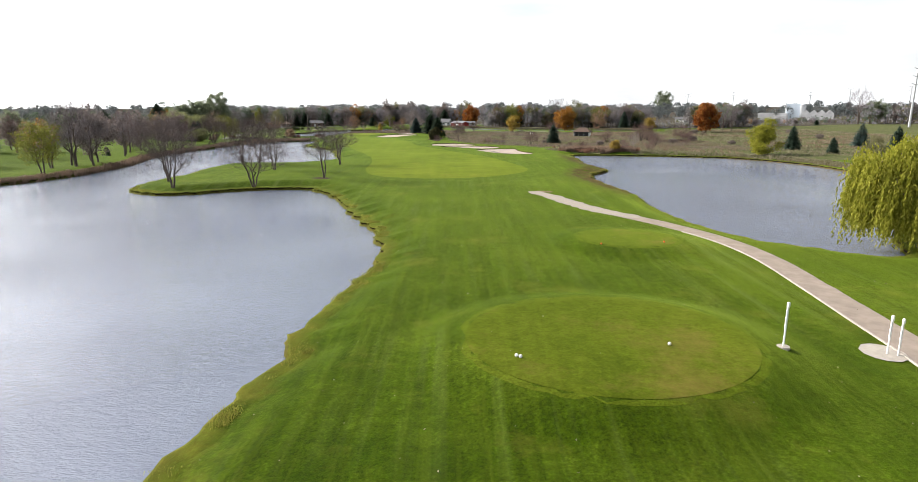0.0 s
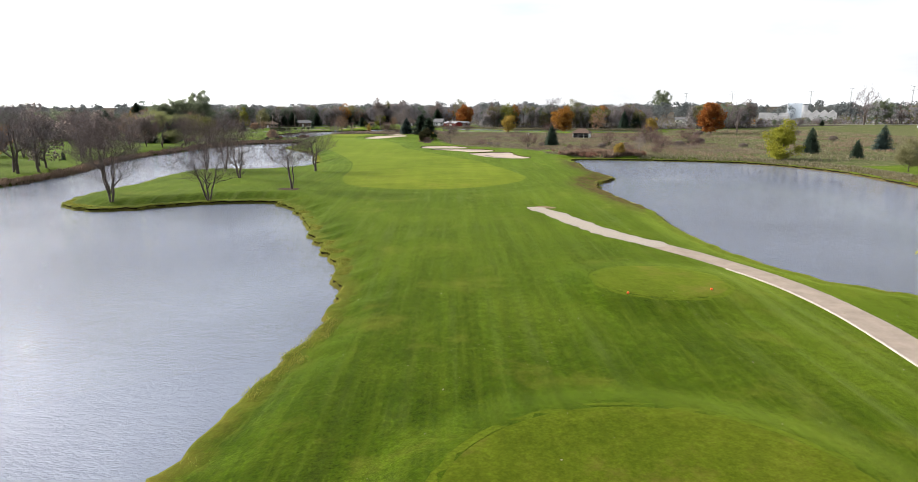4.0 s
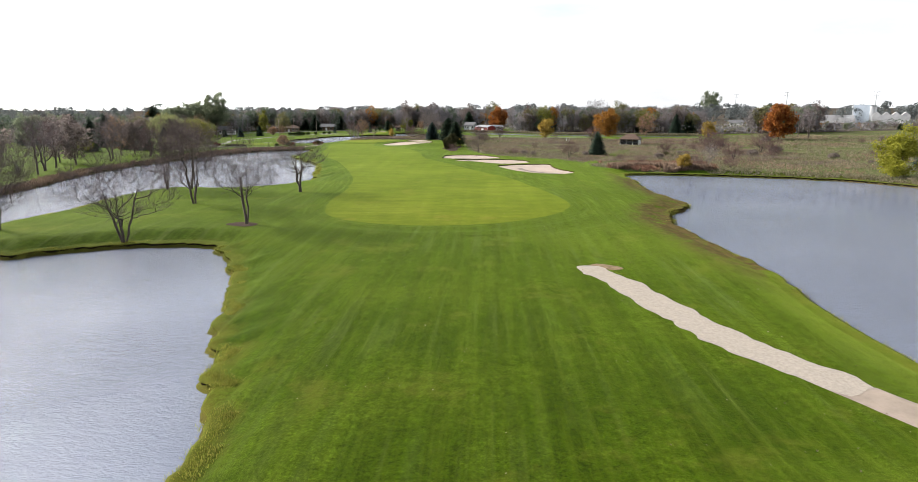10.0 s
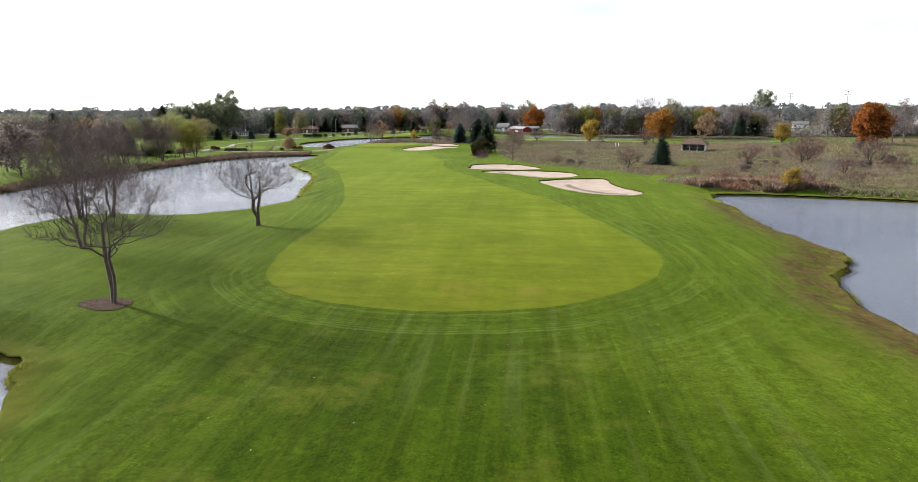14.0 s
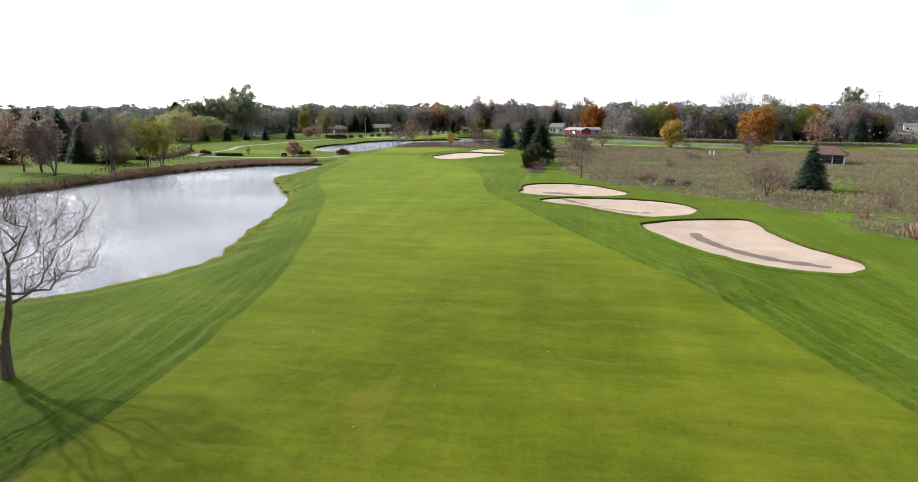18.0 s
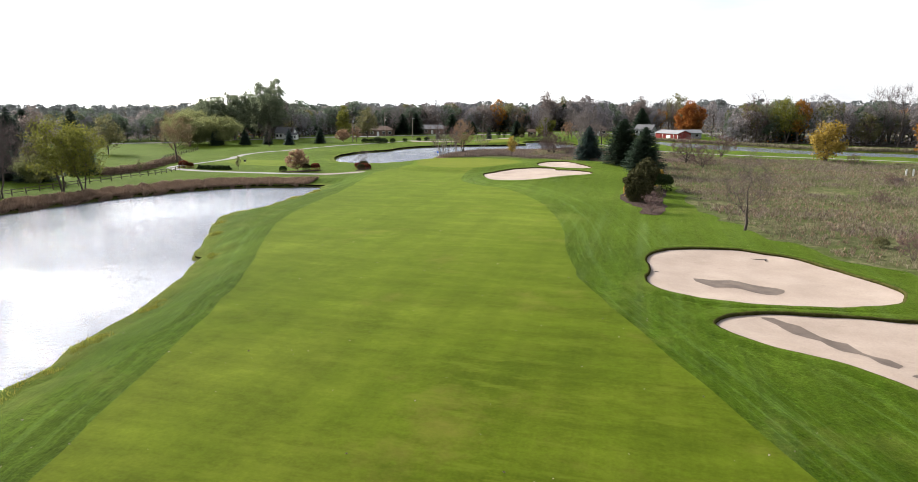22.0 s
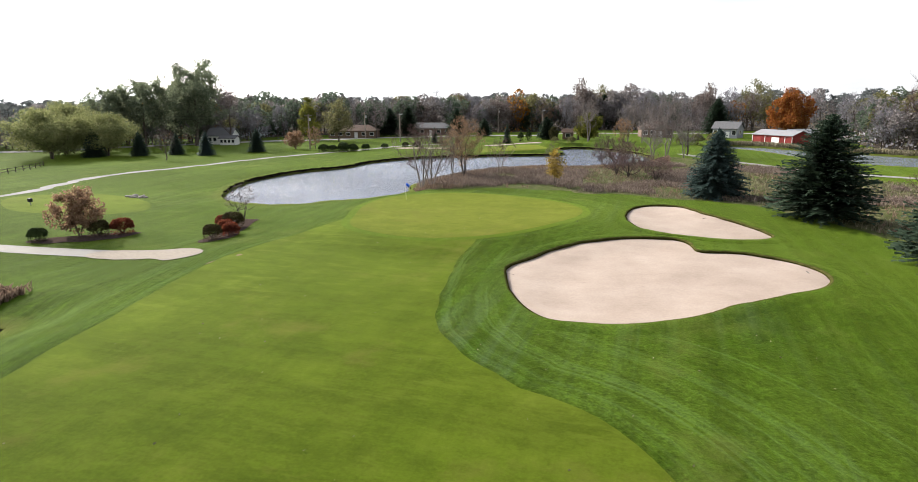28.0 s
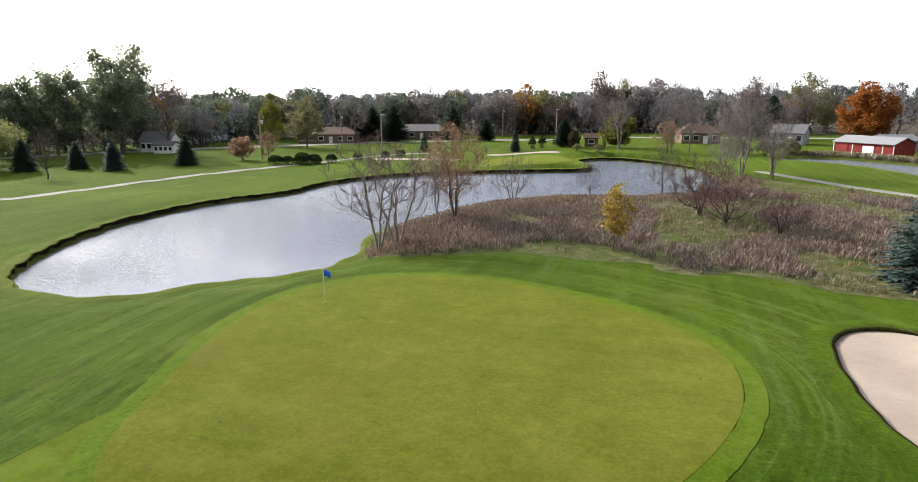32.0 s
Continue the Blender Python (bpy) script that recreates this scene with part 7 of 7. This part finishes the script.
rng0 = np.random.default_rng(95)
for k in range(16):
    x, y = -105 + rng0.normal(0, 1.1), 346.9 + rng0.normal(0, 0.6)
    r = rng0.uniform(0.18, 0.42)
    bm = bmesh.new()
    bmesh.ops.create_icosphere(bm, subdivisions=2, radius=r)
    for vv in bm.verts:
        vv.co *= 1 + 0.25 * noise.noise(vv.co * 3 + Vector((k, 0, 0)))
        vv.co.z *= 0.65
    me = bpy.data.meshes.new("boulder")
    bm.to_mesh(me)
    bm.free()
    me.materials.append(M_ROCK)
    ob = tagged(new("boulder", me), "rough grey field stone in the mown grass", "rock", "stones on the lawn")
    ob.matrix_basis = pose(x, y, ground_z(x, y) + r * 0.2, 0, 0, k * 40)


# ---- kerb along the cart path ----
def kerb(points, offset, label):
    poly = spline(points, False, 5)
    t = np.gradient(poly, axis=0)
    t = t / np.linalg.norm(t, axis=1, keepdims=True)
    side = np.stack([-t[:, 1], t[:, 0]], 1)
    q = poly + side * offset
    e = tagged(new("kerb"), label, "kerb", kind="structure")
    for (ax, ay), (bx, by) in zip(q[:-1], q[1:]):
        if not 33 < ay < 77:
            continue
        d = math.hypot(bx - ax, by - ay)
        bm = bmesh.new()
        bmesh.ops.create_cube(bm, size=1.0, matrix=pose((ax + bx) / 2, (ay + by) / 2, ground_z(ax, ay) + 0.03, 0, 0, math.degrees(math.atan2(by - ay, bx - ax))) @ Matrix.Diagonal((d - 0.03, 0.16, 0.16, 1)))
        bmesh.ops.bevel(bm, geom=bm.edges[:], offset=0.02, segments=1, affect="EDGES")
        bm_part("kerb_stone", bm, M_KERB, e)


kerb(PATH_A, -1.5, "pale concrete kerb on one side of the cart path")


# ---- fallen leaves and divots ----
def litter():
    rng = np.random.default_rng(96)
    pts = []
    while len(pts) < 1500:
        x, y = rng.uniform(-60, 45), rng.uniform(22, 345)
        if at_grid(d_water, x, y) > 1 and at_grid(all_bunk, x, y) > 0:
            pts.append((x, y, ground_z(x, y) + 0.05))
    v, f = leaves(rng, np.array(pts), 0.075, 0.02, 1, flat=0.8)
    tagged(new("fallen_leaves", soup("fallen_leaves", v, f, M_STRAW)), "scattered pale fallen leaves on the grass", "leaves", kind="stuff")


litter()
